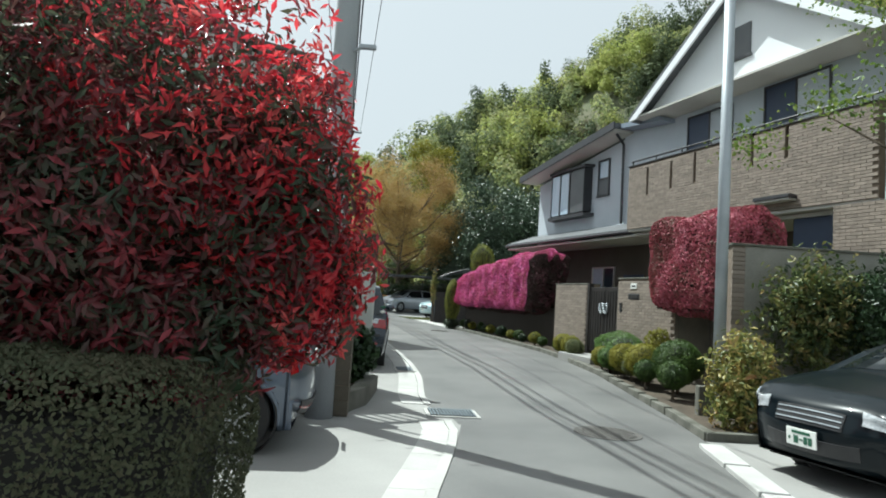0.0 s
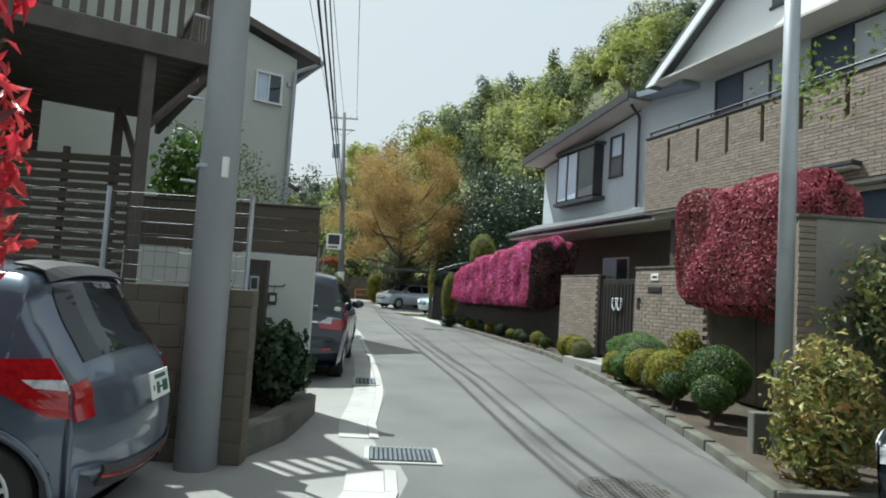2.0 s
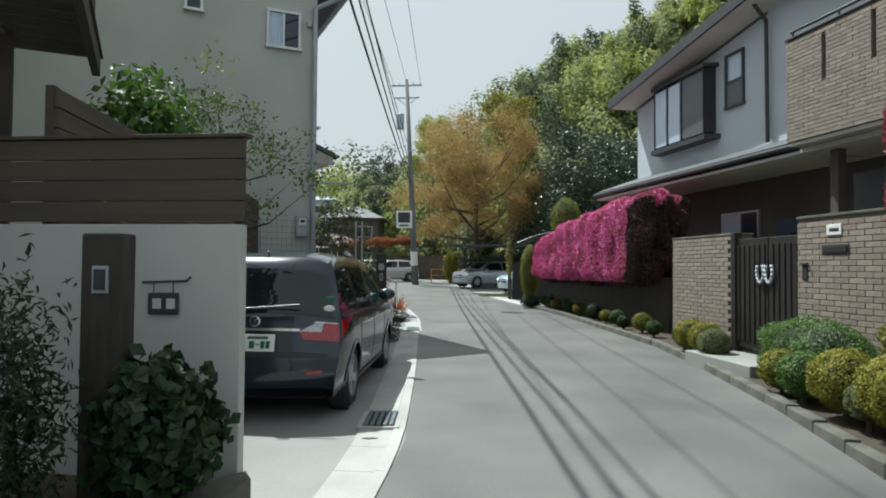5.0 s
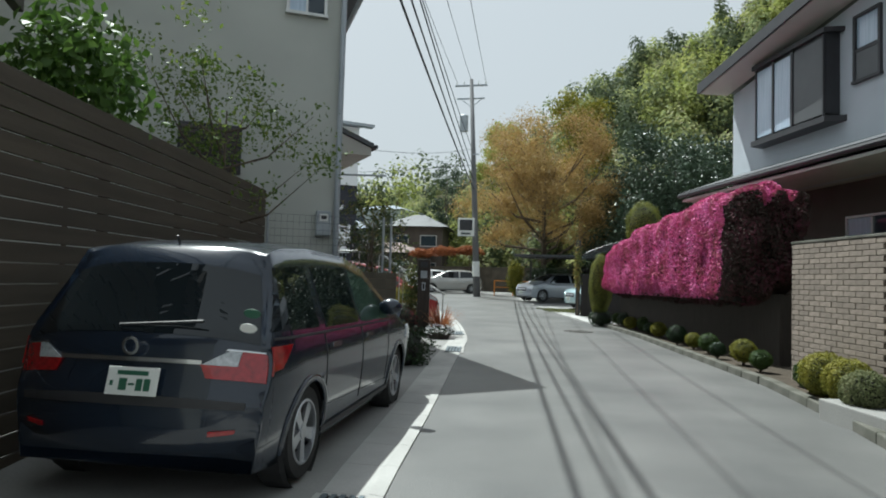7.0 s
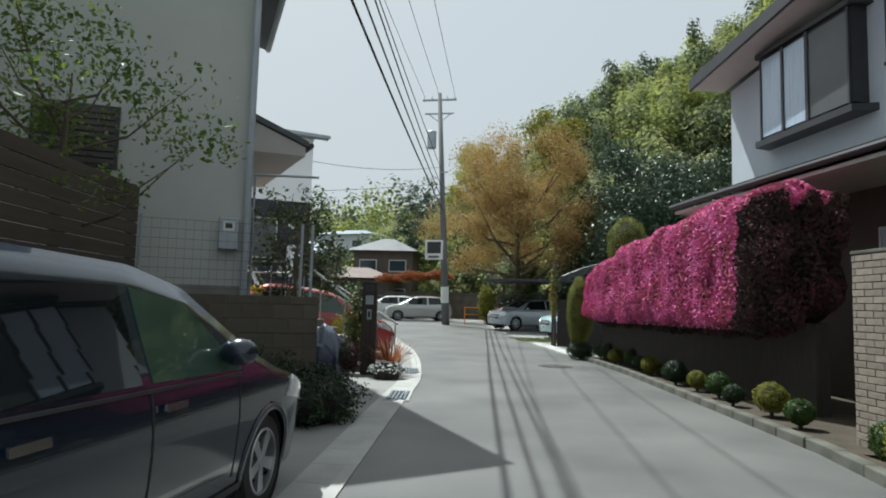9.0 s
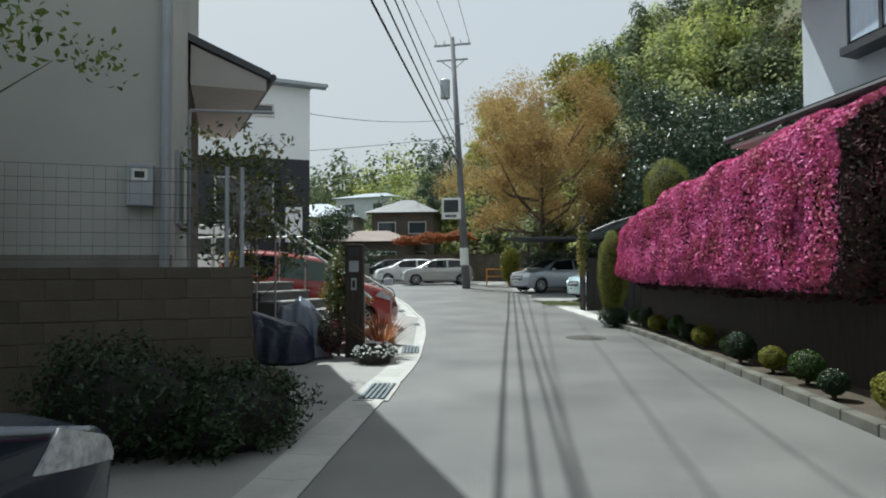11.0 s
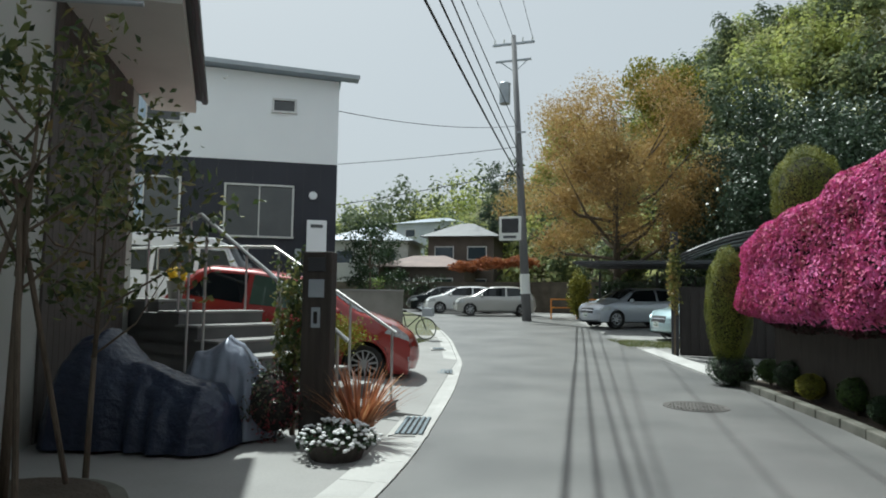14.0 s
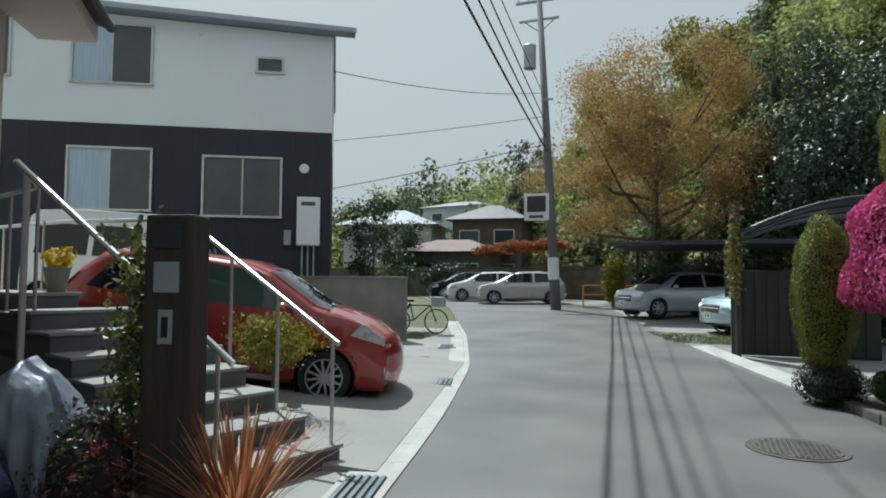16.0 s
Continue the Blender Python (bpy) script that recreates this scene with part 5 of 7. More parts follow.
def number_plate(parent, m, green=False):
    p = part("number_plate", box(-0.165, 0.165, -0.006, 0.006, -0.083, 0.083, 0.004), PLATE, parent, "white plate with green bars")
    p.matrix_basis = m
    for x0, x1, z0, z1 in ((-0.1, 0.1, 0.035, 0.06), (-0.08, -0.03, -0.055, 0.015), (-0.02, 0.02, -0.025, -0.012), (0.03, 0.07, -0.055, 0.015), (0.08, 0.12, -0.055, 0.015), (-0.14, -0.12, -0.03, 0.0)):
        part("plate_bar", box(x0, x1, -0.009, -0.006, z0, z1), PLATEG, p)
    return p


def car(name, m, body, sh, wheels, r, label, spokes=7, side_glass=(), tail_glass=None, wind=None, group="parked cars", roof=None, glass=CARGL):
    """Skin, glass, wheels and arches of one car; lamps and trim are added to what it returns."""
    t = thing(name, m, label, "car", group)
    b = part("body", sh.mesh(wheels, r * 1.22), body, t, smooth=True)
    part("underbody", box(0.25, sh.l - 0.25, -sh.w * 0.36, sh.w * 0.36, 0.17, 0.5), BLACK, t)
    for wx in wheels:
        for sgn in (-1, 1):
            hw = sh.half(wx, 0.4)
            wheel(t, wx, sgn * (hw - 0.11), r, spokes, sgn)
            lip = ring_mesh(r * 1.12, r * 1.26, -0.012, 0.02 if sgn > 0 else 0.012, 40)
            lp_ = part("arch_lip", lip, body, t, smooth=True)
            bm = bmesh.new()
            bm.from_mesh(lp_.data)
            bmesh.ops.delete(bm, geom=[v for v in bm.verts if v.co.z + 0.31 < sh.zl], context='VERTS')
            for v in bm.verts:
                v.co.y = sgn * (sh.half(wx + v.co.x, max(0.31 + v.co.z, sh.zl)) - hw) + (0.012 if v.co.y * sgn > 0 else -0.014) * sgn
            bm.to_mesh(lp_.data)
            bm.free()
            lp_.matrix_basis = pose(wx, sgn * hw, 0.31)
            wl = ring_mesh(r * 1.16, r * 1.2, -0.2, 0.0, 24)
            part("arch_liner", wl, BLACK, t).matrix_basis = pose(wx, hw - 0.02 if sgn > 0 else 0.22 - hw, 0.31)
    for q in side_glass:
        gl = q[4] if len(q) > 4 else glass
        for sd in "LR":
            part("side_window", sh.patch(sd, q[:4]), gl, t, "dark car glass")
    if tail_glass:
        part("rear_window", sh.patch('T', tail_glass, 0.006, 10, 8), glass, t)
    if wind:
        part("windscreen", sh.patch('T', wind, 0.006, 10, 8), glass, t)
    return t


def seams(t, sh, xs, z0, z1, handles=True):
    """Door joints and handles on both sides."""
    for x in xs:
        for sd in "LR":
            part("door_seam", sh.patch(sd, ((x, z0), (x + 0.012, z0), (x + 0.012, z1), (x, z1)), 0.003, 1, 8), BLACK, t)
    if handles:
        for x in xs[:-1]:
            for sd in "LR":
                part("door_handle", sh.patch(sd, ((x + 0.08, z1 - 0.12), (x + 0.28, z1 - 0.12), (x + 0.28, z1 - 0.085), (x + 0.08, z1 - 0.085)), 0.03, 4, 2), CHROME if t.name.startswith("mini") else PLASTIC, t)


def mirror(t, x, y, z, material, s=1.0):
    for sgn in (-1, 1):
        bm = bmesh.new()
        bmesh.ops.create_icosphere(bm, subdivisions=2, radius=1, matrix=Matrix.Translation((x, sgn * (y + 0.1 * s), z)) @ Matrix.Diagonal((0.075 * s, 0.12 * s, 0.085 * s, 1)))
        part("door_mirror", bm, material, t, smooth=True)


# dark graphite minivan, seen from behind
MV = Shell([(0.06, 0.3), (0.0, 0.42), (0.0, 0.6), (0.06, 0.76), (0.1, 0.98), (0.24, 1.2), (0.4, 1.48), (0.5, 1.575), (0.75, 1.62), (1.3, 1.645), (2.2, 1.61), (2.7, 1.5), (3.45, 1.08), (3.7, 0.98), (4.3, 0.84), (4.52, 0.68), (4.58, 0.45), (4.52, 0.26)], 4.58, 1.8, 0.98, 1.26, plan=0.14, end=0.7)
van = car("minivan", pose(-1.73, 3.82, 0, 0, 0, 93.6), P_GUN, MV, (0.82, 3.57), 0.315, "dark graphite minivan parked facing away, tail lamps unlit", 5,
          side_glass=(((0.2, 1.04), (1.05, 1.02), (1.08, 1.46), (0.4, 1.43)), ((1.2, 1.01), (2.05, 1.0), (2.05, 1.46), (1.22, 1.46)), ((2.14, 1.0), (3.1, 0.98), (2.62, 1.38), (2.14, 1.45), GREENGL)),
          tail_glass=None, wind=(0.62, 0.78, -0.86, 0.86))
k_ = [float(np.interp(z, MV.z[:200], MV.s[:200])) for z in (1.0, 1.02, 1.45)]
part("rear_window", MV.patch('T', ((k_[1], -0.97), (k_[2], -0.95), (k_[2], 0.95), (k_[1], 0.97)), 0.006, 10, 12), CARGL, van, "tinted rear window")
seams(van, MV, (1.13, 2.1, 3.05), 0.34, 0.98)
mirror(van, 2.88, 0.85, 1.1, P_GUN)
for sd, sg in (("L", 1), ("R", -1)):
    part("tail_lamp", MV.patch(sd, ((0.03, 0.775), (0.34, 0.81), (0.5, 0.95), (0.07, 0.95)), 0.012, 10, 4), REDL, van, "red tail lamp")
    sa, sb, sc = (float(np.interp(z, MV.z[:200], MV.s[:200])) for z in (0.775, 0.85, 0.945))
    part("tail_lamp_inner", MV.patch('T', ((sa, sg * 0.6), (sb, sg * 0.55), (sb, sg * 0.995), (sa, sg * 0.995)), 0.014, 4, 8), REDL, van)
    part("reverse_lamp", MV.patch('T', ((sb, sg * 0.56), (sc, sg * 0.76), (sc, sg * 0.83), (sb, sg * 0.8)), 0.015, 4, 8), CLEARL, van, "clear reversing lamp")
    part("tail_lamp_outer", MV.patch('T', ((sb, sg * 0.805), (sc, sg * 0.835), (sc, sg * 0.995), (sb, sg * 0.995)), 0.014, 4, 8), REDL, van)
    part("lamp_chrome", MV.patch('T', ((sc - 0.0005, sg * 0.72), (sc + 0.0015, sg * 0.74), (sc + 0.0015, sg * 0.99), (sc - 0.0005, sg * 0.99)), 0.017, 2, 8), CHROME, van)
    part("sill_trim", MV.patch(sd, ((1.15, 0.235), (3.2, 0.235), (3.2, 0.275), (1.15, 0.275)), 0.014, 10, 2), PLASTIC, van)
    part("window_trim", MV.patch(sd, ((0.3, 0.985), (3.1, 0.945), (3.1, 0.96), (0.3, 1.0)), 0.01, 16, 1), PLASTIC, van)
    part("headlamp", MV.patch(sd, ((3.85, 0.72), (4.42, 0.62), (4.34, 0.74), (3.98, 0.86)), 0.012, 8, 4), CLEARL, van, "clear headlamp")
    part("bumper_reflector", MV.patch('T', (0.021, 0.027, sg * 0.68, sg * 0.86), 0.01, 3, 6), REDL, van)
se, sf_ = (float(np.interp(z, MV.z[:200], MV.s[:200])) for z in (0.85, 0.874))
part("tailgate_trim", MV.patch('T', (se, sf_, -0.56, 0.56), 0.016, 3, 12), CHROME, van, "chrome tailgate strip")
part("bumper_step", MV.patch('T', (0.052, 0.062, -0.9, 0.9), 0.012, 3, 12), PLASTIC, van)
bm = ring_mesh(0.04, 0.055, -0.008, 0.008, 20)
part("badge_ring", bm, CHROME, van).matrix_basis = pose(0.04, -0.04, 0.945, 0, 0, 90)
number_plate(van, pose(0.015, -0.08, 0.74, -14, 0, -90))
part("wiper", tube([(0.13, 0.1, 1.06), (0.13, -0.45, 1.1)], 0.01, 6), PLASTIC, van)
part("antenna", tube([(0.62, 0, 1.54), (0.55, 0, 1.64)], 0.008, 6), PLASTIC, van)
for k in range(2):
    bm = rod((0, 0, 0), (0.004, 0, 0), 0.045, 0.045, 20)
    part("sticker", bm, PLATE if k == 0 else PLATEG, van).matrix_basis = pose(0.105 + k * 0.045, -0.75, 1.07 + k * 0.085, 0, -28, 0) @ Matrix.Diagonal((1, 1.2, 0.7, 1))

# blue-grey hatchback behind the red hedge
HB = Shell([(0.08, 0.28), (0.0, 0.4), (0.0, 0.66), (0.06, 0.86), (0.16, 1.0), (0.3, 1.2), (0.42, 1.42), (0.5, 1.47), (1.3, 1.53), (2.1, 1.49), (2.5, 1.38), (3.1, 1.03), (3.8, 0.86), (4.05, 0.66), (4.1, 0.42), (4.04, 0.25)], 4.1, 1.69, 0.95, 1.22, plan=0.22, end=0.75)
hb = car("hatchback", pose(-1.4, -1.6, -0.15, 0, 0, 185) @ Matrix.Scale(1.06, 4), P_SILV, HB, (0.64, 3.25), 0.31, "blue-grey hatchback parked behind a red hedge", 10,
         side_glass=(((0.62, 1.04), (1.3, 0.98), (1.32, 1.4), (0.86, 1.34)), ((1.4, 0.98), (2.7, 0.96), (2.35, 1.34), (1.42, 1.4))), wind=(0.6, 0.74, -0.86, 0.86))
k_ = [float(np.interp(z, HB.z[:200], HB.s[:200])) for z in (1.02, 1.4)]
part("rear_window", HB.patch('T', ((k_[0], -0.8), (k_[1], -0.78), (k_[1], 0.78), (k_[0], 0.8)), 0.006, 10, 8), CARGL, hb)
part("spoiler", HB.patch('T', (k_[1] + 0.005, k_[1] + 0.05, -0.85, 0.85), 0.035, 3, 12), PLASTIC, hb)
seams(hb, HB, (1.36, 2.72), 0.34, 0.95)
mirror(hb, 2.75, 0.83, 1.0, P_SILV)
for sd, sg in (("L", 1), ("R", -1)):
    part("tail_lamp", HB.patch(sd, ((0.05, 0.7), (0.3, 0.73), (0.78, 1.0), (0.12, 1.02)), 0.012, 10, 6), REDL, hb, "red boomerang tail lamp")
    part("lamp_clear", HB.patch(sd, ((0.06, 0.84), (0.36, 0.87), (0.42, 0.91), (0.08, 0.91)), 0.018, 8, 3), CLEARL, hb)
    sa, sb = (float(np.interp(z, HB.z[:200], HB.s[:200])) for z in (0.74, 0.95))
    part("tail_lamp_inner", HB.patch('T', (sa, sb, sg * 0.86, sg * 0.995), 0.014, 5, 6), REDL, hb)
part("diffuser", HB.patch('T', (0.0, 0.03, -0.8, 0.8), 0.016, 4, 12), PLASTIC, hb)
part("diffuser_line", HB.patch('T', (0.014, 0.017, -0.82, 0.82), 0.022, 2, 12), REDL, hb, "orange-red bumper line")
part("fuel_flap", HB.patch("L", ((0.6, 0.74), (0.78, 0.74), (0.78, 0.9), (0.6, 0.9)), 0.004, 4, 4), P_SILV, hb)
number_plate(hb, pose(0.0, 0, 0.8, -12, 0, -90))

# black saloon nosing out of the parking bay
BS = Shell([(0.05, 0.3), (0.0, 0.5), (0.04, 0.9), (0.35, 1.0), (0.7, 1.06), (1.3, 1.42), (1.8, 1.48), (2.4, 1.46), (2.9, 1.3), (3.4, 1.06), (3.7, 1.01), (4.25, 0.91), (4.47, 0.78), (4.55, 0.55), (4.48, 0.25)], 4.55, 1.72, 0.95, 1.2, plan=0.2, end=0.7)
bs = car("saloon", pose(7.72, -1.2, -0.15, 0, 0, 197), P_BLACK, BS, (0.85, 3.55), 0.31, "black saloon car parked nose to the lane", 7,
         side_glass=(((0.95, 1.0), (1.9, 0.99), (1.9, 1.38), (1.35, 1.36)), ((2.0, 0.99), (3.1, 0.98), (2.7, 1.3), (2.0, 1.38))), wind=(0.56, 0.7, -0.84, 0.84))
seams(bs, BS, (1.95, 3.0), 0.34, 0.95)
mirror(bs, 2.95, 0.84, 1.0, P_BLACK)
for sd, sg in (("L", 1), ("R", -1)):
    part("headlamp", BS.patch(sd, ((3.98, 0.74), (4.4, 0.64), (4.36, 0.8), (4.05, 0.88)), 0.012, 8, 4), CLEARL, bs, "clear headlamp")
    sa, sb = (1 - float(np.interp(z, BS.z[::-1][:120], 1 - BS.s[::-1][:120])) for z in (0.8, 0.68))
    part("headlamp_front", BS.patch('T', (sa, sb, sg * 0.7, sg * 0.98), 0.014, 5, 6), CLEARL, bs)
sa, sb, sc = (1 - float(np.interp(z, BS.z[::-1][:120], 1 - BS.s[::-1][:120])) for z in (0.74, 0.58, 0.32))
part("grille", BS.patch('T', (sa, sb, -0.5, 0.5), 0.01, 4, 10), PLASTIC, bs)
for k in range(3):
    f = sa + (sb - sa) * (0.15 + 0.3 * k)
    part("grille_bar", BS.patch('T', (f, f + (sb - sa) * 0.07, -0.48, 0.48), 0.018, 2, 10), STEEL, bs, "bright grille bar")
part("lower_intake", BS.patch('T', (sb + (sc - sb) * 0.5, sc, -0.7, 0.7), 0.01, 3, 10), PLASTIC, bs)
number_plate(bs, pose(4.575, 0, 0.45, 4, 0, 90))

# red compact in the drive
RC = Shell([(0.06, 0.3), (0.0, 0.45), (0.02, 0.75), (0.12, 0.98), (0.34, 1.25), (0.58, 1.46), (0.8, 1.54), (1.5, 1.56), (2.25, 1.52), (2.6, 1.42), (3.15, 1.1), (3.4, 1.05), (3.75, 0.96), (4.02, 0.8), (4.13, 0.6), (4.15, 0.42), (4.1, 0.24)], 4.15, 1.69, 0.97, 1.24, plan=0.2, end=0.7)
rc = car("compact_car", pose(-7.68, 18.95, 0.36, 0, 5.6, 22.5) @ Matrix.Scale(1.06, 4), P_RED, RC, (0.68, 3.3), 0.3, "glossy red compact car parked in a drive", 12,
         side_glass=(((0.55, 1.05), (1.4, 1.01), (1.42, 1.44), (0.85, 1.42)), ((1.5, 1.01), (2.9, 1.0), (2.42, 1.4), (1.5, 1.45), GREENGL)), wind=(0.6, 0.75, -0.86, 0.86))
seams(rc, RC, (1.45, 2.82), 0.32, 0.98)
mirror(rc, 2.8, 0.84, 1.02, P_RED)
for sd, sg in (("L", 1), ("R", -1)):
    part("headlamp", RC.patch(sd, ((3.55, 0.8), (4.0, 0.7), (3.93, 0.84), (3.66, 0.93)), 0.014, 8, 4), CLEARL, rc, "clear almond headlamp")
    part("tail_lamp", RC.patch(sd, ((0.06, 0.85), (0.22, 0.85), (0.4, 1.2), (0.26, 1.2)), 0.012, 5, 5), REDL, rc)
    part("fog_lamp", RC.patch(sd, ((3.95, 0.4), (4.08, 0.38), (4.08, 0.46), (3.95, 0.48)), 0.01, 3, 3), CLEARL, rc)
    part("sill_trim", RC.patch(sd, ((1.0, 0.22), (2.8, 0.22), (2.8, 0.27), (1.0, 0.27)), 0.01, 8, 2), CHROME, rc)

# white cab-over van further in
WV = Shell([(0.04, 0.35), (0.0, 0.6), (0.03, 1.2), (0.12, 1.75), (0.35, 1.93), (1.0, 1.97), (2.6, 1.95), (3.0, 1.82), (3.4, 1.2), (3.6, 1.0), (3.68, 0.6), (3.62, 0.3)], 3.68, 1.62, 1.05, 1.35, plan=0.1, end=0.35)
wv_ = car("white_van", pose(-11.6, 21.4, 0.85, 0, 3, 20), P_WHITE, WV, (0.6, 3.0), 0.29, "white cab-over van parked behind a red car", 6,
          side_glass=(((0.4, 1.12), (1.35, 1.12), (1.35, 1.66), (0.45, 1.66)), ((1.45, 1.12), (2.3, 1.12), (2.3, 1.66), (1.45, 1.66)), ((2.4, 1.12), (3.2, 1.08), (2.92, 1.64), (2.4, 1.66))), wind=(0.66, 0.82, -0.85, 0.85))

# car park on the far side
G1 = Shell([(0.06, 0.3), (0.0, 0.5), (0.04, 0.9), (0.3, 1.25), (0.55, 1.47), (1.3, 1.55), (2.3, 1.52), (2.8, 1.38), (3.4, 1.05), (4.1, 0.88), (4.3, 0.68), (4.36, 0.45), (4.3, 0.25)], 4.36, 1.78, 0.97, 1.25)
SG = (((0.6, 1.05), (1.6, 1.0), (1.6, 1.44), (0.85, 1.42)), ((1.7, 1.0), (3.05, 0.99), (2.6, 1.4), (1.7, 1.45)))
for nm, x, y, a, pm, lab in (("family_hatchback", 1.05, 38.4, 217, P_BENZ, "silver-blue family hatchback under a carport"), ("small_car", 4.1, 33.3, 207, P_AQUA, "pale aqua car nose-out beside a carport post"), ("compact_hatchback", -5.9, 44.0, 200, P_CHAMP, "silver compact hatchback parked behind a pole"), ("white_saloon", -8.5, 46.6, 204, P_WHITE, "white low-nosed car in a car park"), ("dark_wagon", -10.6, 49.2, 206, P_BLACK, "dark boxy wagon in a car park"), ("blue_car", -22.5, 54, 20, P_SILV, "small blue car half hidden by a wall")):
    t_ = car(nm, pose(x, y, ground_z(y), 0, 0, a), pm, G1, (0.8, 3.5), 0.31, lab, 7, side_glass=SG, wind=(0.58, 0.73, -0.86, 0.86))
    for sd, sg in (("L", 1), ("R", -1)):
        part("headlamp", G1.patch(sd, ((3.75, 0.68), (4.2, 0.6), (4.14, 0.74), (3.85, 0.84)), 0.012, 6, 4), CLEARL, t_)
    sa, sb = (1 - float(np.interp(z, G1.z[::-1][:120], 1 - G1.s[::-1][:120])) for z in (0.72, 0.52))
    part("grille", G1.patch('T', (sa, sb, -0.55, 0.55), 0.01, 4, 10), PLASTIC, t_)
    part("grille_bar", G1.patch('T', ((sa * 0.6 + sb * 0.4), (sa * 0.45 + sb * 0.55), -0.55, 0.55), 0.02, 2, 10), CHROME, t_)
    mirror(t_, 2.9, 0.87, 1.02, pm)
    number_plate(t_, pose(4.37, 0, 0.45, 0, 0, 90))

# ---- poles and wires ----
LP = thing("utility_pole", label="thick grey concrete utility pole with small bracket lamp", category="utility pole", group="utility poles")
part("shaft", rod((-1.49, -0.47, -0.2), (-1.54, -0.5, 10.4), 0.172, 0.115, 24), POLEC, LP, smooth=True)
for z in (2.33, 4.4, 6.2):
    part("band", rod((-1.535, -0.475, z), (-1.535, -0.475, z + 0.03), 0.163 - z * 0.004, 0.163 - z * 0.004, 24), STEEL, LP)
part("lamp_arm", tube([(-1.54, -0.48, 4.42), (-1.28, -0.62, 4.5)], 0.022, 8), STEEL, LP)
part("lamp_head", box(-1.32, -1.1, -0.68, -0.6, 4.47, 4.53, 0.015), STEEL, LP)
for z in (2.2, 2.9, 3.6, 4.3):
    part("step_bolt", rod((-1.65, -0.6, z), (-1.75, -0.66, z), 0.012), STEEL, LP)
part("tag", box(-1.43, -1.38, -0.64, -0.6, 2.25, 2.42, 0.004), PLATE, LP)
part("crossarm", box(-2.5, -0.6, -0.56, -0.48, 10.0, 10.09, 0.01), STEEL, LP)
SP = thing("steel_pole", label="slim galvanised steel lamp pole at the kerb", category="lamp pole")
part("shaft", rod((4.1, 0.72, -0.2), (4.1, 0.72, 7.4), 0.088, 0.078, 20), STEEL, SP, smooth=True)
part("band", rod((4.1, 0.72, 0.72), (4.1, 0.72, 0.76), 0.092, 0.092, 20), FASCIA, SP)
FP = thing("utility_pole", label="tall utility pole with crossarms and transformer", category="utility pole", group="utility poles")
FX, FY = -5.95, 39.2
part("shaft", rod((FX + 0.55, FY, 0.2), (FX - 0.15, FY, 13.75), 0.22, 0.11, 20), POLE_BACKLIT, FP, smooth=True)
part("crossarm", box(FX - 1.15, FX + 0.85, FY - 0.06, FY + 0.04, 13.3, 13.4, 0.01), STEEL, FP)
part("crossarm", box(FX - 1.0, FX + 0.7, FY - 0.05, FY + 0.05, 12.5, 12.58, 0.01), STEEL, FP)
for k in range(5):
    part("insulator", rod((FX - 1.05 + k * 0.45, FY, 13.4), (FX - 1.05 + k * 0.45, FY, 13.62), 0.05, 0.03, 10), PLATE, FP)
for a in (-0.85, 0.6):
    part("brace", tube([(FX + a, FY, 12.58), (FX - 0.1, FY, 12.0)], 0.025, 6), STEEL, FP)
tf = part("transformer", rod((FX - 0.55, FY, 10.5), (FX - 0.55, FY, 11.45), 0.26, 0.26, 20), STEEL, FP, "grey can transformer")
part("lid", rod((FX - 0.55, FY, 11.45), (FX - 0.55, FY, 11.52), 0.28, 0.2, 20), STEEL, tf)
part("notice_band", rod((FX + 0.47, FY - 0.01, 1.6), (FX + 0.43, FY - 0.01, 2.5), 0.225, 0.222, 20), PLATE, FP)
part("step_rail", box(FX + 0.1, FX + 0.5, FY - 0.3, FY - 0.2, 9.0, 9.06), STEEL, FP)
sgn_ = thing("street_sign", label="white-framed square street sign hung from a pole", category="sign")
part("panel", box(-6.6, -5.58, 38.66, 38.72, 4.0, 5.1, 0.02), PLATE, sgn_)
part("picture", box(-6.48, -5.7, 38.645, 38.66, 4.35, 5.0, 0.01), FASCIA, sgn_)
part("writing_bar", box(-6.4, -5.8, 38.645, 38.66, 4.1, 4.22), SCREEN, sgn_)
part("arm", rod((-5.6, 38.7, 4.6), (-5.7, 39.2, 4.6), 0.03), STEEL, sgn_)


def wire(p, q, sag, r, name="overhead_wire", label="dark overhead wire strung between poles"):
    pts = []
    for k in range(13):
        t = k / 12
        c = Vector(p).lerp(Vector(q), t)
        pts.append((c.x, c.y, c.z - sag * 4 * t * (1 - t)))
    cu = bpy.data.curves.new(name, 'CURVE')
    cu.dimensions, cu.bevel_depth, cu.bevel_resolution = '3D', r, 1
    sp = cu.splines.new('POLY')
    sp.points.add(len(pts) - 1)
    for k, q_ in enumerate(pts):
        sp.points[k].co = (*q_, 1)
    cu.materials.append(BLACK)
    tagged(new(name, cu), label, "wire", "overhead wires")


wire((-1.5, -0.5, 8.0), (FX + 0.2, FY, 6.9), 0.35, 0.03)
wire((-1.4, -0.5, 8.4), (FX + 0.15, FY, 7.5), 0.3, 0.024)
wire((-1.3, -0.5, 8.75), (FX + 0.1, FY, 8.2), 0.3, 0.02)
wire((-1.6, -0.5, 9.3), (FX, FY, 9.4), 0.3, 0.016)
wire((-2.4, -0.5, 10.12), (FX - 1.05, FY, 13.6), 0.25, 0.012)
wire((-1.6, -0.5, 10.12), (FX - 0.15, FY, 13.6), 0.25, 0.012)
wire((-0.7, -0.5, 10.12), (FX + 0.75, FY, 13.6), 0.25, 0.012)
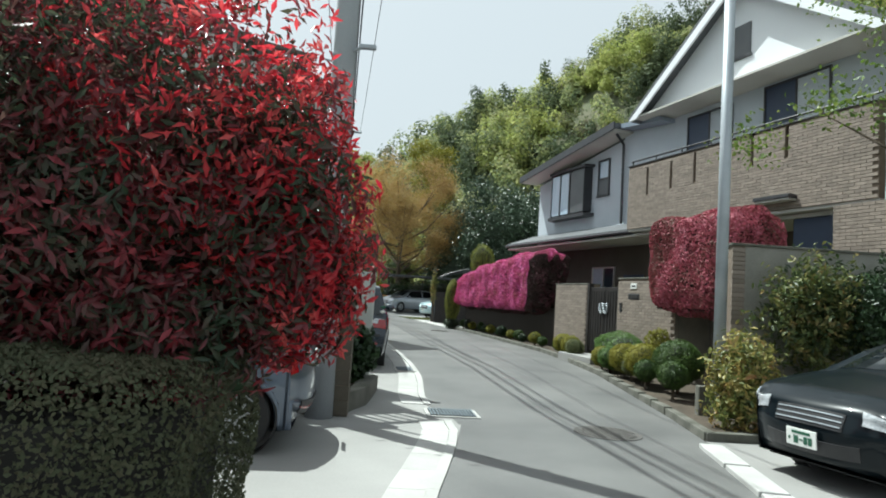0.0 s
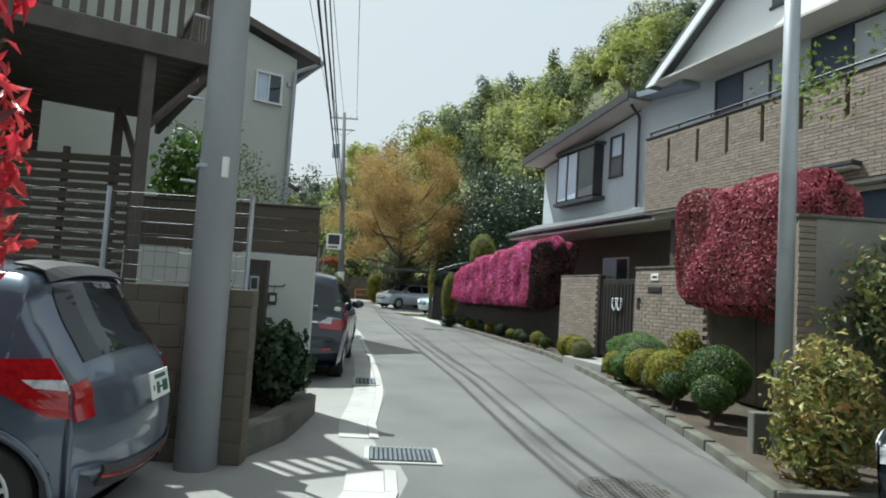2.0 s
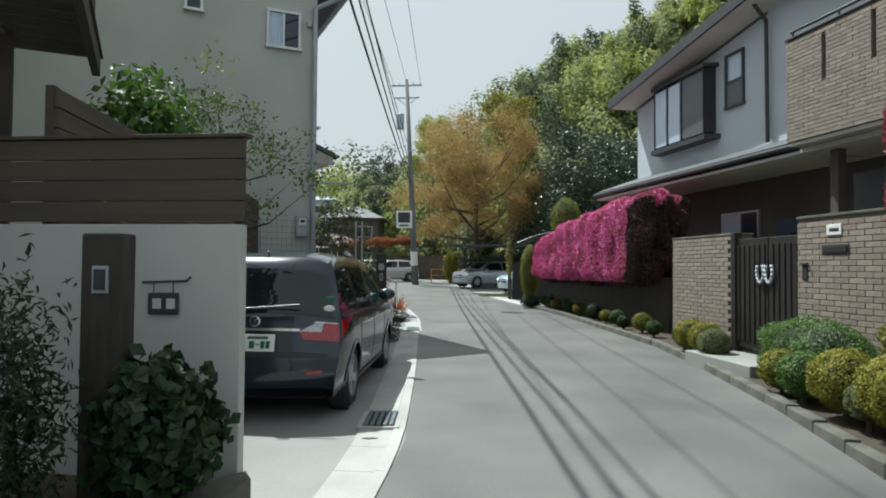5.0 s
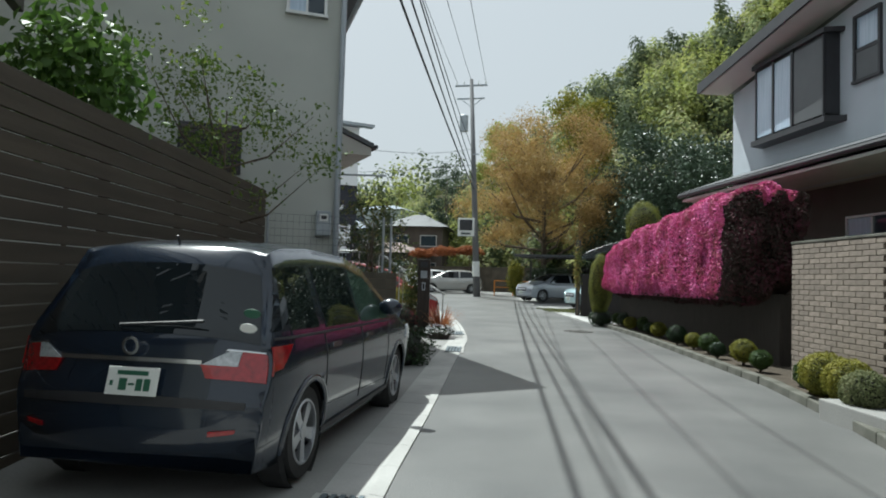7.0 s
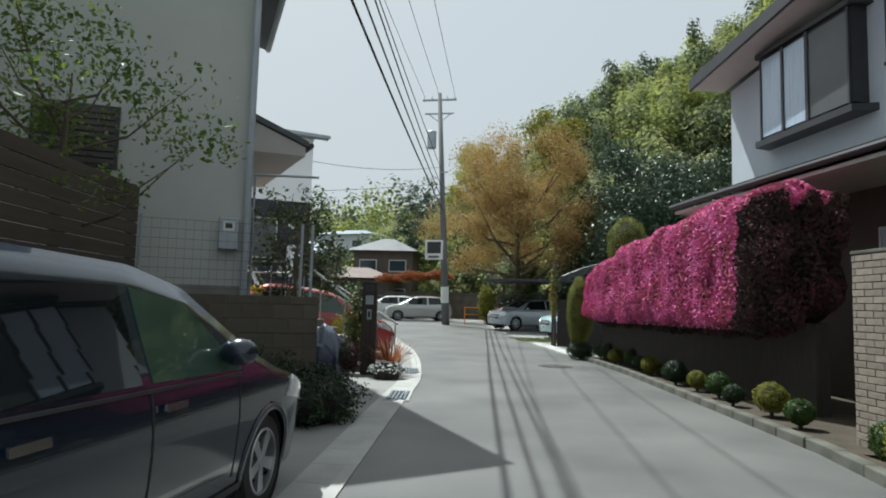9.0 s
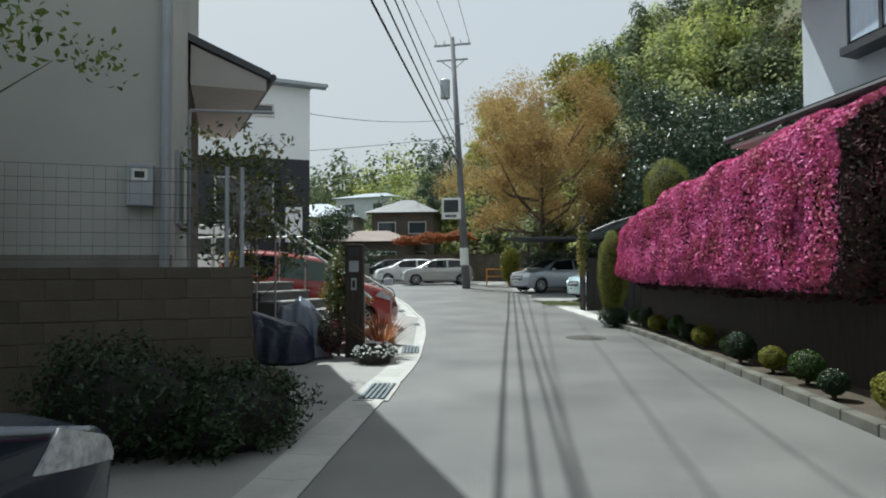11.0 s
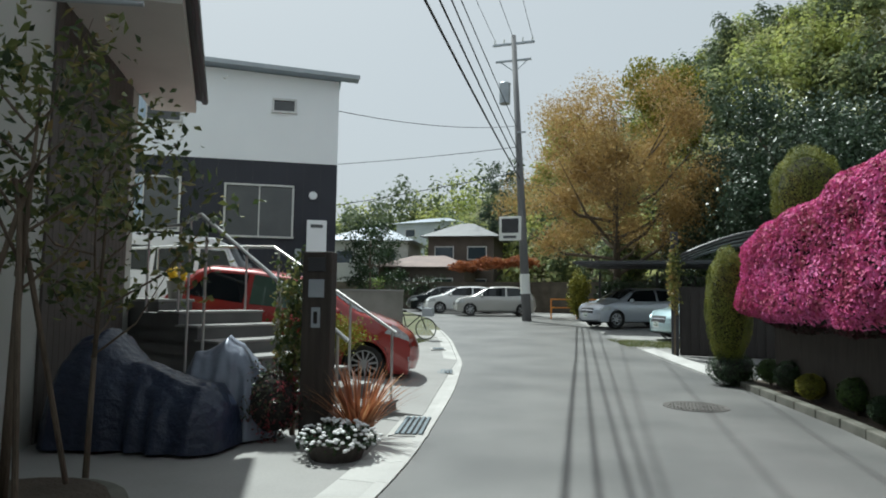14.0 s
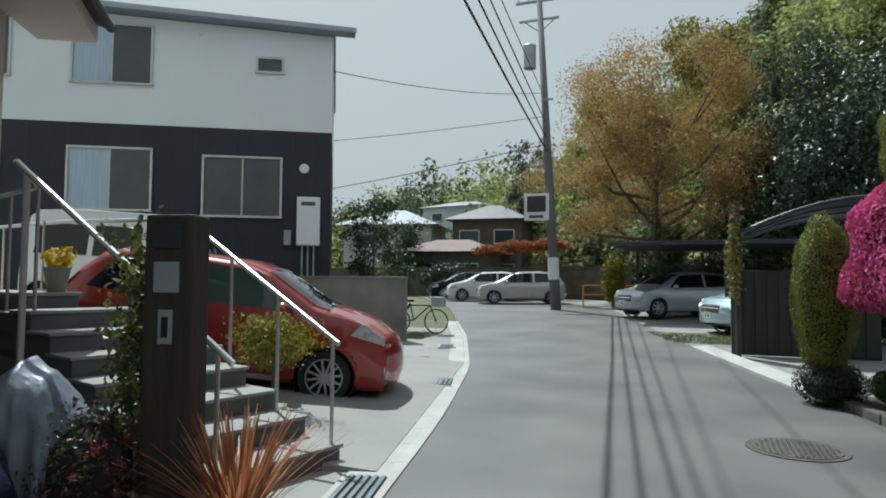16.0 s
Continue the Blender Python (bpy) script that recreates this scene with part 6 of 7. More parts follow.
wire((-1.5, -0.5, 8.0), (0.4, -26, 7.6), 0.3, 0.03)
wire((-1.5, -0.5, 9.3), (0.4, -26, 9.0), 0.3, 0.016)
wire((FX, FY, 9.4), (-9.2, 27.9, 7.2), 0.25, 0.012, label="thin service wire to a white house")
wire((FX, FY, 8.4), (-30, 34, 7.6), 0.5, 0.014)
wire((FX, FY, 7.2), (-38, 44, 5.4), 0.5, 0.018)
wire((FX, FY, 7.5), (-20, 78, 7.5), 0.4, 0.018)

# ---- carports and clutter on the far right ----
cp = thing("carport", label="arched brown carport with smoked roof panels", category="carport")
part("post", box(0.6, 0.78, 26.92, 27.08, 0, 3.1, 0.01), FASCIA, cp)
part("post", box(5.2, 5.3, 26.95, 27.05, 0, 2.6, 0.01), FASCIA, cp)
part("post", box(0.65, 0.77, 31.4, 31.5, 0, 2.5, 0.01), FASCIA, cp)
arc = [(0.8 + 4.6 * k / 10, 2.5 + 1.0 * math.sin(math.pi * (0.12 + 0.76 * k / 10)) - 0.37) for k in range(11)]
for y in (26.9, 28.4, 29.9, 31.4):
    part("arch_rib", tube([(x, y, z) for x, z in arc], 0.035, 6), FASCIA, cp)
part("roof_panel", prism(arc + [(x, z + 0.012) for x, z in arc[::-1]], 'y', 26.95, 31.35), SCREEN, cp, "smoked roof sheet")
cq = thing("carport", label="flat dark carport over a silver car", category="carport")
for x, y in ((-2.4, 41.8), (3.4, 34.2), (0.2, 41.5), (5.0, 41.0)):
    part("post", box(x - 0.05, x + 0.05, y - 0.05, y + 0.05, ground_z(y), 2.7, 0.008), FASCIA, cq)
for k in range(9):
    part("roof_slat", box(-2.7, 5.2, 34.0 + k * 0.95, 34.12 + k * 0.95, 2.68 + k * 0.02, 2.76 + k * 0.02, 0.01), FASCIA, cq)
part("roof_panel", prism([(34.0, 2.78), (42, 2.95), (42, 2.97), (34.0, 2.8)], 'x', -2.7, 5.2), SCREEN, cq)
gw2 = thing("dark_gate", label="low dark slatted folding gate by a carport", category="gate")
part("frame", box(0.8, 3.2, 27.3, 27.36, 0.05, 1.75, 0.008), GATEM, gw2)
for k in range(11):
    part("slat", box(0.85 + k * 0.21, 0.97 + k * 0.21, 27.27, 27.3, 0.1, 1.7, 0.004), GATEM, gw2)
og = thing("guard_rail", label="orange pipe guard rail at the car park edge", category="guard rail")
for z in (0.55, 0.95):
    part("rail", rod((-4.6, 41.0, z + 0.42), (-2.4, 42.6, z + 0.42), 0.03), ORANGE, og)
for k in range(3):
    part("post", rod((-4.6 + k * 1.1, 41 + k * 0.8, 0.3), (-4.6 + k * 1.1, 41 + k * 0.8, 1.4), 0.035), ORANGE, og)
rw = thing("retaining_wall", label="dark stone retaining wall behind the car park", category="wall", kind="structure")
part("core", prism([(-30, 53), (-6, 49.5), (4, 45), (30, 44), (30, 44.3), (4, 45.3), (-6, 49.9), (-30, 53.4)], 'z', 0, 2.4), BLOCK, rw)
bk = thing("bicycle", pose(-7.05, 28.9, 0.09, 0, 0, 10), "black bicycle with front basket parked by a wall", "bicycle")
for x in (-0.52, 0.52):
    w_ = part("wheel", ring_mesh(0.3, 0.33, -0.02, 0.02, 28), BLACK, bk)
    w_.matrix_basis = pose(x, 0, 0.33)
    for k in range(8):
        part("spoke", rod((0, 0, 0), (0.3 * math.cos(k * 0.785), 0, 0.3 * math.sin(k * 0.785)), 0.004, 0.004, 4), STEEL, w_)
part("frame_tubes", tube([(-0.52, 0, 0.33), (-0.1, 0, 0.35), (-0.2, 0, 0.8), (-0.52, 0, 0.33), (-0.2, 0, 0.75), (0.35, 0, 0.75), (-0.1, 0, 0.35), (0.35, 0, 0.75), (0.52, 0, 0.33)], 0.018, 6), BLACK, bk)
part("handlebar", tube([(0.3, -0.25, 1.0), (0.36, 0, 0.95), (0.3, 0.25, 1.0)], 0.015, 6), STEEL, bk)
part("saddle", box(-0.34, -0.1, -0.07, 0.07, 0.84, 0.9, 0.025), BLACK, bk)
part("basket", box(0.42, 0.75, -0.17, 0.17, 0.72, 0.98, 0.01), STEEL, bk)

# ---- houses in the distance ----
def far_house(x, y, a, w, d, z0, z1, roof, wall, label, rise=1.6, storeys=2):
    t = thing("distant_house", pose(x, y, 0, 0, 0, a), label, "house", "distant houses")
    part("wall", box(-w / 2, w / 2, 0, d, z0, z1), wall, t)
    bm = bmesh.new()
    e, c = 0.6, min(w, d) / 2
    lo = [bm.verts.new(p) for p in ((-w / 2 - e, -e, z1), (w / 2 + e, -e, z1), (w / 2 + e, d + e, z1), (-w / 2 - e, d + e, z1))]
    hi = [bm.verts.new(p) for p in ((-w / 2 + c * 0.8, d / 2, z1 + rise), (w / 2 - c * 0.8, d / 2, z1 + rise))]
    bm.faces.new(lo[::-1])
    for f in ((lo[0], lo[1], hi[1], hi[0]), (lo[1], lo[2], hi[1]), (lo[2], lo[3], hi[0], hi[1]), (lo[3], lo[0], hi[0])):
        bm.faces.new(f)
    part("roof", bm, roof, t)
    for s in range(storeys):
        for k in range(2):
            xw = -w * 0.25 + k * w * 0.5
            zw = z1 - 1.9 - 2.6 * s
            wn_ = part("window", box(xw - 0.8, xw + 0.8, -0.05, 0.02, zw, zw + 1.1, 0.01), ALU, t)
            part("pane", box(xw - 0.72, xw + 0.72, -0.07, -0.05, zw + 0.08, zw + 1.02), GLASS, wn_)


far_house(-22.5, 58, 12, 7.0, 7, 0.5, 5.9, ROOFL, WALLW, "beige house with pale blue-grey roof, far off", 1.5)
far_house(-15.0, 60, 6, 5.4, 6, 0.5, 6.3, ROOFT, BROWNW, "brown two-storey house with dark hip roof", 1.4)
far_house(-16.5, 55, 6, 6.5, 5, 0.5, 3.6, ROOFR, BROWNW, "low house with red-brown roof", 1.0, 1)
far_house(-42, 66, 25, 9, 7, 0.5, 6.5, ROOFT, WALLW, "cream house with grey roof, far off", 1.6)
far_house(-30, 92, -10, 9, 7, 4, 11.4, ROOFL, WALLL, "pale hillside house with blue roof", 1.0)

# ---- hedges and plants ----
def hedge(name, x, y, a, l, depth, z0, za, zb, material, size, n, label, wob=0.05, core=DARK, skin=0.06, green=None, power=8):
    """A clipped hedge with rounded edges, running l metres along its heading; its top goes from za to zb."""
    t = thing(name, pose(x, y, 0, 0, 0, a), label, "hedge")
    d = RNG.uniform(-1, 1, (n, 3))
    ax = RNG.choice(3, n, p=(0.38, 0.24, 0.38))
    sg = np.where(RNG.random(n) < 0.5, -1, 1)
    sg = np.where((ax == 0) & (RNG.random(n) < 0.55), -1, sg)
    sg = np.where((ax == 2) & (RNG.random(n) < 0.7), 1, sg)
    d[np.arange(n), ax] = sg
    q = d / (np.abs(d) ** power).sum(1, keepdims=True) ** (1 / power)
    nr = np.sign(d) * np.abs(d) ** 5
    k = np.array([noise.noise(Vector((p[0] * depth, p[1] * l * 0.5, p[2])) * 1.7) for p in q])
    q = q * (1 + (k * wob)[:, None] - RNG.random((n, 1)) ** 2 * skin)
    half = (zb - z0) / 2 + ((za - zb) / 2) * (0.5 - q[:, 1] / 2)
    pts = np.stack([depth / 2 + q[:, 0] * depth / 2, l / 2 + q[:, 1] * l / 2, z0 + half + q[:, 2] * half], 1)
    nr = nr + RNG.normal(size=nr.shape) * 0.55
    # Near end and underside get the leaf colour that carries their shade.
    in_shade = np.zeros(n, bool) if green is None else (d[:, 1] < -0.9 + 0.14 * k) & (q[:, 2] < 0.66 + 0.3 * k) | (q[:, 2] < -0.9)
    part("foliage", leaf_mesh("foliage", pts[~in_shade], nr[~in_shade], size, material, 1.7), [], t)
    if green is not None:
        part("leafy_end", leaf_mesh("leafy_end", pts[in_shade], nr[in_shade], size, green, 1.7), [], t)
    # Near-black solid core blocks light and stands in for the hedge's inner shade.
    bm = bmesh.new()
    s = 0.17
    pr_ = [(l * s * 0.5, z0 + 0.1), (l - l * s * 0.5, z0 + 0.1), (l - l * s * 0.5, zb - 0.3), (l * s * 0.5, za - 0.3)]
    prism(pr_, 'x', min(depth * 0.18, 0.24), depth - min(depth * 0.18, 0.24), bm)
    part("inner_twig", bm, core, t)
    for k in range(max(2, int(l / 0.9))):
        u = l * (k + 0.5) / max(2, int(l / 0.9))
        # Trunks take the dark post colour; shade below the hedge is painted in.
        part("trunk", rod((depth * 0.62, u, -0.1), (depth * 0.6, u + 0.1, z0 + 0.3), 0.04, 0.03, 7), POSTW, t)
    return t


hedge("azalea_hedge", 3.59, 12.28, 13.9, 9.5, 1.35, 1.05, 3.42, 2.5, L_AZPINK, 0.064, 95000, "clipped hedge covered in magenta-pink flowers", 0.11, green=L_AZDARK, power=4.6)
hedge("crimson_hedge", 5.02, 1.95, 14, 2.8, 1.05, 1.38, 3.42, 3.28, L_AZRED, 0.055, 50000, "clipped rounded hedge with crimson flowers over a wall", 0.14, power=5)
# The overhang's shade is put into this wall by its near-black colour.
sw = thing("hedge_wall", pose(4.15, 12.6, 0, 0, 0, 13.9), "low wall under a pink hedge, darkened for its shade", "wall", kind="structure")
part("core", box(0.1, 0.3, 0.0, 9.1, 0.0, 1.3, 0.01), POSTW, sw)


def shrub(x, y, z, r, material, n, size, label, name="shrub", group="clipped shrubs", lump=0.12, stem=True, jit=0.5, inner=0.82, aspect=1.8, core=True):
    """A leafy shrub round a short stem; r is a radius or three of them, z the height of its middle."""
    r = (r, r, r * 0.9) if not isinstance(r, tuple) else r
    t = thing(name, pose(x, y, 0), label, "shrub", group)
    p, nn = ball_points(n, (0, 0, z), r, inner, lump, 2.4)
    ob = part("foliage", leaf_mesh("foliage", p, nn + RNG.normal(size=nn.shape) * jit, size, material, aspect), [], t)
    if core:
        # Near-black ball: the shade deep among the leaves, put in as a solid.
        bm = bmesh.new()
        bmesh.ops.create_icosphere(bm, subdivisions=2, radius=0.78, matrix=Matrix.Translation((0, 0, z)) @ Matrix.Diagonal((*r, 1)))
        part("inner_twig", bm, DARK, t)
    if stem:
        part("stem", rod((0, 0, ground_z(y) - 0.05), (0, 0, z), 0.03, 0.02, 6), BARK, t)
    return t


GOLD_L, GREEN_L = "round clipped golden-green shrub in a roadside bed", "round clipped dark green shrub in a roadside bed"
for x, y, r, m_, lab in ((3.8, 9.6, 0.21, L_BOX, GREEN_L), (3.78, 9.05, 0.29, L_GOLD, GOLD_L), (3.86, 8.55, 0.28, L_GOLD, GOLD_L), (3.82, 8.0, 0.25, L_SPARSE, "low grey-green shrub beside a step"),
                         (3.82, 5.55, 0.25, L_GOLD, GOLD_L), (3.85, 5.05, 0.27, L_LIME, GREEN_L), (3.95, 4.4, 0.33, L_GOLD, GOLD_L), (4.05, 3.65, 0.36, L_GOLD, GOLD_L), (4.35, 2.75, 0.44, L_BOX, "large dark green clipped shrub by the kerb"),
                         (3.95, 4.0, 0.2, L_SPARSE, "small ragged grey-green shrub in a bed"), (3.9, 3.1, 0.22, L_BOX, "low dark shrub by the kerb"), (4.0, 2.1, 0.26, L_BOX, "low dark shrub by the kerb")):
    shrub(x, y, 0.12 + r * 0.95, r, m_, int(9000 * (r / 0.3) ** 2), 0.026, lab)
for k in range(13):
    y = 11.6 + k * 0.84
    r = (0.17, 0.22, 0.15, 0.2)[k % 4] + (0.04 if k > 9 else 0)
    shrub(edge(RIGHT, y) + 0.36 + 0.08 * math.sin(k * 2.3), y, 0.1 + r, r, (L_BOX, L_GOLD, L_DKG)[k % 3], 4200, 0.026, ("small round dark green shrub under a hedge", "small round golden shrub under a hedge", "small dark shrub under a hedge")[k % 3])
shrub(4.35, 5.95, 0.5, (0.5, 1.05, 0.4), L_LIME, 26000, 0.027, "wide low bright green shrub before a brick wall", lump=0.25)
shrub(4.75, 4.75, 0.75, (0.25, 0.3, 0.3), L_GOLD, 2200, 0.05, "small golden leafy shrub against brick", lump=0.4, core=False)
shrub(4.05, -0.12, 0.5, (0.48, 0.45, 0.68), L_MIX, 4200, 0.095, "loose bushy shrub with yellow-green and reddish leaves", "bush", "bushes", 0.5, True, 0.9, 0.4, 2.6, False)
shrub(5.5, 0.6, 1.5, (0.85, 0.4, 0.9), L_IVY, 5000, 0.105, "tall bushy shrub with olive and bronze leaves by a wall", "bush", "bushes", 0.8, True, 1.0, 0.25, 2.4, False)
shrub(6.6, 0.3, 1.5, (0.9, 0.5, 1.0), L_DKG, 9000, 0.085, "dark leafy shrub against a grey wall", "bush", "bushes", 0.4, True, 0.9, 0.4, 2.2, False)
shrub(1.46, 22.1, 1.32, (0.38, 0.38, 1.06), L_TOPI, 36000, 0.024, "tall egg-shaped golden conifer clipped smooth", "topiary", "topiary")
# Low shrub, coloured dark to give the shadow at the conifer's foot.
shrub(1.5, 22.1, 0.26, (0.42, 0.4, 0.3), L_DKG, 5000, 0.03, "low dark shrub under a clipped conifer")
shrub(2.85, 22.9, 3.35, (0.62, 0.62, 0.85), L_TOPI, 30000, 0.025, "dome-topped golden conifer behind a hedge", "topiary", "topiary")
# bushes on the left
shrub(-1.28, 1.45, 0.5, (0.36, 0.34, 0.45), L_DKG, 3000, 0.095, "broad-leaved dark green shrub by a cream wall", "bush", "bushes", 0.35, True, 0.8, 0.5, 1.5, False)
shrub(-1.9, 1.05, 0.65, (0.32, 0.32, 0.78), L_DKG, 2600, 0.07, "wispy dark shrub between walls", "bush", "bushes", 0.6, True, 1.0, 0.3, 4.0, False)
shrub(-2.05, 10.75, 0.22, (0.55, 0.8, 0.42), L_DKG, 9000, 0.05, "low dark spreading shrub by a block wall", "bush", "bushes", 0.5, False, 0.9, 0.5, 2.2, True)
shrub(-2.75, 10.2, 0.4, (0.8, 0.5, 0.5), L_DKG, 8000, 0.05, "low dark spreading shrub by a block wall", "bush", "bushes", 0.5, False, 0.9, 0.5, 2.2, True)
shrub(-4.05, 5.85, 3.25, (0.75, 0.65, 0.85), L_LIME, 1700, 0.13, "bushy bright green shrub above a fence", "bush", "bushes", 0.5, True, 0.9, 0.4, 1.6, False)
shrub(-3.3, 15.68, 0.36, (0.36, 0.3, 0.38), L_PHOT, 3500, 0.04, "dwarf purple-red shrub at a gate pillar", "bush", "bushes", 0.4, False, 0.9, 0.5, 2.0, True)
shrub(-4.15, 18.6, 0.85, (0.52, 0.35, 0.3), L_GOLD, 3200, 0.045, "airy yellow-green shrub beside the stairs", "bush", "bushes", 0.6, True, 0.9, 0.3, 1.8, False)
shrub(-3.22, 15.98, 1.05, (0.26, 0.2, 0.8), L_IVY, 1500, 0.06, "climbing ivy up a dark pillar", "climber", "climbers", 0.6, True, 0.9, 0.4, 1.5, False)
shrub(0.68, 26.85, 2.0, (0.18, 0.14, 0.9), L_MIX, 700, 0.09, "yellow-green ivy up a carport post", "climber", "climbers", 0.6, True, 0.9, 0.4, 1.5, False)
shrub(-3.3, 40.9, 1.6, (0.5, 0.5, 1.1), L_GOLD, 3500, 0.12, "yellow flowering shrub by a car park", "bush", "bushes", 0.5, True, 0.9, 0.4, 1.6, False)
for x, y, z, r, m_ in ((1.6, 43.2, 1.6, (2.4, 0.9, 1.3), L_DKG), (-1.4, 44.2, 1.3, (1.6, 0.9, 1.2), L_DKG), (4.5, 30.5, 1.2, (2.6, 0.8, 1.3), L_DKG), (6.0, 43, 2.0, (2.5, 1, 1.9), L_DKG), (-18.5, 52, 1.6, (1.6, 1.2, 1.1), L_FRESH), (-14.5, 51.5, 1.6, (2.2, 1.2, 1.2), L_DKG)):
    shrub(x, y, z, r, m_, 6500, 0.13, "dense roadside shrubbery behind parked cars", "bush", "bushes", 0.4, True, 0.8, 0.5, 1.6, True)
for x, y, z, r in ((-9.4, 48.4, 3.5, (1.5, 0.7, 0.38)), (-7.6, 48.7, 3.6, (1.1, 0.7, 0.36)), (-11.9, 50.8, 3.4, (1.1, 0.7, 0.36))):
    shrub(x, y, z, r, L_MAPLE, 2600, 0.13, "orange-red spring foliage behind a pole", "bush", "bushes", 0.5, True, 0.9, 0.4, 1.6, False)

# red photinia over a dull lower hedge at the start
ph = thing("photinia_hedge", label="tall photinia bush with glossy crimson new leaves", category="hedge")
blobs = [((-1.42, -4.6, 1.85), (0.74, 0.55, 0.85)), ((-2.2, -4.8, 2.2), (0.95, 0.7, 1.15)), ((-3.1, -5.0, 2.3), (1.0, 0.8, 1.3)), ((-2.6, -5.1, 1.6), (1.2, 0.6, 0.8)), ((-1.35, -4.55, 1.5), (0.5, 0.5, 0.6)), ((-4.0, -5.2, 2.2), (1.0, 0.9, 1.4)), ((-2.0, -5.0, 1.1), (0.8, 0.5, 0.5)), ((-3.3, -5.3, 1.1), (0.9, 0.5, 0.5))]
part("foliage", clump_crown("foliage", blobs, 7200, 0.092, L_PHOT, 0.4, 0.4, 0.8, 3.3), [], ph)
tips = [((-1.38, -4.52, 1.9), (0.7, 0.55, 0.9)), ((-1.3, -4.5, 1.5), (0.55, 0.5, 0.6)), ((-1.95, -4.75, 2.35), (0.95, 0.6, 1.05))]
part("new_leaves", clump_crown("new_leaves", tips, 2400, 0.085, L_RED2, 0.85, 0.35, 0.9, 3.2), [], ph)
for k in range(5):
    part("branch", tube([(-2.4 - k * 0.3, -5.0, 0.2), (-2.2 - k * 0.3, -4.9, 1.0), (-1.7 - k * 0.45, -4.8, 2.0)], 0.025, 6), BARK, ph)
lh = hedge("low_hedge", -4.9, -5.9, 0, 1.6, 3.55, -0.15, 1.05, 1.05, L_UNDER, 0.03, 95000, "dull brownish-green clipped hedge below a red bush", 0.06)


# ---- trees ----
def tree(name, x, y, z0, height, spread, material, n, size, label, trunk=0.2, limbs=9, first=0.3, seed=1, clump=0.34, jit=0.8, aspect=1.8, flat=0.7, top=None):
    """A tapered trunk that forks into limbs, each with leaf clumps along its outer half."""
    rg = np.random.default_rng(seed)
    t = thing(name, pose(x, y, z0), label, "tree", "trees")
    bm = rod((0, 0, -0.2), (0.05 * height * 0.2, 0, height * first), trunk, trunk * 0.75, 9)
    rod((0.05 * height * 0.2, 0, height * first), (0, 0.1, height * 0.85), trunk * 0.75, trunk * 0.2, 8, bm)
    part("trunk", bm, BARK, t, smooth=True)
    blobs = []
    for k in range(limbs):
        a = k * 2.4 + rg.uniform(-0.4, 0.4)
        h0 = height * (first + (0.55 - first * 0.4) * k / limbs)
        rr = spread * rg.uniform(0.6, 1.0) * (1 - 0.35 * k / limbs)
        e = Vector((math.cos(a) * rr, math.sin(a) * rr, min(height * 0.97, h0 + height * rg.uniform(0.12, 0.34))))
        mid = Vector((0, 0, h0)).lerp(e, 0.5) + Vector((0, 0, -0.05 * height))
        lb_ = tube([(0, 0, h0), tuple(mid)], trunk * 0.33, 6)
        rod(mid, e, trunk * 0.24, trunk * 0.05, 6, lb_)
        part("limb", lb_, BARK, t)
        for f in (0.55, 0.8, 1.0):
            c = Vector((0, 0, h0)).lerp(e, f) + Vector(rg.normal(size=3)) * spread * 0.1
            s = spread * clump * rg.uniform(0.7, 1.2)
            blobs.append((tuple(c), (s, s, s * flat)))
    for k in range(3):
        blobs.append(((rg.normal() * spread * 0.2, rg.normal() * spread * 0.2, height * rg.uniform(0.85, 0.97)), (spread * clump,) * 2 + (spread * clump * flat,)))
    per = max(20, n // len(blobs))
    part("crown", clump_crown("crown", blobs, per, size, material, 0.25, 0.4, jit, aspect), [], t)
    return t


tree("bronze_tree", -1.9, 44.6, 0.5, 12.8, 5.9, L_BRONZE, 74000, 0.12, "broad tree in bronze-gold spring leaf", 0.26, 26, 0.16, 4, 0.24, flat=0.8)
tree("glossy_tree", 6.2, 41.0, 0.4, 9.4, 3.9, L_CAM, 30000, 0.2, "dense dark evergreen tree with glossy leaves", 0.24, 13, 0.2, 9, 0.42, flat=0.9)
tree("glossy_tree", 11.0, 43.5, 0.4, 11.0, 4.4, L_CAM, 26000, 0.22, "dense dark evergreen tree with glossy leaves", 0.24, 12, 0.2, 12, 0.42, flat=0.9)
tree("glossy_tree", 3.6, 48.0, 0.6, 9.0, 3.6, L_CAM, 24000, 0.2, "dense dark evergreen tree behind a carport", 0.22, 12, 0.12, 15, 0.42, flat=0.9)
tree("roadside_tree", -8.7, 74, 5.0, 14.5, 3.4, L_WOODY, 9000, 0.3, "light yellow-green young-leaved tree behind a pole", 0.22, 11, 0.35, 5, 0.32)
tree("conifer", -13.7, 68, 1.0, 13.0, 2.4, L_CAM, 8000, 0.18, "dark narrow evergreen behind the car park", 0.18, 14, 0.15, 21, 0.34)
tree("yellow_tree", 0.5, 50.5, 1.0, 14.5, 2.6, L_GOLD, 9000, 0.2, "tree with bright yellow-green top", 0.2, 9, 0.5, 6, 0.4)
tree("garden_tree", -4.45, 9.2, 0.0, 4.55, 1.75, L_FRESH, 3000, 0.075, "small sparse-leaved garden tree before a cream wall", 0.05, 15, 0.45, 8, 0.3, 1.0)
# Dark ivy leaf colours on the next two trees stand in for shade.
tree("young_tree", -3.3, 12.95, 0.2, 3.0, 0.85, L_IVY, 620, 0.09, "slender staked young tree with sparse leaves", 0.03, 10, 0.4, 14, 0.3, 1.0, 2.4)
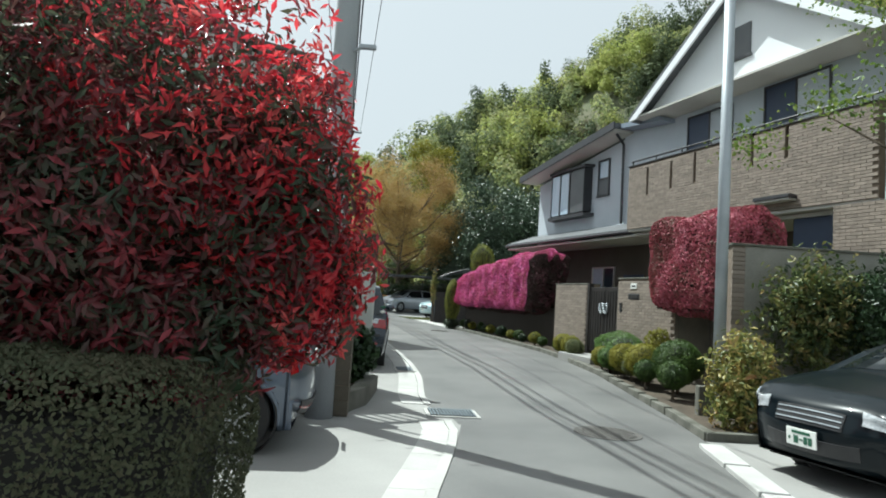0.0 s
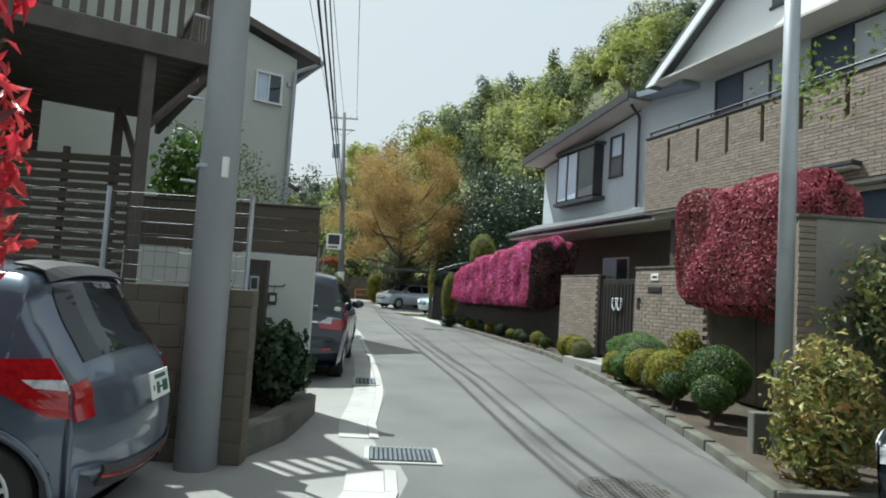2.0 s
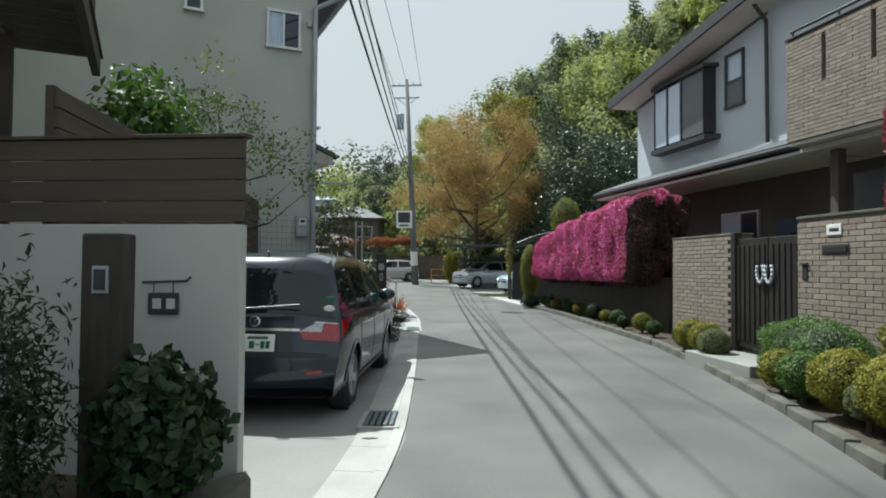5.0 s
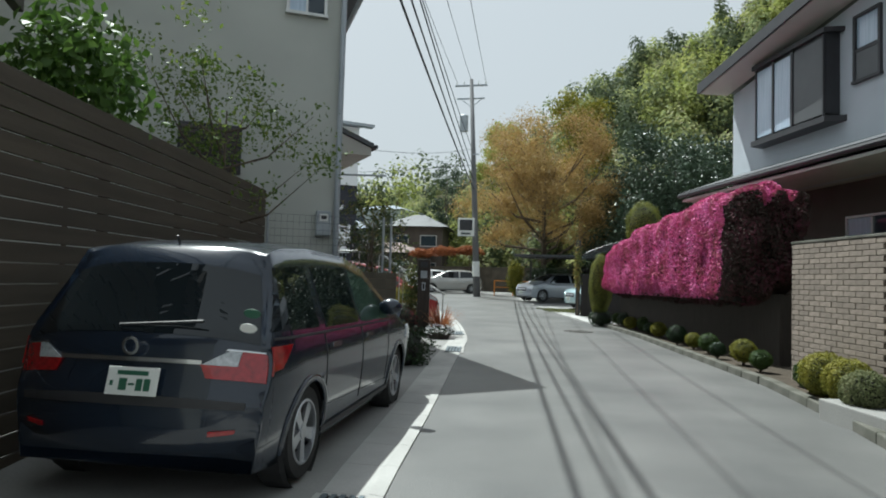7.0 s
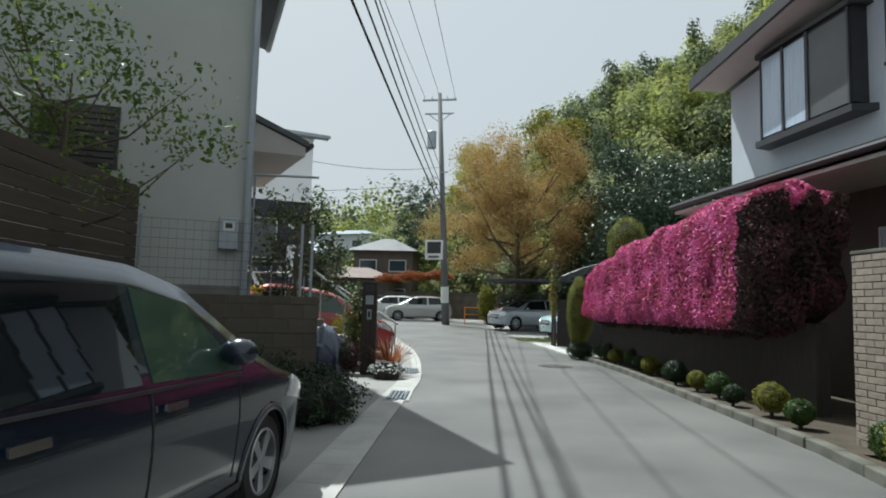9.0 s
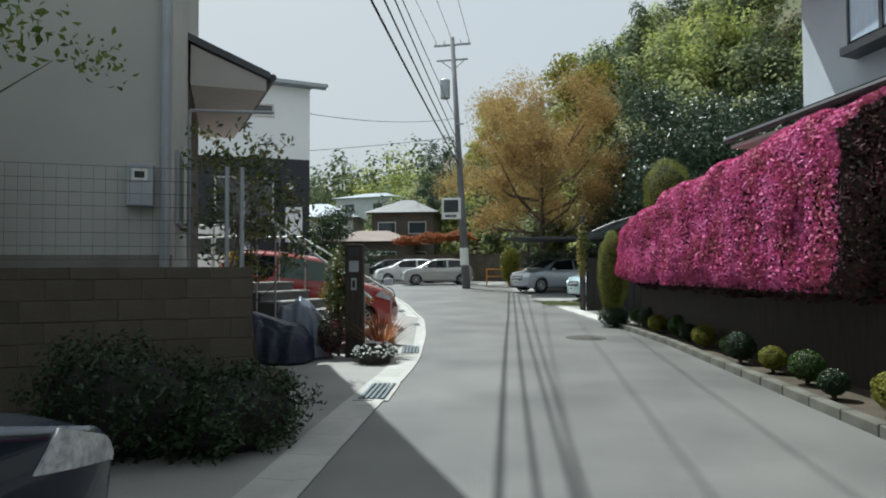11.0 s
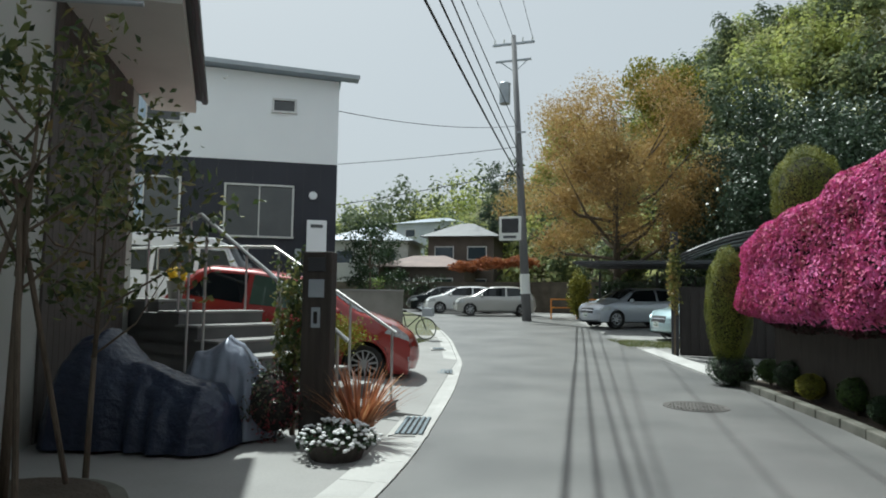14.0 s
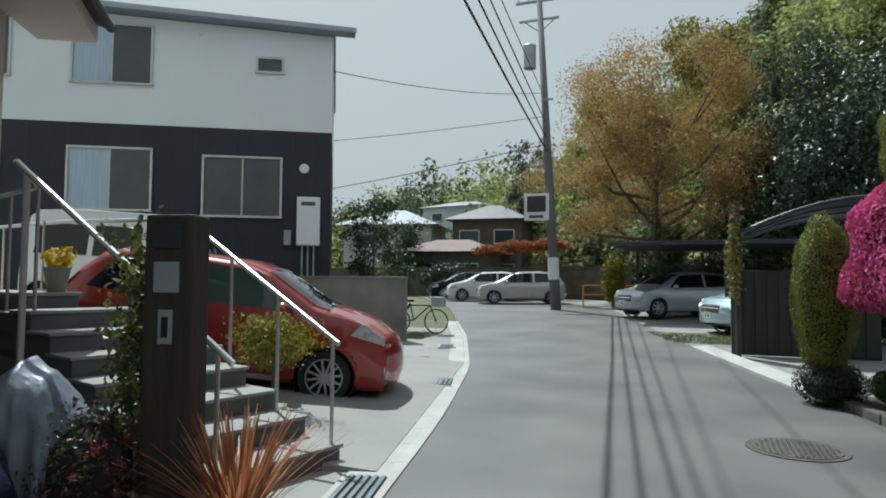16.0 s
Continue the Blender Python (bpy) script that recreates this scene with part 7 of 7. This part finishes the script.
tree("garden_shrub_tree", -3.75, 13.95, 0.0, 3.1, 1.05, L_IVY, 1300, 0.09, "loose leafy shrub with thin stems beside covered scooters", 0.025, 12, 0.3, 31, 0.3, 1.0, 2.0)
tree("roadside_tree", 7.7, 0.3, -0.1, 7.7, 2.8, L_FRESH, 9000, 0.095, "overhanging tree with fresh green leaves by a wall", 0.09, 12, 0.52, 17, 0.3, 1.0)
tree("garden_tree", -8.8, 29.6, 0.1, 3.9, 1.2, L_DKG, 4200, 0.09, "bushy dark garden tree behind a grey wall", 0.06, 9, 0.25, 19, 0.36)
tree("roadside_tree", -19.5, 54, 0.6, 5.0, 2.2, L_DKG, 4000, 0.18, "rounded dark tree among far houses", 0.12, 9, 0.25, 23, 0.4)
tree("roadside_tree", -26, 66, 0.8, 6.6, 3.0, L_GOLD, 5000, 0.28, "yellow-green tree among far houses", 0.18, 9, 0.3, 24, 0.4)

# bronze grass, white flowers in a pot
def blades(name, x, y, n, h, spread, material, label, w=0.018):
    bm = bmesh.new()
    rg = np.random.default_rng(5)
    for _ in range(n):
        a, l = rg.uniform(0, 6.28), h * rg.uniform(0.6, 1.1)
        o = spread * rg.uniform(0.3, 1.0)
        dx, dy = math.cos(a), math.sin(a)
        prev = None
        for k in range(5):
            f = k / 4
            r = o * f ** 1.3
            z = l * (f - 0.35 * (o / max(h, 0.1)) * f * f)
            ww = w * (1 - f * 0.85)
            v = [bm.verts.new((dx * (0.05 + r) - dy * ww, dy * (0.05 + r) + dx * ww, z)), bm.verts.new((dx * (0.05 + r) + dy * ww, dy * (0.05 + r) - dx * ww, z))]
            if prev:
                bm.faces.new((prev[0], prev[1], v[1], v[0]))
            prev = v
    ob = tagged(part(name, bm, material), label, "plant")
    ob.matrix_basis = pose(x, y, ground_z(y))
    return ob


blades("flax_plant", -2.46, 15.95, 170, 0.8, 0.62, L_GRASSR, "spiky bronze-red flax plant at a gate pillar")
fp_ = thing("flower_pot", pose(-2.36, 15.32, -0.02), "low dark pot full of small white flowers", "flower pot")
part("pot", rod((0, 0, 0), (0, 0, 0.16), 0.22, 0.27, 24), POSTW, fp_)
p, nn = ball_points(700, (0, 0, 0.17), (0.36, 0.3, 0.14), 0.6, 0.2)
part("leaves", leaf_mesh("leaves", p, nn + RNG.normal(size=nn.shape) * 0.8, 0.06, L_DKG), [], fp_)
p, nn = ball_points(260, (0, 0, 0.18), (0.37, 0.31, 0.17), 0.85, 0.2)
p = p[p[:, 2] > 0.14]
bm = bmesh.new()
for q in p:
    bmesh.ops.create_icosphere(bm, subdivisions=1, radius=0.022, matrix=Matrix.Translation(q) @ Matrix.Diagonal((1, 1, 0.6, 1)))
ob = part("blossoms", bm, FLOWER_W, fp_, "small white blossoms")
ob["kind"] = "stuff"
# small weeds along the gutter and lawn patches
P_ = np.stack([RNG.uniform(-0.9, 1.5, 2600), RNG.uniform(28.6, 31.5, 2600), np.zeros(2600)], 1)
P_[:, 0] += (30 - P_[:, 1]) * 0.3
P_[:, 2] = 0.14
tagged(part("lawn_patch", leaf_mesh("lawn_patch", P_, RNG.normal(size=P_.shape) * 0.4 + np.array((0.9, 0, 0.2)), 0.09, L_LAWN, 5, 3), []), "worn grass patch at a parking edge", "grass", kind="stuff")
P_ = np.stack([RNG.uniform(-7.3, -6.4, 1500), RNG.uniform(27.6, 30.0, 1500), np.full(1500, 0.07)], 1)
tagged(part("lawn_patch", leaf_mesh("lawn_patch", P_, RNG.normal(size=P_.shape) * 0.4 + np.array((0.9, 0, 0.2)), 0.09, L_LAWN, 5, 3), []), "worn grass patch behind a wall", "grass", kind="stuff")
